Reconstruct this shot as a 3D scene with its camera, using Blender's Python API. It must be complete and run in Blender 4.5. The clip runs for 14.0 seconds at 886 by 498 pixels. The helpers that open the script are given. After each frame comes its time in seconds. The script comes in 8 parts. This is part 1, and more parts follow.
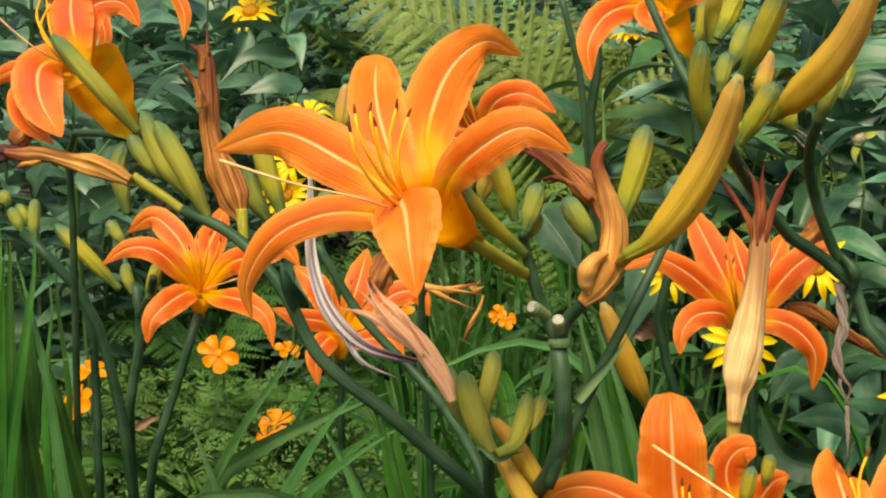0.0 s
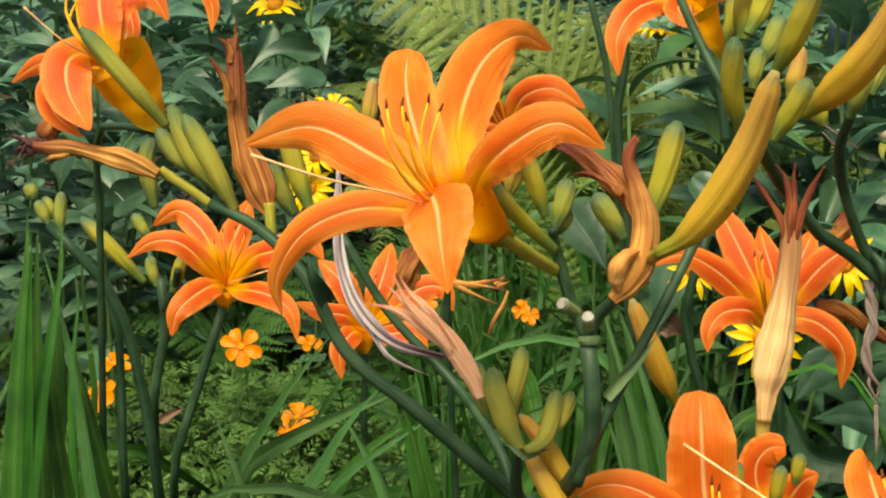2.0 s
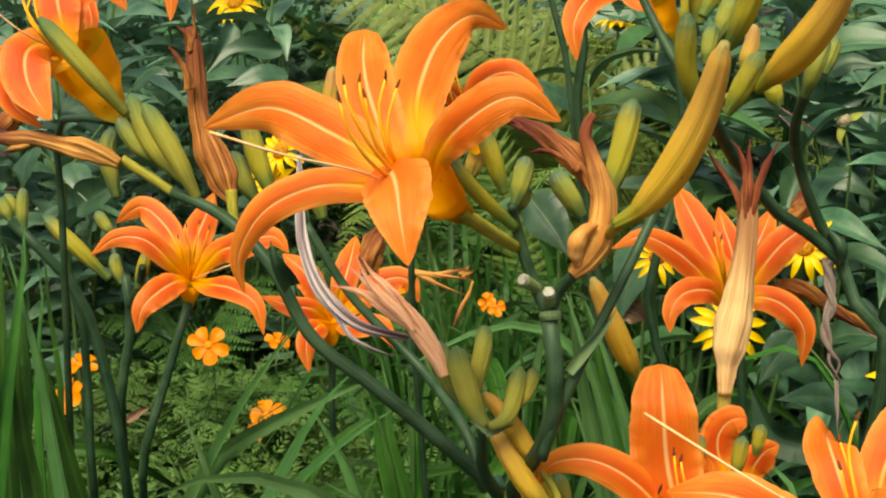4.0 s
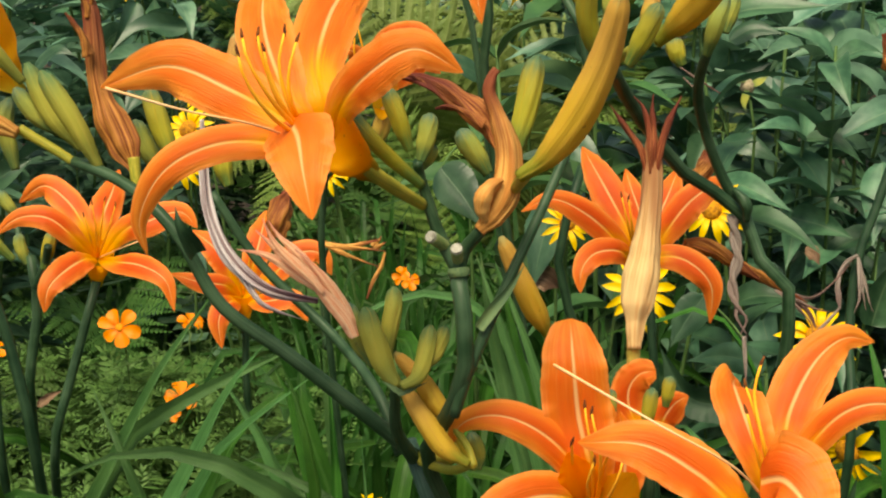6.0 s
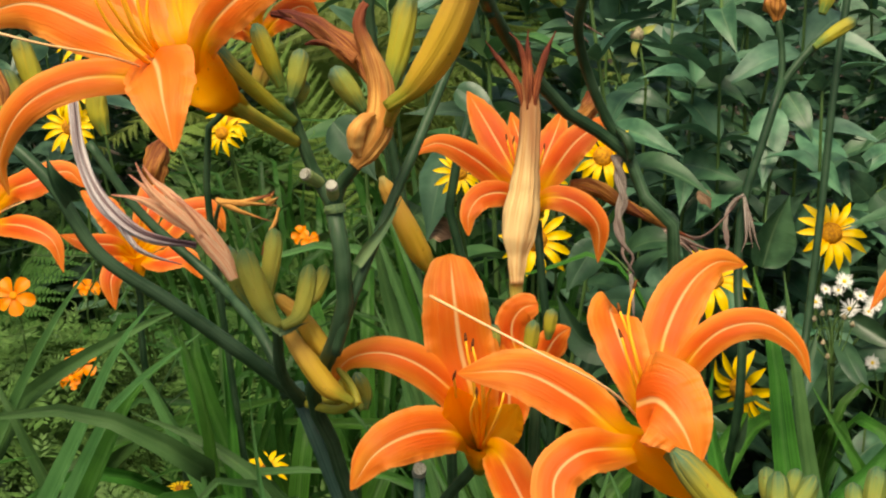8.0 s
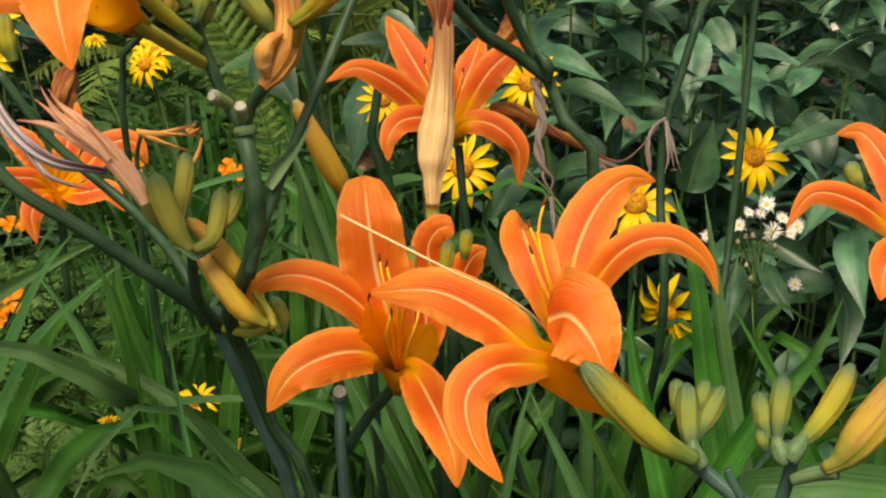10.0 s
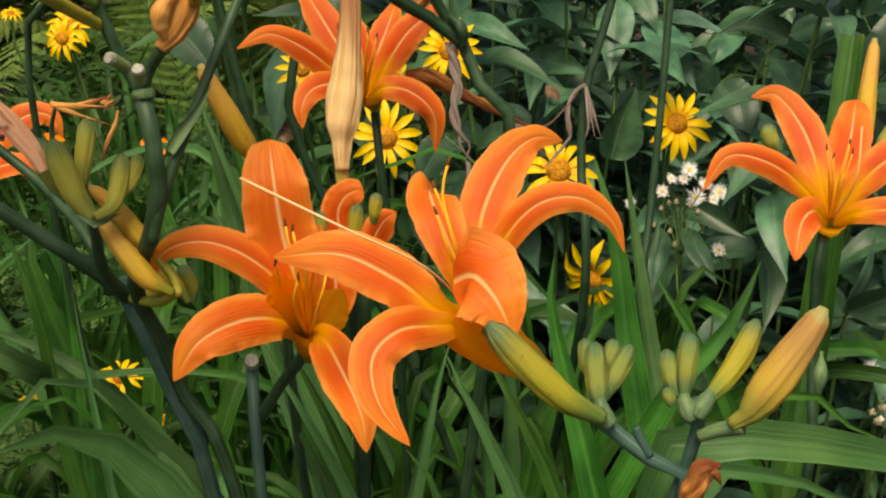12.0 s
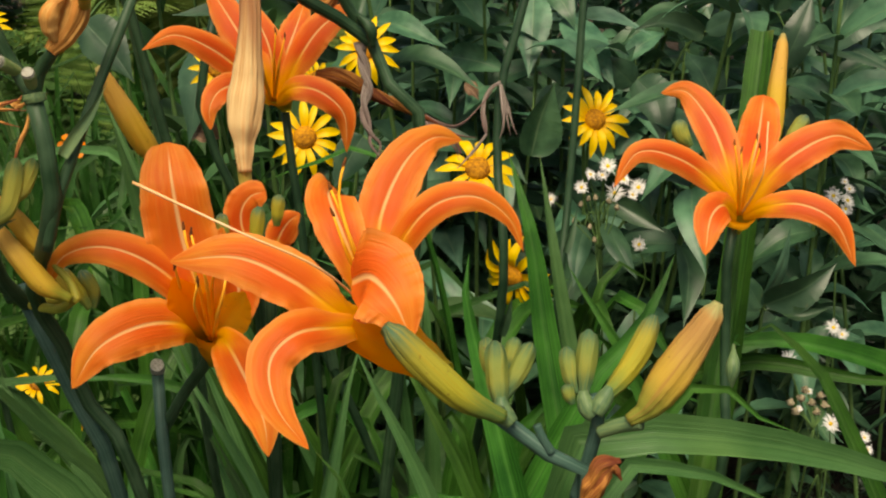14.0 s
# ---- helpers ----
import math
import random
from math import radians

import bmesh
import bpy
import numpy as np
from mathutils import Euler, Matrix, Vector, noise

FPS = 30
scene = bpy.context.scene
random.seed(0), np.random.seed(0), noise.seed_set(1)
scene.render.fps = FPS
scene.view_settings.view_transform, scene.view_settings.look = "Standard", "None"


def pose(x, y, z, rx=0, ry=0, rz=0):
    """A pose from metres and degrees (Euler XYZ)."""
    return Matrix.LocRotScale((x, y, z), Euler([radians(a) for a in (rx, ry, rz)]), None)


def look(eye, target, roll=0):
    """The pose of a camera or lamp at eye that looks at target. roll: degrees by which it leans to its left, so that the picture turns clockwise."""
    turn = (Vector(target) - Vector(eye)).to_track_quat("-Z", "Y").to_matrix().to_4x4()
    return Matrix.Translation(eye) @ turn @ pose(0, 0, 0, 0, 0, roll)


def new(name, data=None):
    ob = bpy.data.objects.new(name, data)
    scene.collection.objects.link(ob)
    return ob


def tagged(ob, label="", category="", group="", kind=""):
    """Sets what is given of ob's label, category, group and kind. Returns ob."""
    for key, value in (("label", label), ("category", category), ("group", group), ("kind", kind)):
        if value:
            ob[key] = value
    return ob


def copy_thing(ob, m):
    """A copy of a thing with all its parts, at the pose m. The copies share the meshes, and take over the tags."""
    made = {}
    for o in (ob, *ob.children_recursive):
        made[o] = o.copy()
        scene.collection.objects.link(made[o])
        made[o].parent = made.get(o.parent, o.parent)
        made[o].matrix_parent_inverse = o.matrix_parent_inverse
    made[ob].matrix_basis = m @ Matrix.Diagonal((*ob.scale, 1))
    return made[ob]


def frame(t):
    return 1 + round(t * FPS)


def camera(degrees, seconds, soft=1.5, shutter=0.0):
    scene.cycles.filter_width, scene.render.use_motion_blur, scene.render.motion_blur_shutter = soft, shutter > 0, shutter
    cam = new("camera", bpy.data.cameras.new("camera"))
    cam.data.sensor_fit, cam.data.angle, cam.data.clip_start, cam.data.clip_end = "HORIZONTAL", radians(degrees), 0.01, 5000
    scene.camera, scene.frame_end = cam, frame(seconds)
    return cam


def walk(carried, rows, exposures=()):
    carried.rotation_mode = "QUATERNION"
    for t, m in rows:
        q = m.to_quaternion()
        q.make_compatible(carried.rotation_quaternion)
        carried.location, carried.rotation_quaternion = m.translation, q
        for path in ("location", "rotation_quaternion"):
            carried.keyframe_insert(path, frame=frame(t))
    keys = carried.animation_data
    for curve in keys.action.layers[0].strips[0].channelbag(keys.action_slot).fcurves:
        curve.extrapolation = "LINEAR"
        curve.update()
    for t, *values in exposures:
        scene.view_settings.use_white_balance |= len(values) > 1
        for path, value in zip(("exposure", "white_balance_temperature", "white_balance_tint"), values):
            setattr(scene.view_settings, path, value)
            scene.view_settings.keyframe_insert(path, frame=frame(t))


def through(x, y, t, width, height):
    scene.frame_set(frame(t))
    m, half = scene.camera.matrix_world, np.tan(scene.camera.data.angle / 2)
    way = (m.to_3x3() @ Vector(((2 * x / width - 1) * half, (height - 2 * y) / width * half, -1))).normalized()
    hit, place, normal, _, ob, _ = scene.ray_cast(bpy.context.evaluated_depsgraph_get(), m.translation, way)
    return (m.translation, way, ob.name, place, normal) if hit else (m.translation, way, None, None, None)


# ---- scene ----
cam = camera(37.0, 14.0, soft=2.15)
PATH = [
    (0, (0.1296, 0.0514, 1.1630), (-0.1000, 1.9456, 0.5634), 0.80),
    (0.5, (0.1283, 0.0546, 1.1624), (-0.1142, 1.9448, 0.5556), 0.73),
    (1, (0.1280, 0.0563, 1.1621), (-0.1220, 1.9439, 0.5503), 0.59),
    (1.5, (0.1286, 0.0538, 1.1636), (-0.1253, 1.9423, 0.5560), 0.54),
    (2, (0.1260, 0.0536, 1.1627), (-0.1339, 1.9410, 0.5544), 0.85),
    (2.5, (0.1274, 0.0513, 1.1633), (-0.1268, 1.9408, 0.5589), 0.70),
    (5, (0.1293, 0.0463, 1.1516), (-0.0188, 1.9428, 0.5339), 0.10),
    (5.5, (0.1298, 0.0461, 1.1513), (0.0211, 1.9412, 0.5212), 0.10),
    (6, (0.1323, 0.0462, 1.1473), (0.0495, 1.9415, 0.5141), -0.17),
    (6.5, (0.1306, 0.0475, 1.1435), (0.0882, 1.9404, 0.4992), 0.10),
    (7, (0.1345, 0.0456, 1.1455), (0.1337, 1.9314, 0.4794), 0.23),
    (7.5, (0.1393, 0.0457, 1.1428), (0.1626, 1.9288, 0.4694), -0.22),
    (8, (0.1448, 0.0433, 1.1364), (0.1977, 1.9220, 0.4528), -0.59),
    (10.5, (0.1598, 0.0406, 1.1296), (0.3241, 1.8706, 0.3397), -0.63),
    (11, (0.1659, 0.0412, 1.1265), (0.3538, 1.8666, 0.3311), -0.90),
    (11.5, (0.1646, 0.0420, 1.1241), (0.3836, 1.8598, 0.3196), -0.61),
    (12, (0.1655, 0.0424, 1.1245), (0.4030, 1.8552, 0.3139), -0.23),
    (12.5, (0.1704, 0.0428, 1.1241), (0.4348, 1.8531, 0.3159), -0.38),
    (13, (0.1717, 0.0443, 1.1274), (0.4601, 1.8475, 0.3118), -0.13),
    (13.5, (0.1759, 0.0446, 1.1257), (0.4849, 1.8447, 0.3108), -0.13),
    (14, (0.1785, 0.0418, 1.1252), (0.5129, 1.8375, 0.3106), 0.10),
]
walk(cam, [(t, look(eye, target, roll)) for t, eye, target, roll in PATH],
     [(0, 0.90, 8250, 4), (5, 0.84, 8250, 5), (8, 0.76, 8250, 7), (11, 0.59, 8250, 10), (14, 0.53, 8250, 10)])

# world: soft overcast daylight
world = bpy.data.worlds.new("world")
scene.world = world
world.use_nodes = True
sky = world.node_tree.nodes.new("ShaderNodeTexSky")
sky.sky_type, sky.sun_disc = "NISHITA", False
sky.sun_elevation, sky.sun_rotation = radians(66), radians(198)
sky.dust_density = 3.0
world.node_tree.links.new(sky.outputs[0], world.node_tree.nodes["Background"].inputs[0])
world.node_tree.nodes["Background"].inputs[1].default_value = 0.085
sun = new("sun", bpy.data.lights.new("sun", "SUN"))
sun.data.energy, sun.data.angle, sun.data.color = 3.0, radians(32), (1.0, 0.95, 0.86)
sun.matrix_world = look((0, 0, 5), (0.62, 1.85, 0.6))


# ---- materials ----
class Nodes:
    """Short hand for building a node material."""

    def __init__(self, name):
        self.mat = bpy.data.materials.new(name)
        self.mat.use_nodes = True
        self.tree = self.mat.node_tree
        self.tree.nodes.clear()

    def add(self, kind):
        return self.tree.nodes.new(kind)

    def link(self, a, b):
        if isinstance(a, bpy.types.NodeSocket):
            self.tree.links.new(a, b)
        else:
            b.default_value = a

    def math(self, op, a, b=0.0, c=0.0, clamp=False):
        node = self.add("ShaderNodeMath")
        node.operation, node.use_clamp = op, clamp
        for n, v in enumerate((a, b, c)):
            self.link(v, node.inputs[n])
        return node.outputs[0]

    def step(self, value, low, high):
        node = self.add("ShaderNodeMapRange")
        node.interpolation_type = "SMOOTHSTEP"
        for n, v in enumerate((value, low, high, 0.0, 1.0)):
            self.link(v, node.inputs[n])
        return node.outputs[0]

    def mix(self, factor, a, b):
        node = self.add("ShaderNodeMix")
        node.data_type = "RGBA"
        self.link(factor, node.inputs[0])
        self.link((*a, 1) if isinstance(a, tuple) else a, node.inputs[6])
        self.link((*b, 1) if isinstance(b, tuple) else b, node.inputs[7])
        return node.outputs[2]

    def noise(self, vector, scale, detail=3.0, rough=0.55):
        node = self.add("ShaderNodeTexNoise")
        self.link(vector, node.inputs["Vector"])
        node.inputs["Scale"].default_value, node.inputs["Detail"].default_value = scale, detail
        node.inputs["Roughness"].default_value = rough
        return node.outputs["Fac"]

    def uv(self):
        node = self.add("ShaderNodeSeparateXYZ")
        self.tree.links.new(self.add("ShaderNodeUVMap").outputs[0], node.inputs[0])
        return node.outputs[0], node.outputs[1]

    def stretched(self, u, v, a, b):
        node = self.add("ShaderNodeCombineXYZ")
        self.link(self.math("MULTIPLY", u, a), node.inputs[0])
        self.link(self.math("MULTIPLY", v, b), node.inputs[1])
        self.link(self.math("MULTIPLY", self.add("ShaderNodeObjectInfo").outputs["Random"], 37.0), node.inputs[2])
        return node.outputs[0]

    def place(self):
        return self.add("ShaderNodeTexCoord").outputs["Object"]

    def rand(self):
        return self.add("ShaderNodeObjectInfo").outputs["Random"]

    def finish(self, colour, rough=0.5, bump=None, strength=0.2, distance=0.001, through=0.0, through_colour=None, gloss=0.5):
        shader = self.add("ShaderNodeBsdfPrincipled")
        self.link((*colour, 1) if isinstance(colour, tuple) else colour, shader.inputs["Base Color"])
        self.link(rough, shader.inputs["Roughness"])
        shader.inputs["Specular IOR Level"].default_value = gloss
        out = shader.outputs[0]
        if bump is not None:
            node = self.add("ShaderNodeBump")
            node.inputs["Strength"].default_value, node.inputs["Distance"].default_value = strength, distance
            self.link(bump, node.inputs["Height"])
            self.tree.links.new(node.outputs[0], shader.inputs["Normal"])
        if through:
            glow = self.add("ShaderNodeBsdfTranslucent")
            tint = through_colour or colour
            self.link((*tint, 1) if isinstance(tint, tuple) else tint, glow.inputs[0])
            both = self.add("ShaderNodeMixShader")
            both.inputs[0].default_value = through
            self.tree.links.new(out, both.inputs[1])
            self.tree.links.new(glow.outputs[0], both.inputs[2])
            out = both.outputs[0]
        self.tree.links.new(out, self.add("ShaderNodeOutputMaterial").inputs[0])
        return self.mat


def petal_material(name, low, high, red, flush_share):
    """Tawny orange tepal: yellow throat, red flush, pale midrib, fine veins along it. v runs to the tip, u across."""
    n = Nodes(name)
    u, v = n.uv()
    side = n.math("MULTIPLY", n.math("ABSOLUTE", n.math("SUBTRACT", u, 0.5)), 2.0)
    grain = n.noise(n.stretched(u, v, 30.0, 2.2), 1.0, 3.0)
    fine = n.noise(n.stretched(u, v, 85.0, 3.5), 1.0, 2.0)
    blotch = n.noise(n.stretched(u, v, 3.0, 4.0), 1.0, 2.0)
    base = n.mix(n.step(blotch, 0.3, 0.72), low, high)
    base = n.mix(n.math("MULTIPLY", n.step(grain, 0.42, 0.72), 0.55), base, (0.90, 0.31, 0.05))
    base = n.mix(n.math("MULTIPLY", n.step(fine, 0.48, 0.66), 0.24), base, (0.74, 0.125, 0.010))
    flush = n.math("MULTIPLY", n.step(v, 0.24, 0.44), n.math("SUBTRACT", 1.0, n.step(v, 0.55, 0.95)))
    flush = n.math("MULTIPLY", flush, n.math("SUBTRACT", 1.0, n.step(side, 0.40, 0.95)))
    base = n.mix(n.math("MULTIPLY", flush, flush_share), base, red)
    edge = n.step(n.math("ADD", side, n.math("MULTIPLY", n.math("SUBTRACT", grain, 0.5), 0.3)), 0.72, 1.0)
    base = n.mix(n.math("MULTIPLY", edge, 0.42), base, (0.92, 0.36, 0.10))
    rib_wide = n.math("SUBTRACT", 0.16, n.math("MULTIPLY", v, 0.11))
    rib = n.math("SUBTRACT", 1.0, n.step(side, n.math("MULTIPLY", rib_wide, 0.2), rib_wide))
    rib = n.math("MULTIPLY", rib, n.math("SUBTRACT", 1.0, n.step(v, 0.86, 1.0)))
    rib_colour = n.mix(n.step(v, 0.25, 0.55), (0.94, 0.47, 0.03), (0.95, 0.58, 0.24))
    base = n.mix(n.math("MULTIPLY", rib, 0.82), base, rib_colour)
    reach = n.math("ADD", v, n.math("MULTIPLY", side, 0.16))
    reach = n.math("ADD", reach, n.math("MULTIPLY", n.math("SUBTRACT", grain, 0.5), 0.30))
    throat = n.math("SUBTRACT", 1.0, n.step(reach, 0.22, 0.45))
    base = n.mix(throat, base, (0.90, 0.40, 0.010))
    height = n.math("ADD", n.math("ADD", grain, n.math("MULTIPLY", fine, 0.4)), n.math("MULTIPLY", rib, -0.6))
    return n.finish(base, 0.48, height, 0.5, 0.0010, 0.35, None, 0.3)


def bud_material(name, low, mid, high, tip, flush, streak=0.5, tip_from=0.88, through=0.10, low_to=0.44):
    """A bud or pedicel with a gradient along it, streaked lengthwise."""
    n = Nodes(name)
    u, v = n.uv()
    grain = n.noise(n.stretched(u, v, 14.0, 1.2), 1.0, 3.0)
    spots = n.noise(n.stretched(u, v, 6.0, 7.0), 1.0, 3.0)
    fine = n.noise(n.stretched(u, v, 46.0, 2.5), 1.0, 2.0)
    w = n.math("ADD", v, n.math("MULTIPLY", n.math("SUBTRACT", spots, 0.5), 0.12))
    base = n.mix(n.step(w, low_to * 0.22, low_to), low, mid)
    base = n.mix(n.step(w, 0.40, 0.80), base, high)
    base = n.mix(n.step(w, tip_from, 1.0), base, tip)
    base = n.mix(n.math("MULTIPLY", n.step(grain, 0.46, 0.70), streak), base, flush)
    base = n.mix(n.math("MULTIPLY", n.step(fine, 0.52, 0.72), 0.09), base, low)
    blemish = n.step(n.noise(n.place(), 420.0, 2.0), 0.68, 0.76)
    base = n.mix(n.math("MULTIPLY", blemish, 0.5), base, (0.16, 0.08, 0.02))
    return n.finish(base, 0.52, n.math("ADD", grain, n.math("MULTIPLY", fine, 0.6)), 0.55, 0.0010, through, None, 0.2)


def stem_material(name, a, b, rough=0.45):
    n = Nodes(name)
    u, v = n.uv()
    grain = n.noise(n.stretched(u, v, 12.0, 3.0), 1.0, 3.0)
    spots = n.noise(n.place(), 60.0, 3.0)
    base = n.mix(n.step(n.math("ADD", n.math("MULTIPLY", grain, 0.5), n.math("MULTIPLY", spots, 0.5)), 0.38, 0.62), a, b)
    return n.finish(base, rough, grain, 0.12, 0.0006, 0.0, None, 0.2)


def wilt_material(name, a, b, c, bump=0.6, lines=17.0, late=0.35):
    """Withered, twisted tissue: streaks of straw, brown and red along it."""
    n = Nodes(name)
    u, v = n.uv()
    grain = n.noise(n.stretched(u, v, lines, 1.6), 1.0, 4.0, 0.65)
    patch = n.noise(n.stretched(u, v, 3.0, 2.5), 1.0, 2.0)
    base = n.mix(n.step(grain, 0.41, 0.59), b, a)
    base = n.mix(n.math("MULTIPLY", n.step(n.math("ADD", v, n.math("MULTIPLY", n.math("SUBTRACT", patch, 0.5), 0.8)), late, late + 0.6), 0.9), base, c)
    return n.finish(base, 0.62, grain, bump, 0.0016, 0.15, None, 0.25)


def leaf_material(name, dark, light, rib_colour, veins=9.0, rough=0.5, through=0.22, gloss=0.3):
    """A broad leaf: pale midrib, side veins that slant to the tip, mottling, own tint for each leaf."""
    n = Nodes(name)
    u, v = n.uv()
    side = n.math("MULTIPLY", n.math("ABSOLUTE", n.math("SUBTRACT", u, 0.5)), 2.0)
    mottle = n.noise(n.place(), 55.0, 4.0, 0.6)
    large = n.noise(n.stretched(u, v, 2.0, 3.0), 1.0, 2.0)
    base = n.mix(n.step(n.math("ADD", n.math("MULTIPLY", mottle, 0.4), n.math("MULTIPLY", large, 0.6)), 0.33, 0.68), dark, light)
    tint = n.add("ShaderNodeHueSaturation")
    n.link(n.math("ADD", 0.482, n.math("MULTIPLY", n.rand(), 0.036)), tint.inputs["Hue"])
    n.link(n.math("ADD", 0.66, n.math("MULTIPLY", n.rand(), 0.72)), tint.inputs["Value"])
    n.link(base, tint.inputs["Color"])
    base = tint.outputs[0]
    slant = n.math("FRACT", n.math("MULTIPLY", n.math("SUBTRACT", v, n.math("MULTIPLY", side, 0.16)), veins))
    vein = n.math("SUBTRACT", 1.0, n.step(n.math("ABSOLUTE", n.math("SUBTRACT", slant, 0.5)), 0.0, 0.13))
    rib = n.math("SUBTRACT", 1.0, n.step(side, 0.02, 0.07))
    lines = n.math("MAXIMUM", rib, n.math("MULTIPLY", vein, 0.16))
    base = n.mix(n.math("MULTIPLY", lines, 0.45), base, rib_colour)
    spoil = n.step(n.noise(n.place(), 130.0, 2.0), 0.70, 0.78)
    base = n.mix(n.math("MULTIPLY", spoil, 0.5), base, (0.13, 0.10, 0.035))
    height = n.math("ADD", n.math("MULTIPLY", lines, -0.30), n.math("MULTIPLY", mottle, 0.7))
    return n.finish(base, rough, height, 0.45, 0.0010, through, None, gloss)


def strap_material(name, dark, light):
    """A long strap leaf with fine parallel veins and a keel."""
    n = Nodes(name)
    u, v = n.uv()
    lines = n.noise(n.stretched(u, v, 34.0, 0.8), 1.0, 2.0)
    mottle = n.noise(n.place(), 26.0, 3.0)
    base = n.mix(n.step(n.math("ADD", n.math("MULTIPLY", lines, 0.55), n.math("MULTIPLY", mottle, 0.45)), 0.34, 0.66), dark, light)
    tint = n.add("ShaderNodeHueSaturation")
    n.link(n.math("ADD", 0.492, n.math("MULTIPLY", n.rand(), 0.024)), tint.inputs["Hue"])
    n.link(n.math("ADD", 0.68, n.math("MULTIPLY", n.rand(), 0.52)), tint.inputs["Value"])
    n.link(base, tint.inputs["Color"])
    side = n.math("MULTIPLY", n.math("ABSOLUTE", n.math("SUBTRACT", u, 0.5)), 2.0)
    rib = n.math("SUBTRACT", 1.0, n.step(side, 0.02, 0.12))
    base = n.mix(n.math("MULTIPLY", rib, 0.12), tint.outputs[0], (0.16, 0.28, 0.09))
    yellow = n.math("MULTIPLY", n.step(n.noise(n.place(), 9.0, 2.0), 0.55, 0.75), 0.15)
    base = n.mix(yellow, base, (0.13, 0.20, 0.02))
    brown = n.step(n.math("ADD", v, n.math("MULTIPLY", mottle, 0.1)), 1.05, 1.09)
    base = n.mix(brown, base, (0.30, 0.20, 0.08))
    return n.finish(base, 0.36, n.math("ADD", n.math("MULTIPLY", lines, 1.6), n.math("MULTIPLY", mottle, 2.0)), 0.45, 0.0012, 0.12, None, 0.22)


def ray_material(name, inner, outer, streak):
    """A narrow ray petal, grooved lengthwise."""
    n = Nodes(name)
    u, v = n.uv()
    lines = n.noise(n.stretched(u, v, 9.0, 0.7), 1.0, 2.0)
    base = n.mix(n.step(v, 0.0, 0.45), inner, outer)
    base = n.mix(n.math("MULTIPLY", n.step(lines, 0.45, 0.7), 0.5), base, streak)
    return n.finish(base, 0.5, lines, 0.4, 0.0008, 0.25, None, 0.3)


def speckled(name, a, b, scale, rough=0.8, bump=0.6):
    n = Nodes(name)
    grain = n.noise(n.place(), scale, 4.0, 0.65)
    large = n.noise(n.place(), scale * 0.13, 3.0)
    base = n.mix(n.step(n.math("ADD", n.math("MULTIPLY", grain, 0.6), n.math("MULTIPLY", large, 0.4)), 0.36, 0.64), a, b)
    return n.finish(base, rough, grain, bump, 0.4 / scale, 0.0, None, 0.25)


PETAL = petal_material("daylily_petal", (0.87, 0.190, 0.014), (0.92, 0.315, 0.042), (0.81, 0.112, 0.010), 0.65)
PETAL_MID = petal_material("daylily_petal_mid", (0.84, 0.170, 0.012), (0.90, 0.300, 0.030), (0.74, 0.090, 0.009), 0.75)
PETAL_DEEP = petal_material("daylily_petal_deep", (0.82, 0.140, 0.012), (0.90, 0.245, 0.030), (0.71, 0.072, 0.008), 0.8)
BUD_RIPE = bud_material("bud_ripe", (0.22, 0.25, 0.040), (0.50, 0.32, 0.050), (0.45, 0.25, 0.078), (0.36, 0.36, 0.14), (0.34, 0.15, 0.045), 0.6)
BUD_YOUNG = bud_material("bud_young", (0.12, 0.22, 0.050), (0.39, 0.365, 0.038), (0.36, 0.325, 0.045), (0.050, 0.140, 0.080), (0.48, 0.34, 0.03), 0.5, 0.72, 0.18)
BUD_GREEN = bud_material("bud_green", (0.11, 0.20, 0.060), (0.33, 0.35, 0.066), (0.26, 0.32, 0.074), (0.070, 0.150, 0.100), (0.44, 0.38, 0.055), 0.5, 0.68, 0.22)
BUD_SMALL = bud_material("bud_small_green", (0.060, 0.150, 0.066), (0.24, 0.28, 0.058), (0.19, 0.265, 0.062), (0.058, 0.145, 0.076), (0.36, 0.32, 0.050), 0.4, 0.62, 0.24)
BUD_GOLD = bud_material("bud_golden", (0.27, 0.29, 0.030), (0.70, 0.45, 0.050), (0.70, 0.41, 0.085), (0.42, 0.38, 0.14), (0.62, 0.31, 0.060), 0.40, 0.92, 0.26, 0.26)
BUD_PALE = bud_material("bud_pale", (0.26, 0.30, 0.060), (0.46, 0.44, 0.075), (0.39, 0.41, 0.078), (0.100, 0.210, 0.085), (0.54, 0.43, 0.090), 0.45, 0.66, 0.32)
TUBE = bud_material("flower_tube", (0.40, 0.36, 0.04), (0.86, 0.45, 0.030), (0.90, 0.42, 0.020), (0.90, 0.38, 0.016), (0.90, 0.38, 0.02), 0.4, 0.9, 0.78)
STEM = stem_material("daylily_stem", (0.013, 0.042, 0.017), (0.042, 0.088, 0.044), 0.45)
STEM_DARK = stem_material("dark_stem", (0.008, 0.030, 0.013), (0.024, 0.060, 0.028), 0.45)
STEM_PALE = stem_material("pale_stem", (0.22, 0.24, 0.030), (0.42, 0.36, 0.050))
STEM_GOLD = stem_material("golden_stem", (0.40, 0.34, 0.060), (0.58, 0.45, 0.120))
STEM_BLUE = stem_material("bluish_stem", (0.028, 0.075, 0.056), (0.064, 0.130, 0.098), 0.5)
STEM_THIN = stem_material("thin_stem", (0.05, 0.11, 0.03), (0.09, 0.17, 0.05), 0.6)
FILAMENT = stem_material("filament", (0.94, 0.36, 0.016), (0.95, 0.50, 0.05), 0.5)
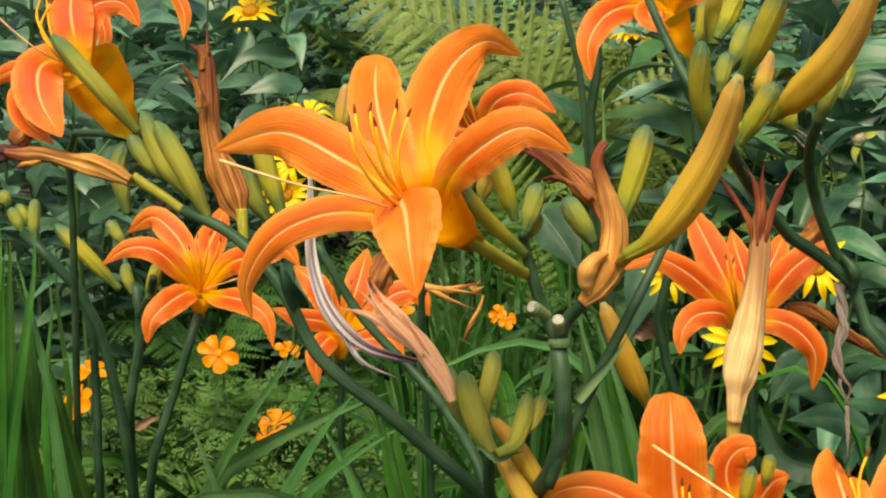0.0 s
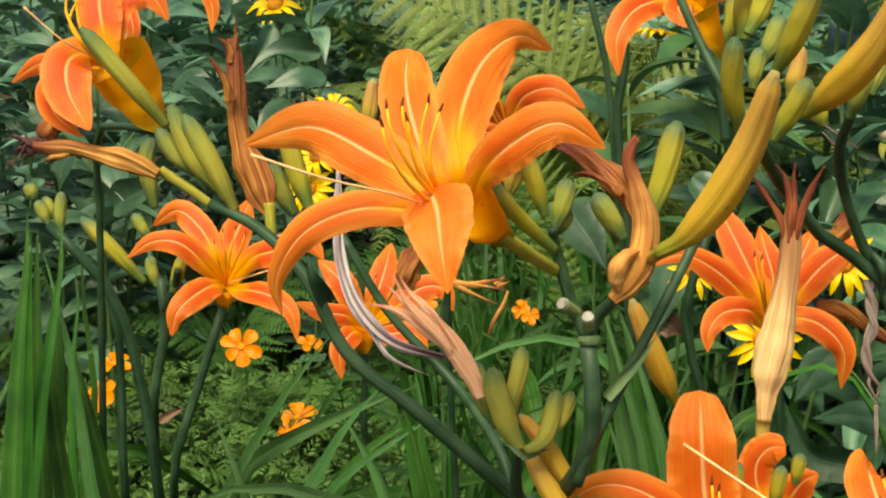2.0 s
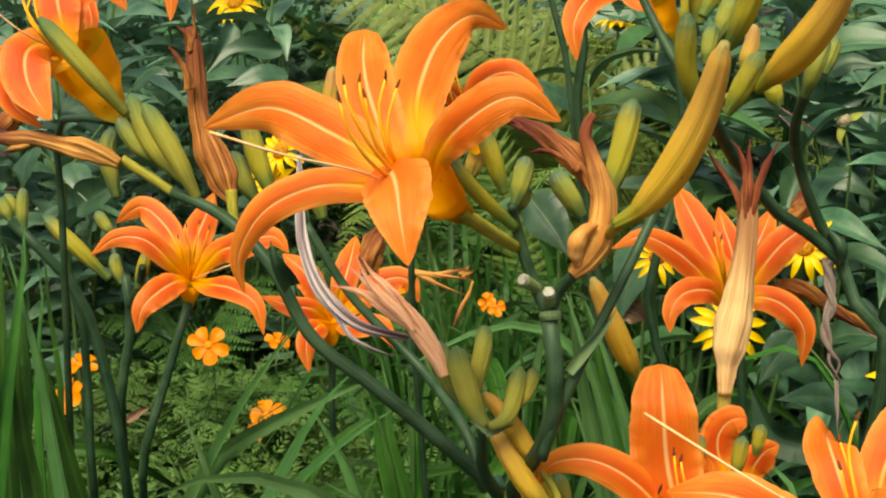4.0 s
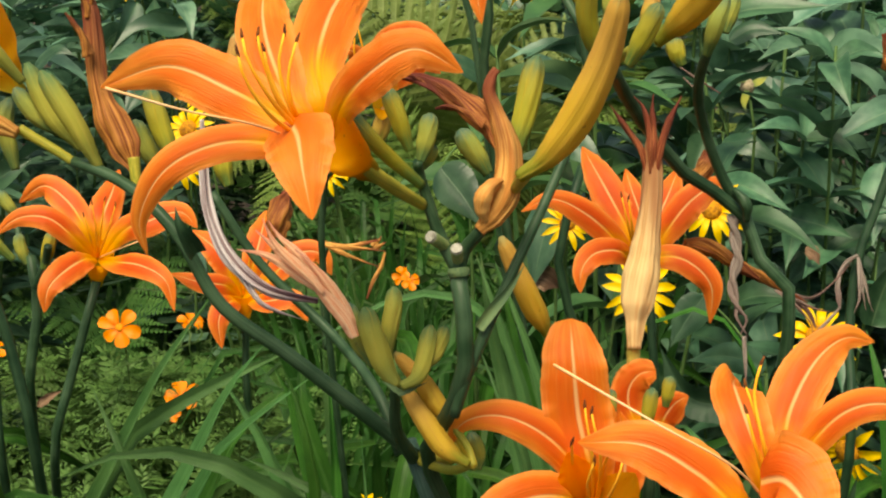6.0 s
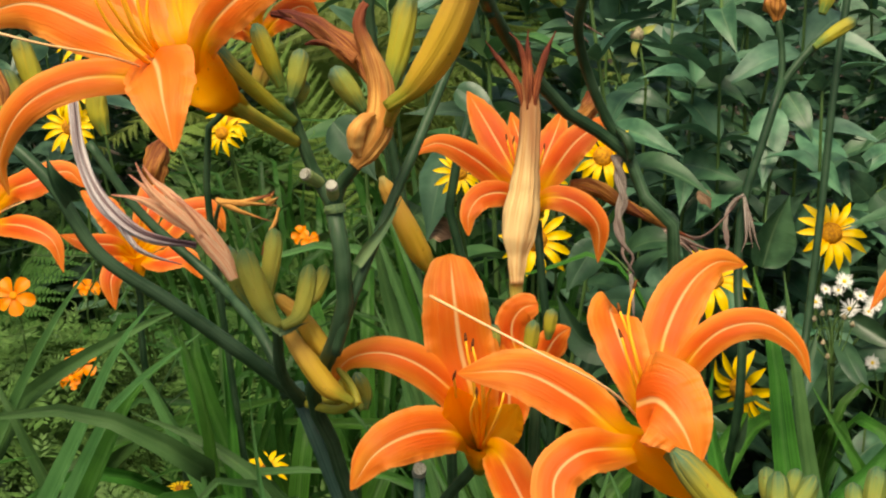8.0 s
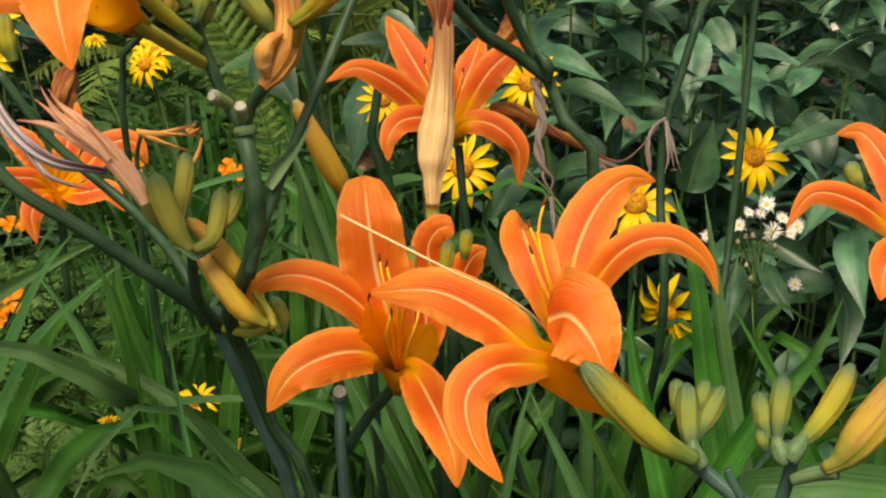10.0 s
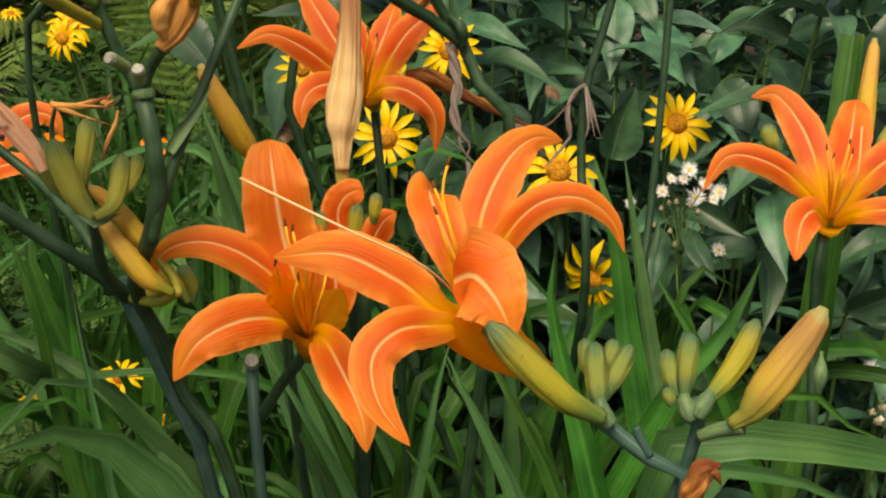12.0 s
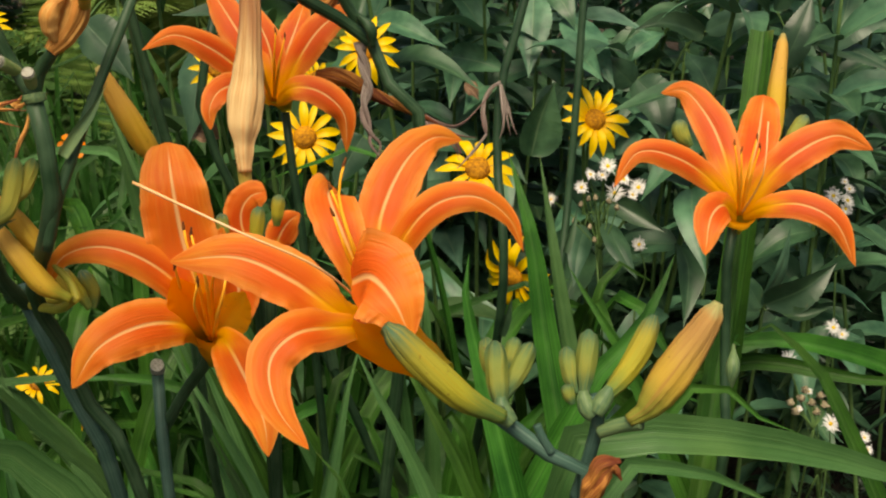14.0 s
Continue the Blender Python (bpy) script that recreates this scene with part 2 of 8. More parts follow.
STYLE = stem_material("style", (0.80, 0.42, 0.16), (0.86, 0.55, 0.30), 0.5)
ANTHER = speckled("anther", (0.05, 0.015, 0.006), (0.22, 0.07, 0.012), 900.0)
WILT_ORANGE = wilt_material("wilted_orange", (0.50, 0.21, 0.045), (0.22, 0.062, 0.015), (0.17, 0.038, 0.017))
WILT_RED = wilt_material("wilted_red", (0.48, 0.19, 0.050), (0.22, 0.055, 0.020), (0.11, 0.018, 0.014), 0.6, 17.0, 0.22)
WILT_PALE = wilt_material("wilted_pale", (0.90, 0.64, 0.30), (0.78, 0.45, 0.18), (0.48, 0.20, 0.085), 0.5, 13.0, 0.34)
WILT_TIP = wilt_material("wilted_tip", (0.50, 0.16, 0.060), (0.26, 0.055, 0.025), (0.15, 0.028, 0.020))
WILT_PINK = wilt_material("wilted_pink", (0.96, 0.60, 0.36), (0.88, 0.38, 0.21), (0.60, 0.20, 0.16), 0.6, 14.0, 0.50)
WILT_GREY = wilt_material("wilted_grey", (0.70, 0.66, 0.66), (0.28, 0.21, 0.22), (0.15, 0.055, 0.075), 0.6, 12.0, 0.5)
WILT_STRAW = wilt_material("wilted_straw", (0.42, 0.36, 0.31), (0.17, 0.12, 0.10), (0.24, 0.16, 0.14))
WILT_BROWN = wilt_material("wilted_brown", (0.36, 0.25, 0.20), (0.12, 0.07, 0.06), (0.16, 0.07, 0.06))
WILT_TAN = wilt_material("wilted_tan", (0.80, 0.43, 0.12), (0.52, 0.21, 0.045), (0.20, 0.035, 0.022), 0.6, 15.0, 0.36)
WILT_GOLD = wilt_material("wilted_gold", (0.84, 0.48, 0.15), (0.66, 0.30, 0.07), (0.58, 0.24, 0.06), 0.5, 12.0)
WILT_PURPLE = wilt_material("wilted_purple", (0.16, 0.07, 0.07), (0.06, 0.025, 0.03), (0.12, 0.05, 0.05))
CUT = speckled("cut_end", (0.15, 0.15, 0.11), (0.42, 0.42, 0.36), 1400.0)
BRACT = stem_material("bract", (0.060, 0.125, 0.060), (0.125, 0.195, 0.080))
SHEATH = stem_material("sheath", (0.10, 0.19, 0.06), (0.22, 0.27, 0.10))
STRAP = strap_material("strap_leaf", (0.010, 0.052, 0.006), (0.052, 0.168, 0.023))
STRAP_PALE = strap_material("strap_leaf_pale", (0.036, 0.115, 0.030), (0.090, 0.212, 0.068))
GRASS = strap_material("grass_blade", (0.007, 0.038, 0.006), (0.036, 0.120, 0.020))
LEAF_BLUE = leaf_material("bluish_leaf", (0.040, 0.116, 0.068), (0.126, 0.256, 0.158), (0.21, 0.31, 0.19), 9.0, 0.42, 0.15, 0.5)
LEAF_DARK = leaf_material("dark_leaf", (0.022, 0.080, 0.039), (0.076, 0.190, 0.096), (0.15, 0.235, 0.12), 8.0, 0.42, 0.13, 0.42)
# LEAF_SHADE is the dark leaf's green darkened further, shade put into the colour
LEAF_SHADE = leaf_material("shaded_leaf", (0.015, 0.052, 0.025), (0.042, 0.100, 0.050), (0.070, 0.135, 0.068), 10.0, 0.40, 0.12, 0.46)
LEAF_BROAD = leaf_material("broad_leaf", (0.026, 0.082, 0.026), (0.062, 0.138, 0.046), (0.12, 0.20, 0.08), 11.0)
LEAF_FINE = leaf_material("fine_leaf", (0.050, 0.140, 0.028), (0.130, 0.260, 0.066), (0.15, 0.25, 0.08), 5.0, 0.6, 0.3)
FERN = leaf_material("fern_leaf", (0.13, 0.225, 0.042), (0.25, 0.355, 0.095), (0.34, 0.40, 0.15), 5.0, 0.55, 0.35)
# second fern green, darkened so the low ferns read as standing in shade
FERN_SHADED = leaf_material("fern_leaf_shaded", (0.036, 0.108, 0.022), (0.090, 0.192, 0.046), (0.10, 0.19, 0.06), 5.0, 0.55, 0.25)
YELLOW = ray_material("yellow_ray", (0.88, 0.44, 0.005), (0.90, 0.60, 0.012), (0.86, 0.48, 0.005))
COSMOS = ray_material("cosmos_petal", (0.82, 0.17, 0.001), (0.86, 0.25, 0.002), (0.84, 0.18, 0.001))
WHITE = ray_material("white_ray", (0.78, 0.76, 0.70), (0.82, 0.82, 0.80), (0.80, 0.78, 0.78))
DISC_GOLD = speckled("gold_disc", (0.18, 0.06, 0.004), (0.60, 0.26, 0.01), 420.0)
DISC_ORANGE = speckled("orange_disc", (0.55, 0.15, 0.008), (0.85, 0.32, 0.01), 500.0)
DISC_YELLOW = speckled("yellow_disc", (0.70, 0.45, 0.02), (0.85, 0.62, 0.05), 900.0)
SEED_BROWN = speckled("brown_seedhead", (0.16, 0.13, 0.07), (0.42, 0.36, 0.24), 500.0)
DRY = wilt_material("dry_leaf", (0.32, 0.21, 0.13), (0.15, 0.085, 0.05), (0.22, 0.12, 0.08))
SOIL = speckled("soil", (0.016, 0.012, 0.008), (0.055, 0.040, 0.026), 90.0, 0.95)


# ---- shapes ----
def along(points, count):
    """Points evenly spaced on a smooth curve through the given ones."""
    p = [Vector(q) for q in points]
    if len(p) == 2:
        return [p[0].lerp(p[1], k / (count - 1)) for k in range(count)]
    p = [2 * p[0] - p[1], *p, 2 * p[-1] - p[-2]]
    fine = []
    for a, b, c, d in zip(p, p[1:], p[2:], p[3:]):
        for k in range(12):
            t = k / 12
            fine.append(0.5 * (2 * b + (c - a) * t + (2 * a - 5 * b + 4 * c - d) * t * t + (3 * b - a - 3 * c + d) * t**3))
    fine.append(p[-2])
    far = [0.0]
    for a, b in zip(fine, fine[1:]):
        far.append(far[-1] + (b - a).length)
    out, k = [], 0
    for n in range(count):
        want = far[-1] * n / (count - 1)
        while k < len(far) - 2 and far[k + 1] < want:
            k += 1
        out.append(fine[k].lerp(fine[k + 1], (want - far[k]) / max(far[k + 1] - far[k], 1e-9)))
    return out


def curve_at(values, v):
    """A value from an even list, at v from 0 to 1."""
    f = min(max(v, 0.0), 1.0) * (len(values) - 1)
    k = min(int(f), len(values) - 2)
    s = f - k
    s = s * s * (3 - 2 * s)
    return values[k] * (1 - s) + values[k + 1] * s


def grid_faces(rows, cols, first=0, close=False):
    out = []
    for a in range(rows - 1):
        for b in range(cols if close else cols - 1):
            c = (b + 1) % cols
            out.append((first + a * cols + b, first + a * cols + c, first + (a + 1) * cols + c, first + (a + 1) * cols + b))
    return out


class Shape:
    """Vertices, faces and u, v of one mesh."""

    def __init__(self):
        self.verts, self.faces, self.uvs = [], [], []

    def ribbon(self, points, width, face, profile, rows=16, cols=7, cup=0.0, wave=0.0, waves=4.0, phase=0.0, groove=0.0, twist=0.0, face_end=None, start=0.0, skew=0.0, keel=0.0):
        """A blade along points. face: the point (or, with face_end, the directions) that its upper side turns to."""
        mid = along(points, rows)
        first = len(self.verts)
        for k, c in enumerate(mid):
            v = k / (rows - 1)
            t = (mid[min(k + 1, rows - 1)] - mid[max(k - 1, 0)]).normalized()
            n = Vector(face).lerp(Vector(face_end), v) if face_end is not None else Vector(face) - c
            n = (n - n.dot(t) * t).normalized()
            if twist:
                n = Matrix.Rotation(twist * v, 3, t) @ n
            b = t.cross(n)
            w = start + (1 - start) * v
            half = 0.5 * width * profile(w)
            for j in range(cols):
                u = 2 * j / (cols - 1) - 1
                lift = cup * half * u * u + keel * half * abs(u) - groove * half * math.exp(-((u / 0.22) ** 2))
                lift += wave * half * (1.5 * noise.noise(Vector((waves * 1.1 * v, phase * 3.1, 4.0 if u > 0 else 0.0))) + 0.9 * noise.noise(Vector((waves * 3.1 * v, phase * 3.1, 7.0 if u > 0 else 1.0)))) * abs(u) ** 4.5
                self.verts.append(c + b * (half * u * (1 + 0.34 * wave * noise.noise(Vector((11 * v, phase * 2, 9.0 if u > 0 else 2.0))) + 0.22 * wave * noise.noise(Vector((37 * v, phase, 6.0 if u > 0 else 1.0))))) + n * lift + t * (skew * width * u * u * (1 - v) ** 2))
                self.uvs.append(((u + 1) / 2, w))
        self.faces += grid_faces(rows, cols, first)
        return self

    def tube(self, points, radii, rows=14, cols=9, lobes=0.0, lobe_count=3, twist=0.0, rough=0.0, seed=0.0, cap=True, seam=0.0, ridge=0.0):
        """A round body along points; radii is an even list of radii from end to end. seam: three grooves, ridge: uneven ribs along it."""
        mid = along(points, rows)
        first = len(self.verts)
        n = None
        for k, c in enumerate(mid):
            v = k / (rows - 1)
            t = (mid[min(k + 1, rows - 1)] - mid[max(k - 1, 0)]).normalized()
            if n is None:
                n = t.orthogonal().normalized()
            n = (n - n.dot(t) * t).normalized()
            b = t.cross(n)
            r = curve_at(radii, v)
            for j in range(cols):
                a = 6.28318 * j / cols + twist * v
                q = r * (1 + lobes * math.cos(lobe_count * (a - twist * v)))
                if seam:
                    q *= 1 - seam * (1 - abs(math.sin(1.5 * (a - twist * v)))) ** 4
                if ridge:
                    w = 6.28318 * j / cols
                    q *= 1 + ridge * (noise.noise(Vector((math.cos(w) * 3.4 + seed, math.sin(w) * 3.4, v * 1.7))) + 0.7 * noise.noise(Vector((math.cos(w) * 8 + seed, math.sin(w) * 8, v * 3.2))))
                if rough:
                    q *= 1 + rough * noise.noise(Vector((math.cos(a) * 1.6 + seed, math.sin(a) * 1.6, v * 5.0 + seed)))
                self.verts.append(c + (n * math.cos(a) + b * math.sin(a)) * q)
                self.uvs.append((abs(1 - 2 * j / cols), v))
        self.faces += grid_faces(rows, cols, first, True)
        if cap:
            self.faces.append(tuple(range(first + cols - 1, first - 1, -1)))
            last = first + (rows - 1) * cols
            self.faces.append(tuple(range(last, last + cols)))
        return self

    def mesh(self, name, material, origin=(0, 0, 0), flat=False):
        data = bpy.data.meshes.new(name)
        o = Vector(origin)
        data.from_pydata([v - o for v in self.verts], [], self.faces)
        layer = data.uv_layers.new(name="UVMap")
        loops = np.zeros(len(data.loops), dtype=np.int32)
        data.loops.foreach_get("vertex_index", loops)
        layer.data.foreach_set("uv", np.array(self.uvs, dtype=np.float32)[loops].ravel())
        if not flat:
            data.polygons.foreach_set("use_smooth", np.ones(len(data.polygons), dtype=bool))
        data.materials.append(material)
        data.update()
        return data


def thing(name, base, label, category, group="", kind=""):
    """An empty at the base of a thing."""
    ob = new(name)
    ob.location = base
    ob.empty_display_size = 0.01
    return tagged(ob, label, category, group, kind)


def base_of(ob):
    while ob.parent:
        ob = ob.parent
    return ob.location


def part(name, shape, material, parent, label="", flat=False):
    """One mesh object under a thing or a part, from a shape in world places."""
    ob = new(name, shape.mesh(name, material, base_of(parent), flat))
    ob.parent = parent
    return tagged(ob, label)


def piece(name, mesh, parent, m):
    """An object on a shared mesh, placed by m within its parent."""
    ob = new(name, mesh)
    ob.parent = parent
    ob.matrix_basis = m
    return ob


def petal_profile(v):
    if v < 0.55:
        return 0.30 + 0.70 * math.sin(1.5708 * v / 0.55) ** 1.3
    return max(math.cos(1.5708 * (v - 0.55) / 0.45), 0.0) ** 0.8 * 0.985 + 0.015


def blunt_profile(v):
    if v < 0.6:
        return 0.30 + 0.70 * math.sin(1.5708 * v / 0.6) ** 1.3
    return max(math.cos(1.5708 * (v - 0.6) / 0.4), 0.0) ** 0.30 * 0.95 + 0.05


def sepal_profile(v):
    if v < 0.5:
        return 0.26 + 0.74 * math.sin(1.5708 * v / 0.5)
    return max(math.cos(1.5708 * (v - 0.5) / 0.5), 0.0) ** 0.9 * 0.985 + 0.015


def lance_profile(v):
    return max(math.sin(3.1416 * min(v, 1.0) ** 0.70), 0.0) ** (0.80 + 0.55 * v) * 0.98 + 0.02


def ovate_profile(v):
    return max(math.sin(3.1416 * min(v, 1.0) ** 0.60), 0.0) ** (0.72 + 0.55 * v) * 0.98 + 0.02


def toothed_profile(v):
    return ovate_profile(v) * (0.96 + 0.04 * abs(2 * ((v * 16) % 1.0) - 1))


def strap_profile(v):
    if v < 0.6:
        return 0.75 + 0.25 * v / 0.6
    return max(1 - ((v - 0.6) / 0.4) ** 2.4, 0.02)


def hero_profile(v):
    return (0.8 + 0.2 * v) * max(1 - max((v - 0.74) / 0.26, 0) ** 2.0, 0.02)


def ray_profile(v):
    return (0.5 + 0.5 * math.sin(1.5708 * min(v / 0.5, 1))) * max(1 - max((v - 0.5) / 0.5, 0) ** 1.8, 0.05)


def round_profile(v):
    return (0.25 + 0.75 * math.sin(1.5708 * min(v / 0.7, 1)) ** 1.2) * max(1 - max((v - 0.7) / 0.3, 0) ** 3.0, 0.35)


def cut_profile(v):
    return (0.8 + 0.2 * v) * (1.0 if v < 0.985 else 0.9)


# ---- ground ----
ground_shape = Shape()
for gy in range(41):
    for gx in range(41):
        fx, fy = (gx / 20 - 1), (gy / 20 - 1)
        x = 0.3 + 3 * fx + 900 * fx**9
        y = 1.6 + 3 * fy + 900 * fy**9
        lump = 0.03 * noise.noise(Vector((x * 3, y * 3, 0))) + 0.012 * noise.noise(Vector((x * 14, y * 14, 2)))
        ground_shape.verts.append(Vector((x, y, lump - 0.01)))
        ground_shape.uvs.append((gx / 40, gy / 40))
ground_shape.faces = grid_faces(41, 41)
ground = new("ground", ground_shape.mesh("ground", SOIL))
tagged(ground, "dark damp garden soil under the plants", "soil", "", "structure")


# ---- daylilies ----
BUD_SHAPE = (0.44, 0.52, 0.64, 0.76, 0.84, 0.88, 0.90, 0.91, 0.90, 0.86, 0.74, 0.28)
RIPE_SHAPE = (0.36, 0.46, 0.72, 0.90, 0.96, 0.96, 0.92, 0.86, 0.79, 0.71, 0.60, 0.24)


def bud(parent, points, width, material, name="bud", label=""):
    s = Shape().tube(points, [width / 2 * r for r in (RIPE_SHAPE if material in (BUD_RIPE, BUD_GOLD) else BUD_SHAPE)], 34, 30, 0.04, 3, 0.5, 0.07, width * 3000, True, 0.15, 0.04)
    return part(name, s, material, parent, label)


def stalk(parent, points, width, end_width=None, material=None, name="stem"):
    a, b = width * 0.44, (end_width or width) * 0.44
    count = 8 + 4 * len(points)
    return part(name, Shape().tube(points, [a, (a + b) / 2, b], count, 12, 0.0, 3, 0.0, 0.05, a * 900), material or STEM, parent)


def wilted(parent, points, widths, material, seed, strands=(), label="", lobes=0.10, twist=1.3, rough=0.28, ridge=0.17):
    s = Shape().tube(points, [w * 0.47 for w in widths], 60, 48, lobes, 5, twist, rough, seed, True, 0.0, ridge)
    for pts, w in strands:
        s.tube(pts, [w * 0.5, w * 0.44, w * 0.32, w * 0.1], 26, 14, 0.3, 2, 2.2, 0.35, seed + w * 100, True, 0.0, 0.2)
    return part("wilted_flower", s, material, parent, label)


def flower(parent, face, petals, tube, tube_widths, stamens=(), style=None, anther_size=0.004, label="", material=None):
    """An open trumpet: its tube, six tepals round it, stamens with anthers and a long style."""
    body = part("flower", Shape().tube(tube[:-1], [w / 2 for w in tube_widths[:-1]], 16, 14, 0.05, 3, 0.0, 0.0, 0.0, False), TUBE, parent, label or "open tawny orange trumpet flower with pale midribs")
    for k, (points, width, broad, *late) in enumerate(petals):
        s = Shape().ribbon(points, width * (0.90 if broad else 0.93), face, (blunt_profile if broad == 2 else petal_profile) if broad else sepal_profile, 64, 15, -0.16 if broad else -0.26, 0.15 if broad else 0.07, 7.0, k * 1.7 + width * 900, 0.10, 0.0, None, late[0] if late else 0.0, 0.30 if late else 0.0)
        part("petal" if broad else "sepal", s, TUBE if broad == 3 else material or PETAL_DEEP, body)
    for k, points in enumerate(stamens):
        w = anther_size * 0.28
        part("stamen", Shape().tube(points, [w * 0.8, w * 0.7, w * 0.42], 14, 6), FILAMENT, body)
        a, b = Vector(points[-1]), Vector(points[-2])
        d = (a - b).normalized()
        e = (d + Vector((0.5 * math.sin(k * 2.0), 0.2, 0.8))).normalized() * anther_size
        part("anther", Shape().tube([a - e * 0.5, a, a + e * 0.7], [w * 0.3, w * 0.55, w * 0.3], 8, 6), ANTHER, body)
    if style:
        w = anther_size * 0.23
        part("style", Shape().tube(style, [w * 0.6, w * 0.5, w * 0.42, w * 0.6], 22, 6), STYLE, body)
    return body


LILY = "daylilies in the flower bed"

# the tall scape that carries the big open flower, its buds and cut stumps
lily = thing("daylily", (0.215, 0.59, 0.0), "daylily scape with a large open orange flower and buds", "daylily", LILY)
stalk(lily, [(0.215, 0.59, 0.0), (0.180, 0.59, 0.46), (0.1371, 0.5638, 0.7725), (0.1167, 0.5718, 0.8238), (0.1094, 0.5655, 0.8580), (0.1024, 0.5563, 0.8823), (0.1075, 0.5389, 0.9023), (0.1149, 0.5179, 0.9239), (0.1197, 0.5100, 0.9406), (0.1210, 0.5115, 0.9539), (0.1192, 0.5147, 0.9687), (0.1168, 0.5194, 0.9818)], 0.0062, 0.0076)
part("collar", Shape().tube([(0.1179, 0.5179, 0.9789), (0.1177, 0.5183, 0.9803), (0.1175, 0.5189, 0.9819)], [0.0038, 0.0042, 0.0039], 8, 18, 0.0, 3, 0.0, 0.12, 4.0), BRACT, lily, "yellowish ring on the stem")
stalk(lily, [(0.1168, 0.5203, 0.9813), (0.1093, 0.5239, 0.9954), (0.1033, 0.5241, 1.0152), (0.1022, 0.5211, 1.0226)], 0.00640, 0.00427)
stalk(lily, [(0.1171, 0.5203, 0.9813), (0.1203, 0.5202, 0.9895), (0.1264, 0.5162, 0.9980)], 0.00640, 0.00512)
for a, b in (((0.1124, 0.5223, 0.9894), (0.1075, 0.5161, 0.9949)), ((0.1174, 0.5210, 0.9833), (0.1169, 0.5148, 0.9906))):
    stub = stalk(lily, [a, b], 0.00512, 0.00576, SHEATH, "cut_stump")
    v = (Vector(b) - Vector(a)).normalized()
    part("cut_end", Shape().tube([Vector(b), Vector(b) + v * 0.0012], [0.00245, 0.00213], 3, 12), CUT, stub, "pale dried cut face", True)
stalk(lily, [(0.1037, 0.5232, 1.0055), (0.0945, 0.5029, 1.0181), (0.0843, 0.4818, 1.0323)], 0.00533, 0.00667, STEM_PALE, "pedicel")
stalk(lily, [(0.1034, 0.5235, 1.0132), (0.0932, 0.5154, 1.0249), (0.0845, 0.5074, 1.0364), (0.0786, 0.5040, 1.0443)], 0.00492, 0.00819, BUD_YOUNG, "pedicel")
flower(lily, (0.0824, 0.3042, 1.1124), [
    ([(0.0751, 0.4702, 1.0393), (0.0654, 0.4592, 1.0515), (0.0448, 0.4699, 1.0598), (0.0209, 0.4825, 1.0652), (-0.0040, 0.4873, 1.0566)], 0.02343, True),
    ([(0.0751, 0.4702, 1.0393), (0.0663, 0.4650, 1.0528), (0.0566, 0.4795, 1.0691), (0.0514, 0.4959, 1.0792), (0.0487, 0.5161, 1.0874)], 0.0222, 2),
    ([(0.0760, 0.4704, 1.0393), (0.0753, 0.4673, 1.0564), (0.0719, 0.4815, 1.0693), (0.0752, 0.5106, 1.0834), (0.0858, 0.5301, 1.0910), (0.0984, 0.5403, 1.0849)], 0.02395, True),
    ([(0.0770, 0.4705, 1.0393), (0.0814, 0.4626, 1.0560), (0.0919, 0.4563, 1.0687), (0.1060, 0.4540, 1.0763), (0.1209, 0.4555, 1.0687)], 0.01790, True),
    ([(0.0660, 0.4499, 1.0552), (0.0713, 0.4341, 1.0533), (0.0746, 0.4215, 1.0455), (0.0779, 0.4147, 1.0328)], 0.02527, True, 0.42),
    ([(0.0751, 0.4700, 1.0384), (0.0638, 0.4521, 1.0464), (0.0445, 0.4480, 1.0473), (0.0280, 0.4436, 1.0399), (0.0189, 0.4429, 1.0245), (0.0200, 0.4441, 1.0110)], 0.01326, False),
], [(0.0900, 0.4956, 1.0237), (0.0845, 0.4876, 1.0304), (0.0800, 0.4796, 1.0370), (0.0760, 0.4727, 1.0435), (0.0723, 0.4667, 1.0492), (0.0694, 0.4632, 1.0525)], [0.00538, 0.00999, 0.01615, 0.02028, 0.02129, 0.02129],
    [[(0.0742, 0.4701, 1.0392), (0.0660, 0.4386, 1.0596), (0.0585, 0.4320, 1.0749), (0.0561, 0.4343, 1.0830)],
     [(0.0742, 0.4701, 1.0392), (0.0661, 0.4435, 1.0584), (0.0613, 0.4378, 1.0755), (0.0597, 0.4399, 1.0827)],
     [(0.0742, 0.4701, 1.0392), (0.0670, 0.4436, 1.0584), (0.0623, 0.4418, 1.0711), (0.0608, 0.4436, 1.0774)],
     [(0.0742, 0.4701, 1.0392), (0.0679, 0.4486, 1.0571), (0.0645, 0.4476, 1.0717), (0.0661, 0.4509, 1.0818)],
     [(0.0742, 0.4701, 1.0392), (0.0688, 0.4487, 1.0571), (0.0673, 0.4469, 1.0684), (0.0697, 0.4506, 1.0793)],
     [(0.0742, 0.4701, 1.0392), (0.0652, 0.4329, 1.0584), (0.0584, 0.4256, 1.0713), (0.0563, 0.4258, 1.0796)]],
    [(0.0742, 0.4701, 1.0392), (0.0602, 0.4317, 1.0568), (0.0402, 0.4210, 1.0639), (0.0195, 0.4156, 1.0714)], 0.0038, "", PETAL)
bud(lily, [(0.0993, 0.5220, 1.0266), (0.0950, 0.5223, 1.0393), (0.0909, 0.5231, 1.0500)], 0.00778, BUD_YOUNG)
bud(lily, [(0.1032, 0.5231, 1.0221), (0.1053, 0.5259, 1.0301), (0.1069, 0.5290, 1.0392)], 0.00836, BUD_GREEN)
bud(lily, [(0.1033, 0.5302, 1.0178), (0.1058, 0.5318, 1.0219), (0.1071, 0.5334, 1.0264)], 0.00640, BUD_GREEN)
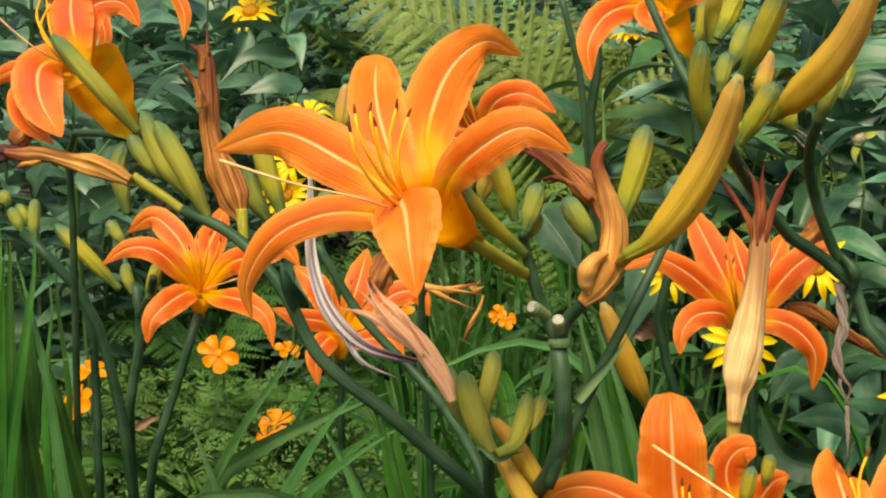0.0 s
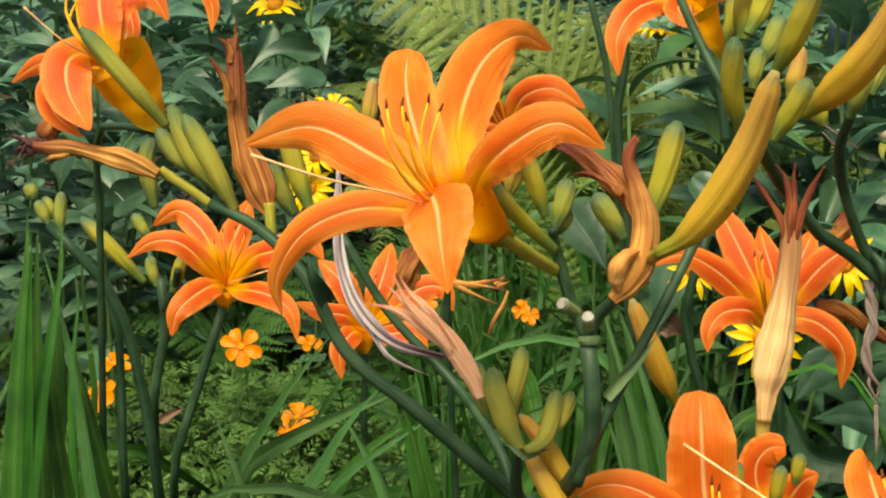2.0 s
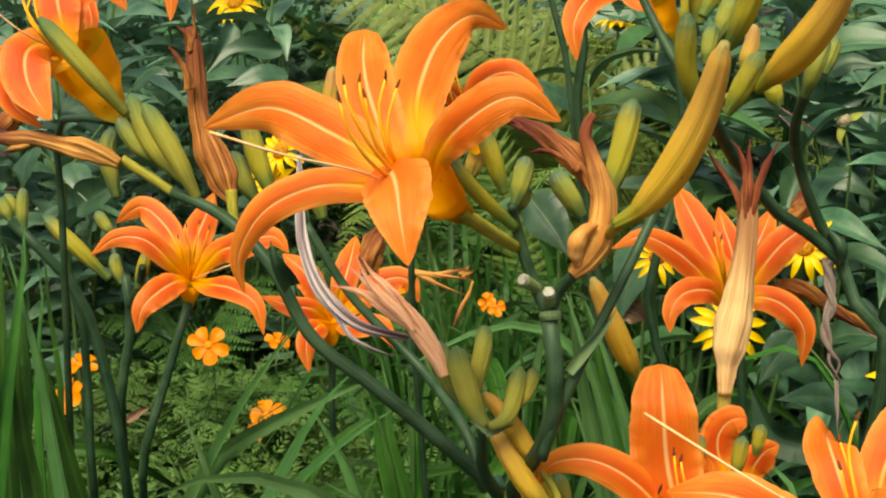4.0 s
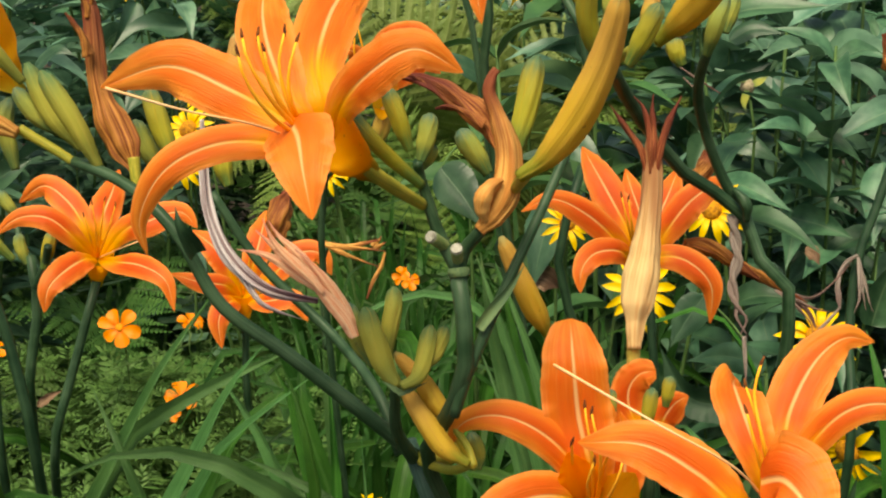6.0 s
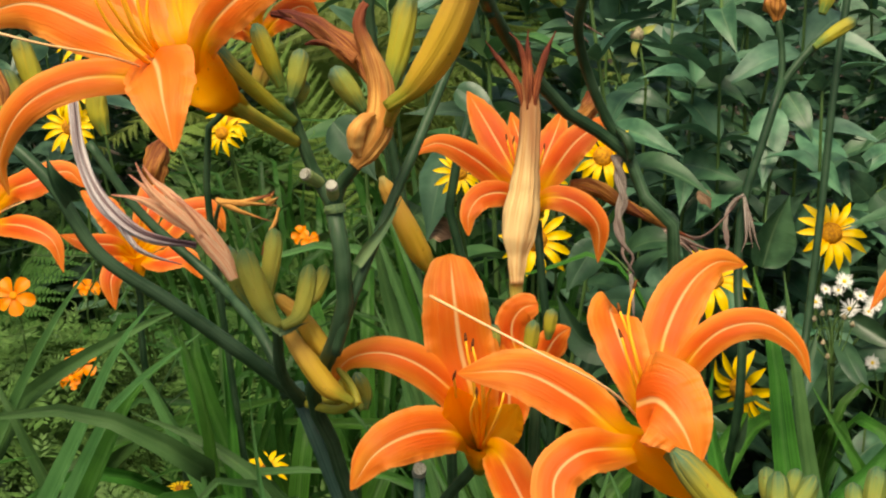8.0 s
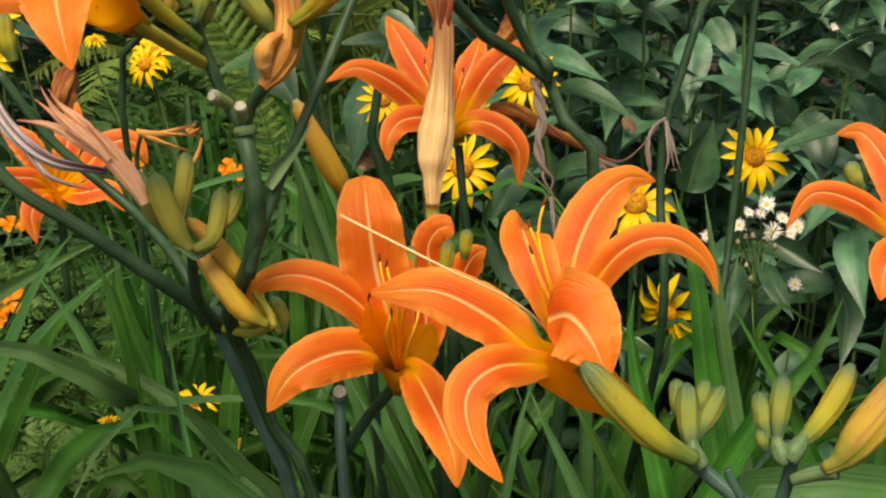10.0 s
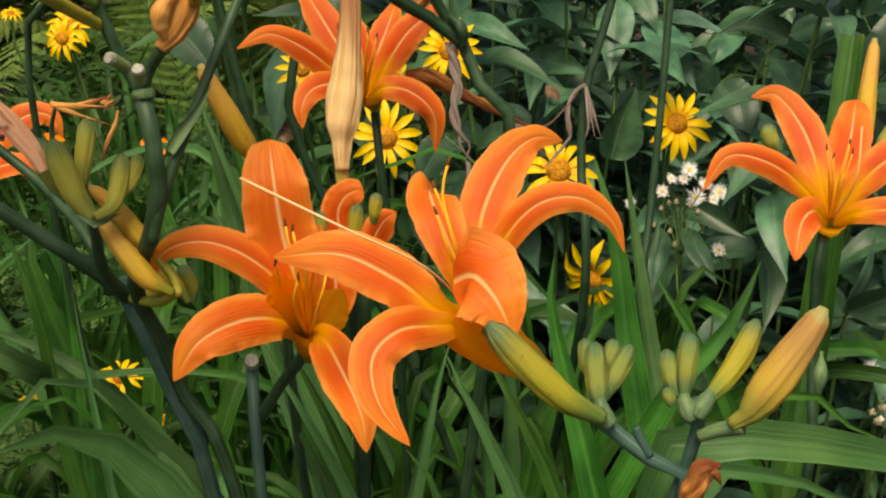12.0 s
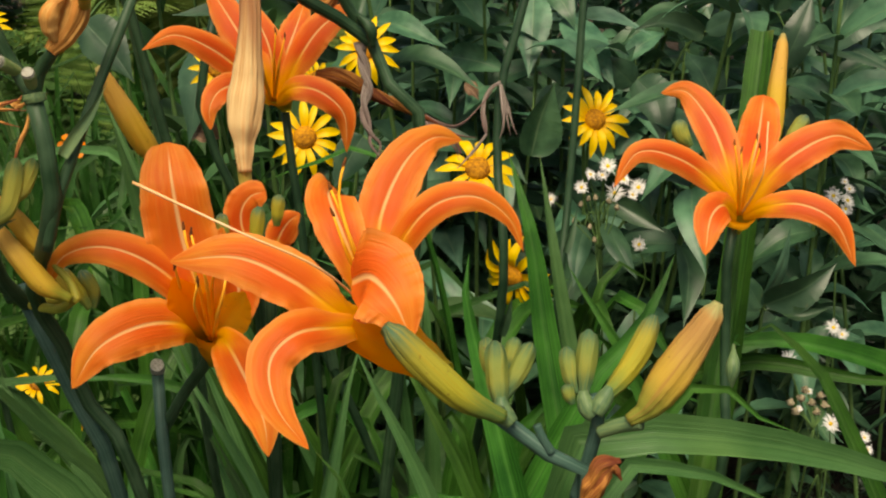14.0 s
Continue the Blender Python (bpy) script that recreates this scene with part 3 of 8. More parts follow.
bud(lily, [(0.1283, 0.5616, 1.0072), (0.1222, 0.5636, 1.0158), (0.1162, 0.5655, 1.0244)], 0.00995, BUD_GREEN)
bud(lily, [(0.1383, 0.5742, 1.0099), (0.1430, 0.5807, 1.0287), (0.1476, 0.5881, 1.0503)], 0.01152, BUD_YOUNG)
wilted(lily, [(0.1254, 0.5147, 0.9981), (0.1297, 0.5163, 1.0026), (0.1337, 0.5185, 1.0091), (0.1358, 0.5213, 1.0182), (0.1351, 0.5243, 1.0281), (0.1319, 0.5271, 1.0380), (0.1285, 0.5292, 1.0465), (0.1294, 0.5307, 1.0526), (0.1313, 0.5313, 1.0555)],
       [0.0048, 0.0092, 0.0120, 0.0106, 0.0096, 0.0086, 0.0060, 0.0050, 0.0032], WILT_TAN, 3.0, (), "withered flower, orange below and dark red at the tips", 0.07, 0.9, 0.12, 0.13)
wilted(lily, [(0.1352, 0.5228, 1.0231), (0.1302, 0.5296, 1.0335), (0.1221, 0.5350, 1.0398), (0.1115, 0.5400, 1.0461), (0.1014, 0.5440, 1.0491), (0.0947, 0.5473, 1.0494)], [0.0040, 0.0086, 0.0098, 0.0076, 0.0046, 0.0020], WILT_RED, 5.0,
       (([(0.1270, 0.5245, 1.0363), (0.1194, 0.5256, 1.0406), (0.1127, 0.5259, 1.0423), (0.1086, 0.5256, 1.0416)], 0.0038), ([(0.1119, 0.5418, 1.0442), (0.1043, 0.5423, 1.0475), (0.0977, 0.5429, 1.0514)], 0.0030)), "", 0.16, 1.8)
wilted(lily, [(0.1278, 0.5131, 1.0025), (0.1265, 0.5125, 1.0075), (0.1270, 0.5119, 1.0124), (0.1298, 0.5130, 1.0160), (0.1338, 0.5146, 1.0179)], [0.0026, 0.0062, 0.0072, 0.0054, 0.0020], WILT_GOLD, 7.0, (), "", 0.03, 0.4, 0.05, 0.05)
stalk(lily, [(0.1160, 0.5114, 0.9238), (0.1216, 0.5116, 0.9422), (0.1282, 0.5170, 0.9574), (0.1390, 0.5271, 0.9801), (0.1490, 0.5381, 0.9994), (0.1657, 0.5634, 1.0319)], 0.00512, 0.00427)
part("bract", Shape().ribbon([(0.1252, 0.5133, 0.9596), (0.1301, 0.5160, 0.9661), (0.1368, 0.5189, 0.9739), (0.1433, 0.5224, 0.9838)], 0.0046, (0.3, -0.8, 0.4), lance_profile, 16, 5, 0.5, 0.05, 3.0, 1.0, 0.1, 0.3, (0.3, -0.8, 0.4), 0.2), BRACT, lily, "thin green bract along a side branch")
bud(lily, [(0.1388, 0.4652, 1.0324), (0.1483, 0.4635, 1.0401), (0.1585, 0.4595, 1.0567), (0.1655, 0.4558, 1.0758), (0.1691, 0.4497, 1.0953)], 0.01201, BUD_GOLD, "bud", "long ripe yellow bud about to open")
stalk(lily, [(0.1261, 0.5273, 0.9945), (0.1330, 0.5366, 1.0004), (0.1385, 0.5177, 1.0136), (0.1418, 0.4655, 1.0346)], 0.0044, 0.0055, STEM_PALE, "pedicel")

# the leaning scape in front of the far flowers: forked, with withered flowers and young buds
lean = thing("daylily", (0.185, 0.62, 0.0), "leaning daylily scape with withered flowers and green buds", "daylily", LILY)
stalk(lean, [(0.185, 0.62, 0.0), (0.160, 0.605, 0.44), (0.1253, 0.5788, 0.7665), (0.1083, 0.5802, 0.8285), (0.0970, 0.5813, 0.8661), (0.0930, 0.5830, 0.8767)], 0.0066, 0.0086, STEM_BLUE)
stalk(lean, [(0.0960, 0.5811, 0.8705), (0.0770, 0.5763, 0.8907), (0.0416, 0.5804, 0.9184), (0.0111, 0.5852, 0.9402), (-0.0057, 0.5909, 0.9678), (-0.0215, 0.5990, 0.9828), (-0.0386, 0.6100, 0.9906), (-0.0599, 0.6196, 0.9956)], 0.0078, 0.006)
stalk(lean, [(0.0955, 0.5779, 0.8707), (0.0897, 0.5607, 0.8927), (0.0902, 0.5479, 0.9138), (0.0911, 0.5413, 0.9239)], 0.00717, 0.00461)
for pts, w, m in (
    ([(0.0933, 0.5260, 0.9291), (0.0880, 0.5305, 0.9352), (0.0829, 0.5368, 0.9456), (0.0789, 0.5429, 0.9562)], 0.0108, BUD_PALE),
    ([(0.0877, 0.5477, 0.9344), (0.0881, 0.5543, 0.9430), (0.0892, 0.5603, 0.9507), (0.0891, 0.5655, 0.9568)], 0.0088, BUD_PALE),
    ([(0.0822, 0.5434, 0.9308), (0.0772, 0.5477, 0.9368), (0.0727, 0.5529, 0.9451), (0.0704, 0.5576, 0.9522)], 0.0096, BUD_GREEN),
    ([(0.0953, 0.5170, 0.9333), (0.1013, 0.5207, 0.9357), (0.1040, 0.5260, 0.9422), (0.1060, 0.5328, 0.9529)], 0.0080, BUD_PALE),
    ([(0.1028, 0.5241, 0.9381), (0.1070, 0.5284, 0.9407), (0.1099, 0.5334, 0.9452), (0.1116, 0.5384, 0.9503)], 0.0066, BUD_PALE),
    ([(0.1219, 0.5163, 0.9004), (0.1123, 0.5199, 0.9056), (0.1029, 0.5260, 0.9161), (0.0945, 0.5321, 0.9278)], 0.0092, BUD_GOLD),
    ([(0.1155, 0.5291, 0.9101), (0.1084, 0.5335, 0.9182), (0.1012, 0.5382, 0.9273), (0.0907, 0.5424, 0.9368)], 0.0088, BUD_GOLD),
):
    bud(lean, pts, w, m)
for pts, w in (([(0.0959, 0.5215, 0.9286), (0.0928, 0.5217, 0.9296), (0.0891, 0.5226, 0.9320), (0.0864, 0.5227, 0.9328)], 0.0024), ([(0.0938, 0.5194, 0.9292), (0.0973, 0.5201, 0.9300), (0.1008, 0.5210, 0.9316), (0.1052, 0.5219, 0.9329)], 0.0024)):
    part("bract", Shape().ribbon(pts, w, (0.1, -0.8, 0.5), lance_profile, 12, 5, 0.5, 0.25, 4.0, w * 900, 0.0, 0.2, (0.1, -0.8, 0.5), 0.2), BRACT, lean, "small dry bract under the buds")
stalk(lean, [(0.1000, 0.5647, 0.8761), (0.1136, 0.5384, 0.8861), (0.1233, 0.5186, 0.8996)], 0.00478, 0.00407, STEM_PALE, "pedicel")
stalk(lean, [(0.1237, 0.5192, 0.8982), (0.1214, 0.5234, 0.9039), (0.1156, 0.5270, 0.9110)], 0.00362, 0.00339, STEM_PALE, "pedicel")
stalk(lean, [(0.0993, 0.5780, 0.8717), (0.1144, 0.5633, 0.8792), (0.1099, 0.5585, 0.8924)], 0.00584, 0.00621, STEM_PALE, "pedicel")
bud(lean, [(0.1238, 0.5603, 0.8746), (0.1193, 0.5637, 0.8814), (0.1131, 0.5637, 0.8925)], 0.00681, BUD_YOUNG)
bud(lean, [(0.1246, 0.5647, 0.8724), (0.1250, 0.5676, 0.8791), (0.1210, 0.5669, 0.8892)], 0.00730, BUD_GREEN)
stalk(lean, [(-0.0090, 0.6695, 0.9672), (0.0152, 0.6615, 0.9326), (0.0518, 0.6457, 0.9021), (0.0774, 0.6031, 0.8911), (0.0892, 0.5836, 0.8697)], 0.00512, 0.00615)
part("bract", Shape().ribbon([(0.0023, 0.5834, 0.9644), (-0.0011, 0.5795, 0.9734), (-0.0038, 0.5791, 0.9798), (-0.0056, 0.5829, 0.9857)], 0.00842, (0.3, -0.8, 0.3), lance_profile, 12, 7, 0.6, 0.15, 3.0, 1.0, 0.1, 0.2, (0.3, -0.8, 0.3), 0.25), STEM_DARK, lean)
dried = Shape()
for pts, w in (([(0.0759, 0.5344, 0.9468), (0.0729, 0.5371, 0.9520), (0.0678, 0.5396, 0.9576), (0.0624, 0.5418, 0.9629), (0.0576, 0.5436, 0.9672), (0.0542, 0.5454, 0.9711)], 0.0056), ([(0.0751, 0.5374, 0.9465), (0.0729, 0.5411, 0.9528), (0.0680, 0.5446, 0.9601), (0.0617, 0.5479, 0.9675), (0.0554, 0.5505, 0.9736), (0.0501, 0.5523, 0.9773)], 0.0050), ([(0.0742, 0.5409, 0.9445), (0.0688, 0.5448, 0.9531), (0.0625, 0.5477, 0.9597), (0.0567, 0.5500, 0.9651), (0.0509, 0.5520, 0.9701)], 0.0054),
               ([(0.0626, 0.5405, 0.9634), (0.0585, 0.5425, 0.9681), (0.0514, 0.5445, 0.9742), (0.0437, 0.5466, 0.9812), (0.0396, 0.5488, 0.9875), (0.0378, 0.5505, 0.9910)], 0.0040), ([(0.0595, 0.5463, 0.9656), (0.0524, 0.5484, 0.9699), (0.0468, 0.5506, 0.9739), (0.0407, 0.5530, 0.9792), (0.0338, 0.5551, 0.9846)], 0.0040), ([(0.0622, 0.5433, 0.9624), (0.0567, 0.5454, 0.9658), (0.0486, 0.5476, 0.9708), (0.0392, 0.5495, 0.9760), (0.0271, 0.5495, 0.9781)], 0.0044), ([(0.0620, 0.5480, 0.9635), (0.0566, 0.5512, 0.9700), (0.0493, 0.5542, 0.9771), (0.0433, 0.5564, 0.9816), (0.0385, 0.5591, 0.9874)], 0.0040)):
    dried.ribbon(pts, w, (0.25, -0.9, 0.35), lambda v: (0.62 + 0.5 * math.sin(3.1416 * min(v * 1.15, 1.0))) * (1 - 0.86 * v ** 3), 44, 11, -0.55, 0.30, 5.0, w * 3000, 0.25, 0.5, (-0.3, -0.9, 0.35), 0.0, 0.0, -0.25)
part("wilted_flower", dried, WILT_PINK, lean, "withered pinkish straw flower, petals shrivelled to strands")
wilted(lean, [(0.0080, 0.5839, 1.0237), (0.0091, 0.5777, 1.0037), (0.0117, 0.5722, 0.9855), (0.0213, 0.5648, 0.9684), (0.0364, 0.5609, 0.9568), (0.0574, 0.5617, 0.9515)], [0.00143, 0.00335, 0.00478, 0.00526, 0.00382, 0.00239], WILT_GREY, 5.0,
       (([(0.0238, 0.5641, 0.9650), (0.0344, 0.5588, 0.9512), (0.0512, 0.5587, 0.9442)], 0.00239),), "dry grey shrivelled flower hanging as a curl", 0.35)
wilted(lean, [(0.0327, 0.6100, 0.9634), (0.0335, 0.6132, 0.9732), (0.0360, 0.6214, 0.9815)], [0.00871, 0.01127, 0.01024, 0.00461], WILT_ORANGE, 21.0)
wilted(lean, [(-0.0314, 0.6173, 0.9932), (-0.0352, 0.6219, 0.9976), (-0.0401, 0.6269, 1.0052), (-0.0466, 0.6320, 1.0155), (-0.0514, 0.6380, 1.0285), (-0.0540, 0.6447, 1.0431), (-0.0563, 0.6508, 1.0567), (-0.0589, 0.6558, 1.0656)], [0.0056, 0.0146, 0.0150, 0.0098, 0.0090, 0.0088, 0.0080, 0.0056], WILT_ORANGE, 8.0,
       (([(-0.0532, 0.6338, 1.0410), (-0.0558, 0.6347, 1.0497), (-0.0593, 0.6348, 1.0558), (-0.0626, 0.6346, 1.0604)], 0.0046), ([(-0.0556, 0.6501, 1.0576), (-0.0554, 0.6518, 1.0672), (-0.0555, 0.6533, 1.0772)], 0.0022), ([(-0.0557, 0.6477, 1.0564), (-0.0575, 0.6483, 1.0631), (-0.0623, 0.6476, 1.0678)], 0.0036)), "tall withered flower, brown and dark red", 0.10, 0.7, 0.10)
stalk(lean, [(-0.0289, 0.6097, 0.9858), (-0.0298, 0.6115, 0.9919), (-0.0307, 0.6137, 0.9992)], 0.00512, 0.00615, STEM_PALE, "pedicel")
wilted(lean, [(-0.0832, 0.6159, 1.0093), (-0.0911, 0.6160, 1.0131), (-0.0994, 0.6154, 1.0156), (-0.1101, 0.6137, 1.0182), (-0.1212, 0.6116, 1.0208), (-0.1315, 0.6092, 1.0214), (-0.1385, 0.6081, 1.0219)], [0.0056, 0.0092, 0.0104, 0.0074, 0.0066, 0.0070, 0.0040], WILT_TAN, 14.0,
       (([(-0.1237, 0.6109, 1.0195), (-0.1277, 0.6085, 1.0173), (-0.1326, 0.6059, 1.0159)], 0.0048),), "", 0.08, 0.9)
wilted(lean, [(-0.1366, 0.6162, 1.0209), (-0.1404, 0.6142, 1.0228), (-0.1454, 0.6129, 1.0208)], [0.00417, 0.00312, 0.00156], WILT_PURPLE, 19.0, tuple(
    ([(-0.1382, 0.6148, 1.0206), Vector((-0.1429, 0.6123, 1.0210)) + Vector((0.002 * math.sin(k * 2.3), 0.001 * math.cos(k), 0.003 * math.sin(k * 1.7))), Vector((-0.1470, 0.6116, 1.0205)) + Vector((0.004 * math.cos(k * 1.9), 0.002 * math.sin(k), 0.006 * math.sin(k * 2.9)))], 0.0030) for k in range(11)), "shredded dark purple end of a withered flower")
stalk(lean, [(-0.0572, 0.6193, 0.9937), (-0.0706, 0.6204, 1.0022), (-0.0839, 0.6212, 1.0100)], 0.00469, 0.00573, STEM_PALE, "pedicel")
for pts, w, m in (
    ([(-0.0472, 0.6153, 0.9940), (-0.0577, 0.6157, 1.0160), (-0.0708, 0.6187, 1.0370)], 0.01050, BUD_PALE),
    ([(-0.0594, 0.6311, 0.9985), (-0.0733, 0.6342, 1.0135), (-0.0845, 0.6401, 1.0366)], 0.00960, BUD_PALE),
    ([(-0.0719, 0.6368, 1.0047), (-0.0829, 0.6383, 1.0134), (-0.0915, 0.6408, 1.0248)], 0.00873, BUD_GREEN),
    ([(-0.0217, 0.6528, 0.9860), (-0.0294, 0.6576, 1.0041), (-0.0349, 0.6623, 1.0210)], 0.01147, BUD_YOUNG),
    ([(-0.0308, 0.6605, 0.9805), (-0.0382, 0.6630, 0.9909), (-0.0444, 0.6664, 1.0041)], 0.01110, BUD_GREEN),
    ([(-0.0007, 0.6714, 0.9700), (-0.0041, 0.6744, 0.9807), (-0.0053, 0.6781, 0.9928)], 0.01127, BUD_YOUNG),
    ([(-0.0962, 0.6435, 0.9850), (-0.1014, 0.6494, 1.0058), (-0.0993, 0.6534, 1.0175)], 0.00929, BUD_GREEN),
):
    bud(lean, pts, w, m)

# scape with the half hidden flower behind the big one
behind = thing("daylily", (0.02, 0.86, 0.0), "daylily half hidden behind a larger flower", "daylily", LILY)
stalk(behind, [(0.02, 0.86, 0.0), (0.04, 0.84, 0.5), (0.0265, 0.7974, 0.8918), (0.0394, 0.7949, 0.9458), (0.0653, 0.7459, 0.9799), (0.0701, 0.7306, 0.9964)], 0.00538, 0.00478)
flower(behind, (0.0842, 0.5510, 1.0908), [
    ([(0.0724, 0.7130, 1.0068), (0.0705, 0.7073, 1.0227), (0.0769, 0.7018, 1.0361), (0.0913, 0.6946, 1.0414), (0.1069, 0.6937, 1.0326)], 0.01690, True),
    ([(0.0724, 0.7130, 1.0068), (0.0655, 0.7062, 1.0212), (0.0589, 0.6985, 1.0327), (0.0520, 0.6972, 1.0312)], 0.01296, False),
    ([(0.0724, 0.7130, 1.0068), (0.0799, 0.7067, 1.0173), (0.0942, 0.7008, 1.0264), (0.1029, 0.7002, 1.0211)], 0.01549, True),
    ([(0.0724, 0.7130, 1.0068), (0.0654, 0.6942, 1.0166), (0.0566, 0.6837, 1.0200), (0.0530, 0.6803, 1.0107)], 0.01296, True),
], [(0.0704, 0.7288, 0.9908), (0.0714, 0.7219, 1.0016), (0.0712, 0.7146, 1.0123)], [0.00522, 0.01045, 0.01596],
    [[(0.0715, 0.7129, 1.0067), (0.0655, 0.6985, 1.0301), (0.0620, 0.6973, 1.0444)], [(0.0715, 0.7129, 1.0067), (0.0612, 0.6971, 1.0273), (0.0605, 0.6958, 1.0403)]], None, 0.0036)
bud(behind, [(0.0676, 0.7240, 0.9765), (0.0705, 0.7280, 0.9879), (0.0751, 0.7331, 1.0022)], 0.01016, BUD_RIPE)
bud(behind, [(-0.0107, 0.7447, 1.0053), (-0.0107, 0.7485, 1.0170), (-0.0100, 0.7532, 1.0317)], 0.00922, BUD_RIPE)

# tall scape at the top of the bed with many ripe buds
tall = thing("daylily", (0.27, 0.80, 0.0), "tall daylily scape with long yellow buds", "daylily", LILY)
stalk(tall, [(0.27, 0.80, 0.0), (0.27, 0.79, 0.5), (0.2995, 0.7613, 0.8493), (0.2847, 0.7658, 0.8938), (0.2723, 0.7855, 0.9256), (0.2358, 0.7686, 0.9529), (0.2094, 0.7445, 0.9869), (0.1912, 0.7096, 1.0170), (0.1799, 0.6529, 1.0424)], 0.0104, 0.0082)
stalk(tall, [(0.2732, 0.7858, 0.9262), (0.2603, 0.7852, 0.9459), (0.2470, 0.7775, 0.9768), (0.2403, 0.7636, 1.0021), (0.2412, 0.7404, 1.0284)], 0.00758, 0.00638)
bud(tall, [(0.2400, 0.7389, 1.0242), (0.2433, 0.7341, 1.0414), (0.2482, 0.7391, 1.0551)], 0.01029, BUD_GREEN)
bud(tall, [(0.2530, 0.7639, 1.0317), (0.2555, 0.7674, 1.0417), (0.2579, 0.7709, 1.0517)], 0.01075, BUD_GREEN)
bud(tall, [(0.2330, 0.7762, 1.0115), (0.2296, 0.7781, 1.0188), (0.2277, 0.7802, 1.0261)], 0.01168, BUD_YOUNG)
part("bract", Shape().tube([(0.2664, 0.7809, 0.9402), (0.2730, 0.7753, 0.9330), (0.2742, 0.7762, 0.9221)], [0.00158, 0.00347, 0.00189], 10, 9), STEM, tall)
stalk(tall, [(0.1799, 0.6525, 1.0412), (0.1808, 0.5917, 1.0490), (0.1812, 0.5328, 1.0627)], 0.00469, 0.00512, STEM_PALE, "pedicel")
stalk(tall, [(0.1880, 0.6894, 1.0214), (0.1716, 0.7160, 1.0449), (0.1570, 0.7429, 1.0688), (0.1479, 0.7684, 1.0859)], 0.00546, 0.00522)
for pts, w, m in (
    ([(0.1927, 0.5550, 1.0617), (0.2048, 0.5407, 1.0787), (0.2135, 0.5313, 1.0957), (0.2193, 0.5232, 1.1181)], 0.01344, BUD_GOLD),
    ([(0.1813, 0.5584, 1.0769), (0.1859, 0.5527, 1.0906), (0.1919, 0.5493, 1.1108)], 0.01004, BUD_YOUNG),
    ([(0.1721, 0.5699, 1.0500), (0.1661, 0.5645, 1.0687), (0.1654, 0.5603, 1.0889)], 0.00958, BUD_YOUNG),
    ([(0.1784, 0.5207, 1.0591), (0.1833, 0.5194, 1.0697), (0.1884, 0.5185, 1.0815)], 0.00883, BUD_YOUNG),
    ([(0.1749, 0.5756, 1.0669), (0.1756, 0.5780, 1.0744), (0.1770, 0.5807, 1.0824)], 0.00710, BUD_GREEN),
    ([(0.1805, 0.6094, 1.0715), (0.1847, 0.6127, 1.0806), (0.1877, 0.6163, 1.0907)], 0.00939, BUD_GREEN),
    ([(0.1963, 0.6370, 1.0525), (0.1994, 0.6411, 1.0644), (0.2006, 0.6442, 1.0739)], 0.00842, BUD_RIPE),
    ([(0.1877, 0.7652, 1.0608), (0.1931, 0.7695, 1.0722), (0.1981, 0.7756, 1.0894)], 0.01195, BUD_YOUNG),
):
    bud(tall, pts, w, m)
wilted(tall, [(0.2435, 0.8052, 0.8988), (0.2586, 0.8061, 0.8958), (0.2722, 0.8053, 0.8881), (0.2893, 0.8039, 0.8772)], [0.00533, 0.01065, 0.00866, 0.00666, 0.00266], WILT_ORANGE, 31.0, (([(0.2790, 0.8051, 0.8850), (0.3015, 0.8138, 0.8704), (0.3218, 0.8100, 0.8598)], 0.00533),))
rope = along([(0.2677, 0.7844, 0.9230), (0.2699, 0.7793, 0.9083), (0.2711, 0.7759, 0.8991), (0.2678, 0.7721, 0.8866), (0.2698, 0.7677, 0.8758), (0.2737, 0.7630, 0.8658), (0.2744, 0.7598, 0.8581)], 25)
wilted(tall, [rope[0].lerp(rope[1], 0.0), rope[1], rope[2]], [0.0040, 0.0046, 0.0034], WILT_STRAW, 17.0, tuple(
    ([c + Vector((math.cos(0.62 * k + turn), 0.6 * math.sin(0.62 * k + turn), 0)) * (0.0016 + 0.0012 * (k > 19)) for k, c in enumerate(rope)], 0.0038) for turn in (0.0, 3.14))
    + (([rope[-1], *[(0.2750, 0.7554, 0.8480), (0.2754, 0.7482, 0.8318)]], 0.0024),), "dry brownish flower hanging twisted from the node", 0.25, 3.0)
wilted(tall, [(0.2485, 0.8068, 0.9352), (0.2539, 0.8104, 0.9447), (0.2557, 0.8136, 0.9541)], [0.00986, 0.01117, 0.00526], WILT_ORANGE, 27.0)

# the flower cut off by the top of the view, with a drooping petal
top = thing("daylily", (0.18, 1.00, 0.0), "daylily scape with a drooping orange petal", "daylily", LILY)
stalk(top, [(0.18, 1.00, 0.0), (0.17, 1.0, 0.6), (0.1234, 0.9838, 0.9418), (0.1257, 0.9800, 0.9958), (0.1209, 0.9801, 1.0312), (0.1217, 0.9944, 1.0762)], 0.00892, 0.00811)
stalk(top, [(0.19, 1.01, 0.0), (0.16, 1.02, 0.6), (0.1196, 1.0239, 0.9365), (0.1131, 1.0284, 0.9866), (0.1007, 1.0306, 1.0317), (0.0908, 1.0394, 1.0632)], 0.00730, 0.00568)
stalk(top, [(0.1946, 0.9459, 0.9618), (0.1887, 0.9579, 1.0020), (0.1832, 0.9677, 1.0349)], 0.00768, 0.00691)
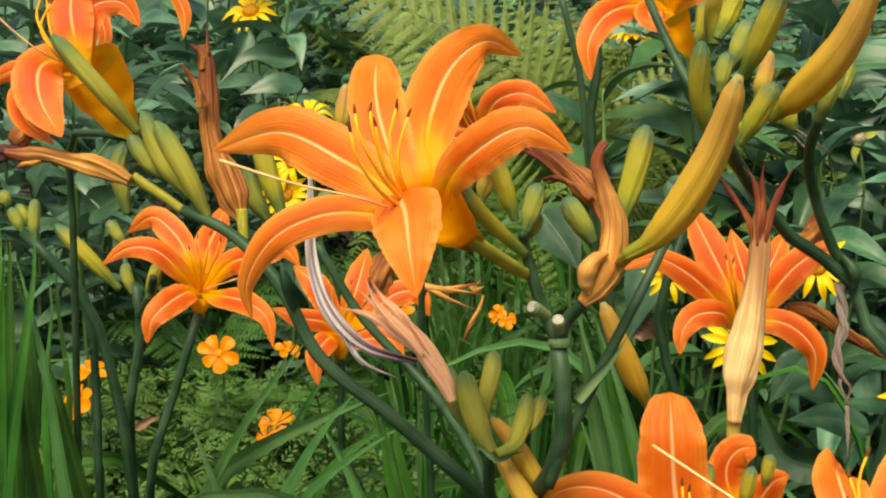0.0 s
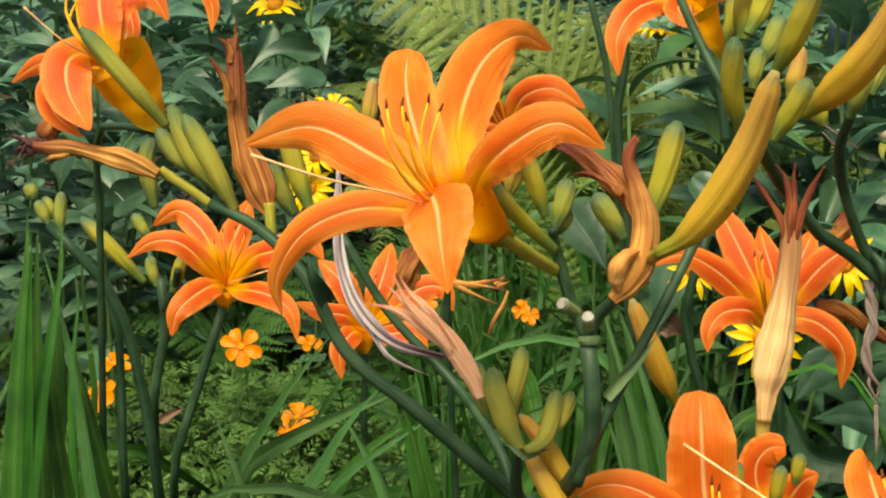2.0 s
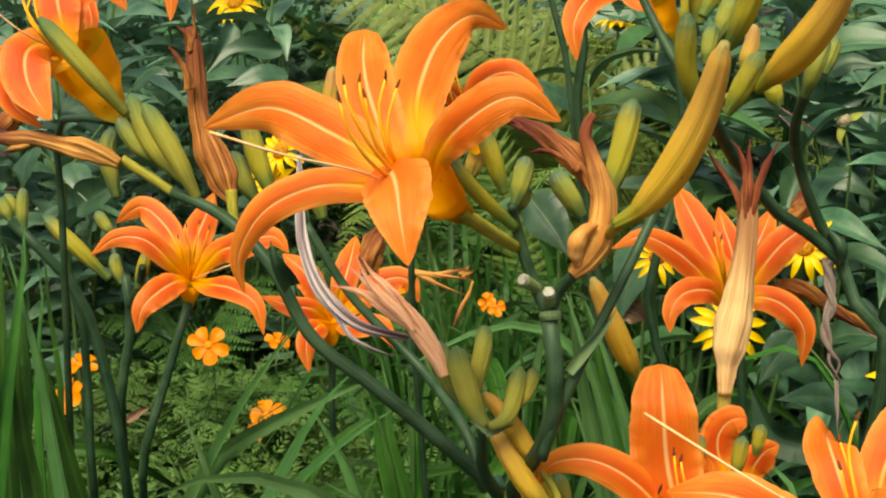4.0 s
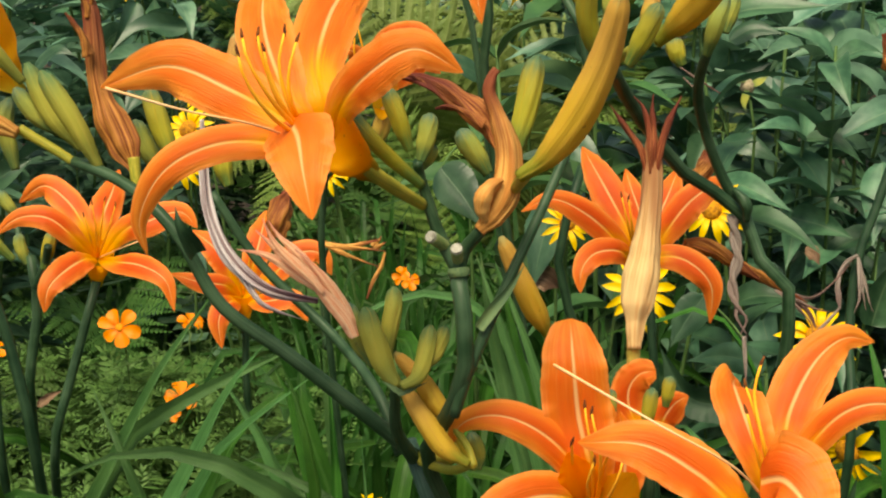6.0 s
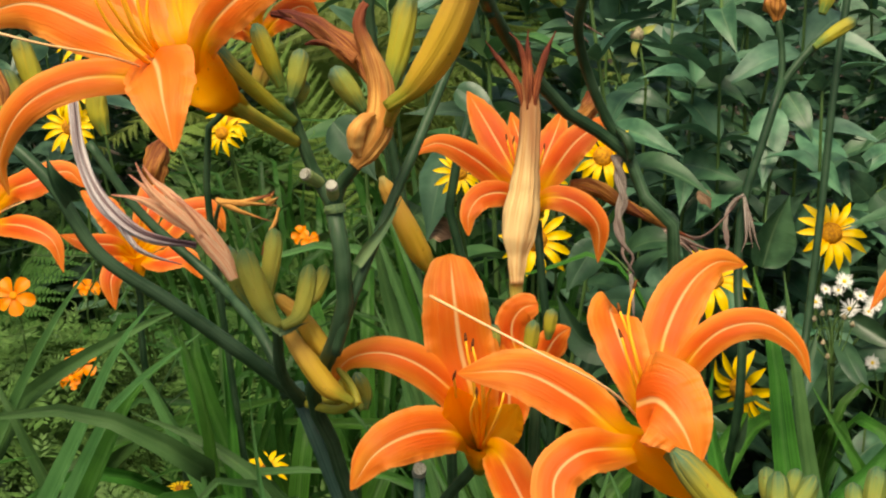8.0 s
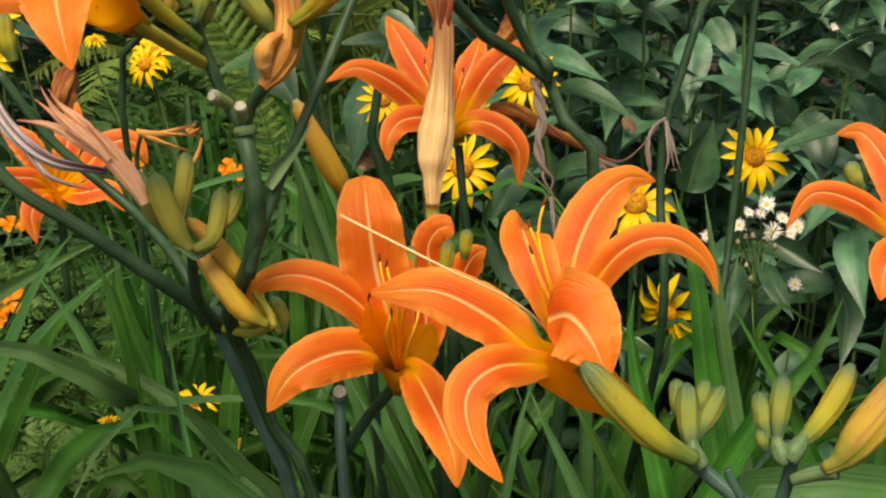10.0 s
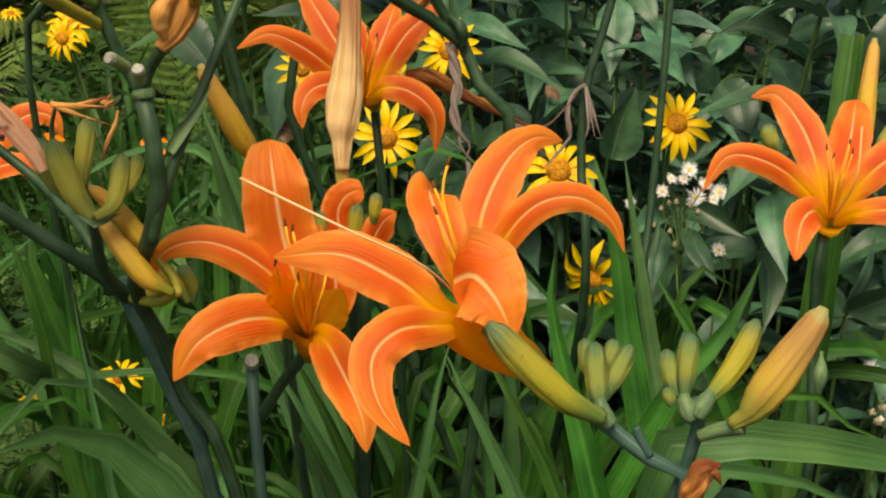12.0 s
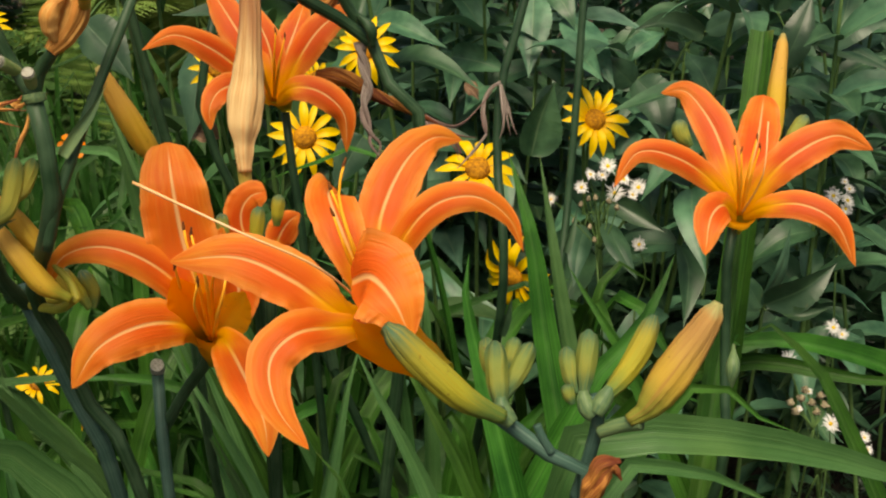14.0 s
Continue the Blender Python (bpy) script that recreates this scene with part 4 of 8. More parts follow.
flower(top, (0.1335, 0.6953, 1.1274), [
    ([(0.1664, 0.8686, 1.0621), (0.1471, 0.8471, 1.0682), (0.1292, 0.8229, 1.0651), (0.1196, 0.8067, 1.0510), (0.1216, 0.8003, 1.0302)], 0.02141, True),
    ([(0.1664, 0.8686, 1.0621), (0.1536, 0.8610, 1.0760), (0.1492, 0.8665, 1.0953)], 0.01997, False),
    ([(0.1664, 0.8686, 1.0621), (0.1701, 0.8641, 1.0795), (0.1758, 0.8709, 1.0989)], 0.02197, True),
    ([(0.1681, 0.8689, 1.0621), (0.1536, 0.8368, 1.0663), (0.1568, 0.8249, 1.0608), (0.1651, 0.8244, 1.0563)], 0.01997, True),
    ([(0.1681, 0.8689, 1.0621), (0.1826, 0.8748, 1.0753), (0.1943, 0.8773, 1.0787), (0.2018, 0.8741, 1.0658)], 0.01831, False),
], [(0.1827, 0.8820, 1.0313), (0.1763, 0.8748, 1.0444), (0.1683, 0.8679, 1.0588), (0.1623, 0.8595, 1.0681)], [0.00683, 0.01366, 0.02117, 0.02458])
bud(top, [(0.1951, 0.8862, 1.0399), (0.1954, 0.8905, 1.0532), (0.1979, 0.8971, 1.0733)], 0.01610, BUD_YOUNG)
bud(top, [(0.1855, 0.9041, 1.0333), (0.1894, 0.9089, 1.0470), (0.1892, 0.9143, 1.0641)], 0.01075, BUD_YOUNG)

# the flower at the left end of the bed, seen from the side
side = thing("daylily", (-0.20, 0.74, 0.0), "daylily flower turned sideways with a green bud", "daylily", LILY)
stalk(side, [(-0.20, 0.74, 0.0), (-0.19, 0.76, 0.6), (-0.1685, 0.7468, 0.9388), (-0.1663, 0.7431, 0.9929), (-0.1418, 0.7090, 1.0093), (-0.1038, 0.6734, 1.0157)], 0.00695, 0.00451)
flower(side, (-0.0949, 0.5363, 1.1129), [
    ([(-0.1137, 0.6503, 1.0534), (-0.1212, 0.6384, 1.0610), (-0.1268, 0.6253, 1.0582), (-0.1226, 0.6144, 1.0458), (-0.1102, 0.6062, 1.0309)], 0.0255, True),
    ([(-0.1134, 0.6519, 1.0516), (-0.1150, 0.6524, 1.0703), (-0.1137, 0.6616, 1.0824), (-0.1004, 0.6637, 1.0839), (-0.0910, 0.6614, 1.0730)], 0.01746, True),
    ([(-0.1122, 0.6421, 1.0534), (-0.1183, 0.6469, 1.0710), (-0.1224, 0.6563, 1.0855), (-0.1186, 0.6667, 1.1003)], 0.02329, True),
    ([(-0.1159, 0.6616, 1.0499), (-0.1150, 0.6768, 1.0641), (-0.1209, 0.6904, 1.0760), (-0.1199, 0.7059, 1.0911)], 0.00819, False),
    ([(-0.1160, 0.6516, 1.0516), (-0.1389, 0.6587, 1.0496), (-0.1597, 0.6666, 1.0489), (-0.1776, 0.6714, 1.0376)], 0.01344, False),
    ([(-0.1122, 0.6417, 1.0509), (-0.1258, 0.6328, 1.0490), (-0.1354, 0.6253, 1.0464), (-0.1334, 0.6210, 1.0351), (-0.1202, 0.6213, 1.0234)], 0.0140, False),
], [(-0.1016, 0.6739, 1.0165), (-0.1056, 0.6661, 1.0266), (-0.1109, 0.6598, 1.0421), (-0.1149, 0.6530, 1.0555), (-0.1181, 0.6453, 1.0659)], [0.00721, 0.01942, 0.03011, 0.03281, 0.03175],
    [[(-0.1174, 0.6414, 1.0533), (-0.1202, 0.6249, 1.0689), (-0.1272, 0.6279, 1.0810), (-0.1252, 0.6312, 1.0908)], [(-0.1174, 0.6414, 1.0533), (-0.1188, 0.6243, 1.0665), (-0.1252, 0.6266, 1.0762), (-0.1212, 0.6306, 1.0872)], [(-0.1175, 0.6422, 1.0558), (-0.1232, 0.6354, 1.0698), (-0.1265, 0.6389, 1.0822), (-0.1278, 0.6419, 1.0921)]],
    [(-0.1175, 0.6422, 1.0558), (-0.1252, 0.6235, 1.0664), (-0.1335, 0.6197, 1.0743), (-0.1417, 0.6163, 1.0834)], 0.0042)
bud(side, [(-0.0737, 0.6039, 1.0349), (-0.0882, 0.5981, 1.0555), (-0.1075, 0.5976, 1.0778)], 0.0088, BUD_PALE)
bud(side, [(-0.1514, 0.6679, 1.0164), (-0.1556, 0.6677, 1.0177), (-0.1609, 0.6650, 1.0109)], 0.01239, WILT_ORANGE)
part("petal", Shape().ribbon([(-0.0924, 0.6991, 1.0925), (-0.0850, 0.6975, 1.0845), (-0.0800, 0.6951, 1.0752), (-0.0797, 0.6915, 1.0636)], 0.00789, (-0.0572, 0.5436, 1.1215), sepal_profile, 16, 7, -0.3), PETAL, side)

# the small far flower on the left
far = thing("daylily", (-0.22, 1.10, 0.0), "smaller open daylily with buds beside it", "daylily", LILY)
stalk(far, [(-0.265, 1.12, 0.0), (-0.26, 1.10, 0.4), (-0.2214, 0.9860, 0.6474), (-0.2042, 1.0012, 0.7221), (-0.1864, 1.0248, 0.7899)], 0.00913, 0.00822)
stalk(far, [(-0.27, 1.10, 0.0), (-0.28, 1.11, 0.4), (-0.2473, 1.0165, 0.6869), (-0.2397, 1.0251, 0.7445), (-0.2372, 1.0300, 0.7924), (-0.2417, 1.0343, 0.8077)], 0.01014, 0.00922)
stalk(far, [(-0.2368, 1.0273, 0.7836), (-0.2266, 1.0246, 0.8046), (-0.2208, 1.0199, 0.8210)], 0.00731, 0.00731)
flower(far, (-0.0947, 0.8070, 0.9673), [
    ([(-0.1843, 1.0211, 0.8106), (-0.1933, 1.0056, 0.8319), (-0.2106, 0.9988, 0.8504), (-0.2325, 0.9964, 0.8513), (-0.2515, 0.9901, 0.8385)], 0.02130, False),
    ([(-0.1830, 1.0212, 0.8107), (-0.1902, 1.0183, 0.8374), (-0.2054, 1.0321, 0.8535), (-0.2274, 1.0431, 0.8635), (-0.2503, 1.0462, 0.8485)], 0.02533, True),
    ([(-0.1816, 1.0214, 0.8107), (-0.1800, 1.0305, 0.8388), (-0.1778, 1.0570, 0.8548), (-0.1775, 1.0820, 0.8671)], 0.02714, False),
    ([(-0.1799, 1.0216, 0.8107), (-0.1610, 1.0206, 0.8335), (-0.1410, 1.0155, 0.8432), (-0.1149, 1.0208, 0.8499), (-0.1010, 1.0185, 0.8374)], 0.02689, True),
    ([(-0.1843, 1.0211, 0.8106), (-0.1829, 0.9927, 0.8205), (-0.1913, 0.9700, 0.8187), (-0.2002, 0.9555, 0.8098), (-0.2035, 0.9496, 0.7922)], 0.02525, True),
    ([(-0.1816, 1.0214, 0.8107), (-0.1609, 0.9945, 0.8179), (-0.1358, 0.9774, 0.8207), (-0.1157, 0.9668, 0.8129), (-0.1085, 0.9604, 0.7902)], 0.02177, False),
], [(-0.1892, 1.0332, 0.7842), (-0.1859, 1.0276, 0.7986), (-0.1798, 1.0135, 0.8183), (-0.1756, 1.0072, 0.8300)], [0.00905, 0.01900, 0.02533, 0.02958],
    [[(-0.1830, 1.0212, 0.8107), (-0.1751, 0.9997, 0.8395), (-0.1754, 0.9966, 0.8634)], [(-0.1830, 1.0212, 0.8107), (-0.1710, 1.0015, 0.8438), (-0.1660, 0.9985, 0.8656)], [(-0.1830, 1.0212, 0.8107), (-0.1664, 1.0007, 0.8396), (-0.1580, 0.9981, 0.8615)], [(-0.1830, 1.0212, 0.8107), (-0.1793, 0.9978, 0.8353), (-0.1815, 0.9932, 0.8550)]],
    [(-0.1830, 1.0212, 0.8107), (-0.1466, 0.9706, 0.8370), (-0.1314, 0.9643, 0.8444)], 0.004)
bud(far, [(-0.2401, 0.9954, 0.8177), (-0.2627, 0.9907, 0.8446), (-0.2888, 0.9950, 0.8682)], 0.01332, BUD_YOUNG)
bud(far, [(-0.2277, 1.0231, 0.8002), (-0.2240, 1.0284, 0.8156), (-0.2211, 1.0329, 0.8287)], 0.01187, BUD_YOUNG)
bud(far, [(-0.2437, 1.0320, 0.8011), (-0.2489, 1.0355, 0.8142), (-0.2509, 1.0387, 0.8252)], 0.01106, BUD_GREEN)
bud(far, [(-0.2586, 1.0612, 0.8324), (-0.2671, 1.0634, 0.8426), (-0.2736, 1.0657, 0.8523)], 0.01127, BUD_GREEN)
stalk(far, [(-0.2416, 1.0336, 0.8055), (-0.2527, 1.0460, 0.8154), (-0.2606, 1.0616, 0.8346)], 0.00645, 0.00563)

# the second far flower, under the big one
low = thing("daylily", (-0.07, 1.16, 0.0), "far orange daylily partly covered by nearer stems", "daylily", LILY)
stalk(low, [(-0.07, 1.16, 0.0), (-0.07, 1.16, 0.5), (-0.0803, 1.0775, 0.6490), (-0.0824, 1.0916, 0.7277), (-0.0841, 1.0864, 0.7453)], 0.00772, 0.00675)
flower(low, (-0.0290, 0.8993, 0.9001), [
    ([(-0.0846, 1.0893, 0.7545), (-0.0930, 1.0723, 0.7706), (-0.1122, 1.0615, 0.7774), (-0.1359, 1.0610, 0.7847)], 0.02066, False),
    ([(-0.0846, 1.0893, 0.7545), (-0.0934, 1.0860, 0.7808), (-0.1062, 1.0902, 0.7988), (-0.1258, 1.1016, 0.8092)], 0.02629, True),
    ([(-0.0822, 1.0896, 0.7545), (-0.0723, 1.0901, 0.7856), (-0.0681, 1.1074, 0.8053), (-0.0677, 1.1325, 0.8178)], 0.02629, True),
    ([(-0.0822, 1.0896, 0.7545), (-0.0597, 1.0873, 0.7721), (-0.0370, 1.0960, 0.7906), (-0.0180, 1.0983, 0.7909), (-0.0075, 1.0939, 0.7728)], 0.02535, True),
    ([(-0.0846, 1.0893, 0.7545), (-0.0880, 1.0592, 0.7607), (-0.0946, 1.0447, 0.7509), (-0.0920, 1.0377, 0.7279)], 0.02253, False),
    ([(-0.0822, 1.0896, 0.7545), (-0.0601, 1.0627, 0.7611), (-0.0353, 1.0564, 0.7650), (-0.0228, 1.0523, 0.7475)], 0.02347, True),
], [(-0.0843, 1.0914, 0.7277), (-0.0831, 1.0863, 0.7444), (-0.0815, 1.0817, 0.7627), (-0.0792, 1.0754, 0.7753)], [0.00751, 0.01690, 0.02347, 0.02817],
    [[(-0.0809, 1.0811, 0.7604), (-0.0847, 1.0681, 0.7876), (-0.0860, 1.0641, 0.8088)], [(-0.0809, 1.0811, 0.7604), (-0.0731, 1.0696, 0.7878), (-0.0690, 1.0662, 0.8090)]], None, 0.004)
wilted(low, [(-0.0094, 1.0649, 0.8110), (0.0062, 1.0658, 0.8077), (0.0208, 1.0681, 0.8093), (0.0346, 1.0704, 0.8123)], [0.0038, 0.0044, 0.0036, 0.0016], WILT_TAN, 41.0, (([(-0.0072, 1.0618, 0.8102), (0.0111, 1.0633, 0.8077), (0.0277, 1.0646, 0.8063), (0.0406, 1.0652, 0.8045)], 0.0040), ([(-0.0081, 1.0618, 0.8106), (0.0067, 1.0613, 0.8034), (0.0224, 1.0609, 0.7972), (0.0354, 1.0606, 0.7928)], 0.0034), ([(0.0285, 1.0751, 0.8058), (0.0340, 1.0767, 0.8093), (0.0366, 1.0783, 0.8132)], 0.0040), ([(0.0304, 1.0746, 0.8040), (0.0359, 1.0757, 0.8057), (0.0405, 1.0772, 0.8088)], 0.0036)), "", 0.1, 0.8, 0.12)
wilted(low, [(0.0373, 1.1026, 0.7908), (0.0338, 1.0982, 0.7790), (0.0275, 1.0934, 0.7674), (0.0223, 1.0879, 0.7540)], [0.0018, 0.0036, 0.0032, 0.0014], WILT_TAN, 43.0)
stalk(low, [(-0.0128, 1.0837, 0.7094), (-0.0161, 1.0928, 0.7727), (-0.0086, 1.0822, 0.8030)], 0.00657, 0.00376)

# the spent pale flower standing upright
spent = thing("daylily", (0.20, 0.66, 0.0), "daylily scape with an upright spent straw-coloured flower", "daylily", LILY)
stalk(spent, [(0.20, 0.66, 0.0), (0.20, 0.65, 0.6), (0.1948, 0.5928, 0.8926), (0.1927, 0.5879, 0.9086)], 0.00768, 0.00655)
stalk(spent, [(0.1932, 0.5871, 0.9063), (0.1925, 0.5877, 0.9169), (0.1923, 0.5883, 0.9274)], 0.00655, 0.00730, STEM_GOLD, "pedicel")
wilted(spent, [(0.1925, 0.5860, 0.9218), (0.1927, 0.5884, 0.9275), (0.1931, 0.5911, 0.9344), (0.1939, 0.5942, 0.9426), (0.1955, 0.5975, 0.9520), (0.1972, 0.6013, 0.9633), (0.1984, 0.6052, 0.9757), (0.1993, 0.6090, 0.9888), (0.1994, 0.6126, 1.0019), (0.1991, 0.6152, 1.0119)], [0.0062, 0.0090, 0.0150, 0.0160, 0.0132, 0.0108, 0.0098, 0.0094, 0.0082, 0.0044], WILT_PALE, 2.0,
       (), "spent flower, straw-coloured and papery with red curled tips", 0.05, 0.4, 0.12)
for pts, w in (([(0.1971, 0.6080, 0.9916), (0.1948, 0.6117, 1.0041), (0.1882, 0.6147, 1.0134), (0.1804, 0.6179, 1.0239)], 0.0048), ([(0.1982, 0.6069, 0.9957), (0.1977, 0.6112, 1.0119), (0.1950, 0.6141, 1.0227), (0.1905, 0.6157, 1.0278)], 0.0052),
               ([(0.1995, 0.6077, 0.9955), (0.1995, 0.6120, 1.0117), (0.1987, 0.6147, 1.0226), (0.1990, 0.6160, 1.0288)], 0.0052), ([(0.2012, 0.6075, 0.9918), (0.2027, 0.6112, 1.0061), (0.2062, 0.6137, 1.0180), (0.2111, 0.6153, 1.0282)], 0.0056)):
    part("withered_tip", Shape().tube(pts, [w * 0.10, w * 0.36, w * 0.30, w * 0.05], 28, 16, 0.2, 2, 1.2, 0.25, w * 4000, True, 0.0, 0.25), WILT_TIP, spent, "dark red curled petal tip")
bud(spent, [(0.1571, 0.6144, 0.9140), (0.1459, 0.6106, 0.9374), (0.1337, 0.6082, 0.9654)], 0.01152, BUD_GOLD)
stalk(spent, [(0.20, 0.655, 0.55), (0.17, 0.64, 0.72), (0.1616, 0.6153, 0.8996), (0.1560, 0.6150, 0.9160)], 0.0058, 0.0062, STEM, "pedicel")

# the open flower to the right of the spent one
right = thing("daylily", (0.24, 0.84, 0.0), "open orange daylily above yellow daisies", "daylily", LILY)
stalk(right, [(0.24, 0.84, 0.0), (0.245, 0.83, 0.5), (0.2305, 0.7968, 0.7978), (0.2271, 0.8053, 0.8397), (0.2246, 0.8104, 0.8744)], 0.00683, 0.00615, STEM_DARK)
flower(right, (0.1878, 0.6181, 1.0153), [
    ([(0.2166, 0.7997, 0.8857), (0.2027, 0.7890, 0.9049), (0.1834, 0.7830, 0.9236), (0.1634, 0.7794, 0.9334), (0.1452, 0.7758, 0.9266)], 0.01840, False),
    ([(0.2166, 0.7997, 0.8857), (0.2102, 0.8007, 0.9065), (0.1983, 0.8118, 0.9274), (0.1885, 0.8265, 0.9424), (0.1831, 0.8390, 0.9496)], 0.02293, True),
    ([(0.2173, 0.7997, 0.8857), (0.2174, 0.8033, 0.9129), (0.2117, 0.8139, 0.9306), (0.2090, 0.8270, 0.9392)], 0.01888, False),
    ([(0.2186, 0.7998, 0.8857), (0.2251, 0.8029, 0.9097), (0.2343, 0.8146, 0.9275), (0.2413, 0.8296, 0.9392)], 0.02090, True),
    ([(0.2193, 0.7999, 0.8857), (0.2312, 0.7976, 0.9081), (0.2450, 0.7995, 0.9270), (0.2596, 0.8032, 0.9349), (0.2736, 0.8028, 0.9302)], 0.02197, True),
    ([(0.2186, 0.7996, 0.8851), (0.2270, 0.7834, 0.8981), (0.2427, 0.7789, 0.8967), (0.2561, 0.7756, 0.8833), (0.2574, 0.7762, 0.8589)], 0.01840, False),
    ([(0.2159, 0.7994, 0.8851), (0.2035, 0.7779, 0.9028), (0.1881, 0.7669, 0.9051), (0.1800, 0.7585, 0.8976), (0.1794, 0.7544, 0.8851)], 0.01881, True),
], [(0.2257, 0.8109, 0.8759), (0.2235, 0.8141, 0.8822), (0.2201, 0.8074, 0.8904), (0.2177, 0.8061, 0.8989)], [0.00683, 0.01502, 0.02158, 0.02330],
    [[(0.2166, 0.7997, 0.8857), (0.2075, 0.7776, 0.9174), (0.2027, 0.7780, 0.9358)], [(0.2166, 0.7997, 0.8857), (0.2095, 0.7778, 0.9174), (0.2066, 0.7778, 0.9343)], [(0.2179, 0.7998, 0.8857), (0.2179, 0.7785, 0.9174), (0.2195, 0.7783, 0.9328)], [(0.2179, 0.7998, 0.8857), (0.2205, 0.7777, 0.9144), (0.2244, 0.7777, 0.9297)]],
    None, 0.004)

# the two large flowers at the low end, seen from above
pair = thing("daylily", (0.20, 0.60, 0.0), "daylily scape with two large open flowers and ripe buds", "daylily", LILY)
stalk(pair, [(0.16, 0.63, 0.0), (0.15, 0.62, 0.5), (0.1488, 0.5580, 0.7779), (0.1476, 0.5731, 0.8107), (0.1478, 0.5794, 0.8320)], 0.0066, 0.0062, STEM_BLUE)
part("cut_end", Shape().tube([(0.1478, 0.5794, 0.8320), (0.1481, 0.5741, 0.8375)], [0.00333, 0.00307], 3, 12), CUT, pair, "pale dried cut face", True)
stalk(pair, [(0.1485, 0.5708, 0.8060), (0.1605, 0.5583, 0.8325), (0.1702, 0.5438, 0.8535), (0.1726, 0.5383, 0.8669)], 0.00594, 0.00563)
flower(pair, (0.1719, 0.3560, 1.0050), [
    ([(0.1727, 0.5338, 0.8693), (0.1705, 0.5236, 0.8950), (0.1655, 0.5282, 0.9155), (0.1630, 0.5327, 0.9365), (0.1619, 0.5471, 0.9509)], 0.03107, 2),
    ([(0.1722, 0.5338, 0.8693), (0.1650, 0.5246, 0.8950), (0.1510, 0.5233, 0.9110), (0.1346, 0.5240, 0.9181), (0.1197, 0.5251, 0.9145), (0.1113, 0.5259, 0.9003)], 0.01698, False),
    ([(0.1710, 0.5336, 0.8682), (0.1641, 0.5197, 0.8838), (0.1484, 0.5090, 0.8906), (0.1316, 0.4995, 0.8874), (0.1206, 0.4951, 0.8732)], 0.02394, True),
    ([(0.1733, 0.5332, 0.8682), (0.1780, 0.5148, 0.8787), (0.1845, 0.4902, 0.8763), (0.1903, 0.4688, 0.8684), (0.1910, 0.4542, 0.8609)], 0.02091, True),
    ([(0.1740, 0.5335, 0.8695), (0.1817, 0.5350, 0.8770), (0.1856, 0.5379, 0.8875), (0.1846, 0.5416, 0.9000), (0.1830, 0.5446, 0.9115)], 0.0190, False),
    ([(0.1731, 0.5362, 0.8682), (0.1722, 0.5420, 0.8774), (0.1738, 0.5486, 0.8885), (0.1776, 0.5543, 0.8986), (0.1811, 0.5594, 0.9078)], 0.0230, True),
    ([(0.1723, 0.5330, 0.8695), (0.1684, 0.5225, 0.8839), (0.1644, 0.5192, 0.8954), (0.1607, 0.5184, 0.9054)], 0.0200, 3),
    ([(0.1739, 0.5330, 0.8694), (0.1786, 0.5246, 0.8796), (0.1835, 0.5210, 0.8884), (0.1877, 0.5182, 0.8968)], 0.0190, 3),
], [(0.1733, 0.5432, 0.8535), (0.1732, 0.5372, 0.8648), (0.1739, 0.5314, 0.8769), (0.1739, 0.5257, 0.8887)], [0.00610, 0.01174, 0.01844, 0.02171],
    [[(0.1727, 0.5338, 0.8693), (0.1700, 0.5118, 0.9056), (0.1670, 0.5093, 0.9235), (0.1664, 0.5116, 0.9284)], [(0.1734, 0.5336, 0.8693), (0.1732, 0.5112, 0.9056), (0.1700, 0.5079, 0.9216), (0.1689, 0.5103, 0.9265)], [(0.1741, 0.5335, 0.8693), (0.1765, 0.5051, 0.8937), (0.1793, 0.4991, 0.9060), (0.1808, 0.5014, 0.9119)], [(0.1727, 0.5338, 0.8693), (0.1682, 0.5080, 0.8966), (0.1701, 0.5025, 0.9099)],
     [(0.1729, 0.5335, 0.8696), (0.1661, 0.5273, 0.8853), (0.1631, 0.5200, 0.8992), (0.1618, 0.5123, 0.9127)], [(0.1738, 0.5335, 0.8695), (0.1744, 0.5262, 0.8852), (0.1750, 0.5179, 0.8993), (0.1767, 0.5086, 0.9118)]],
    None, 0.004, "", PETAL_MID)
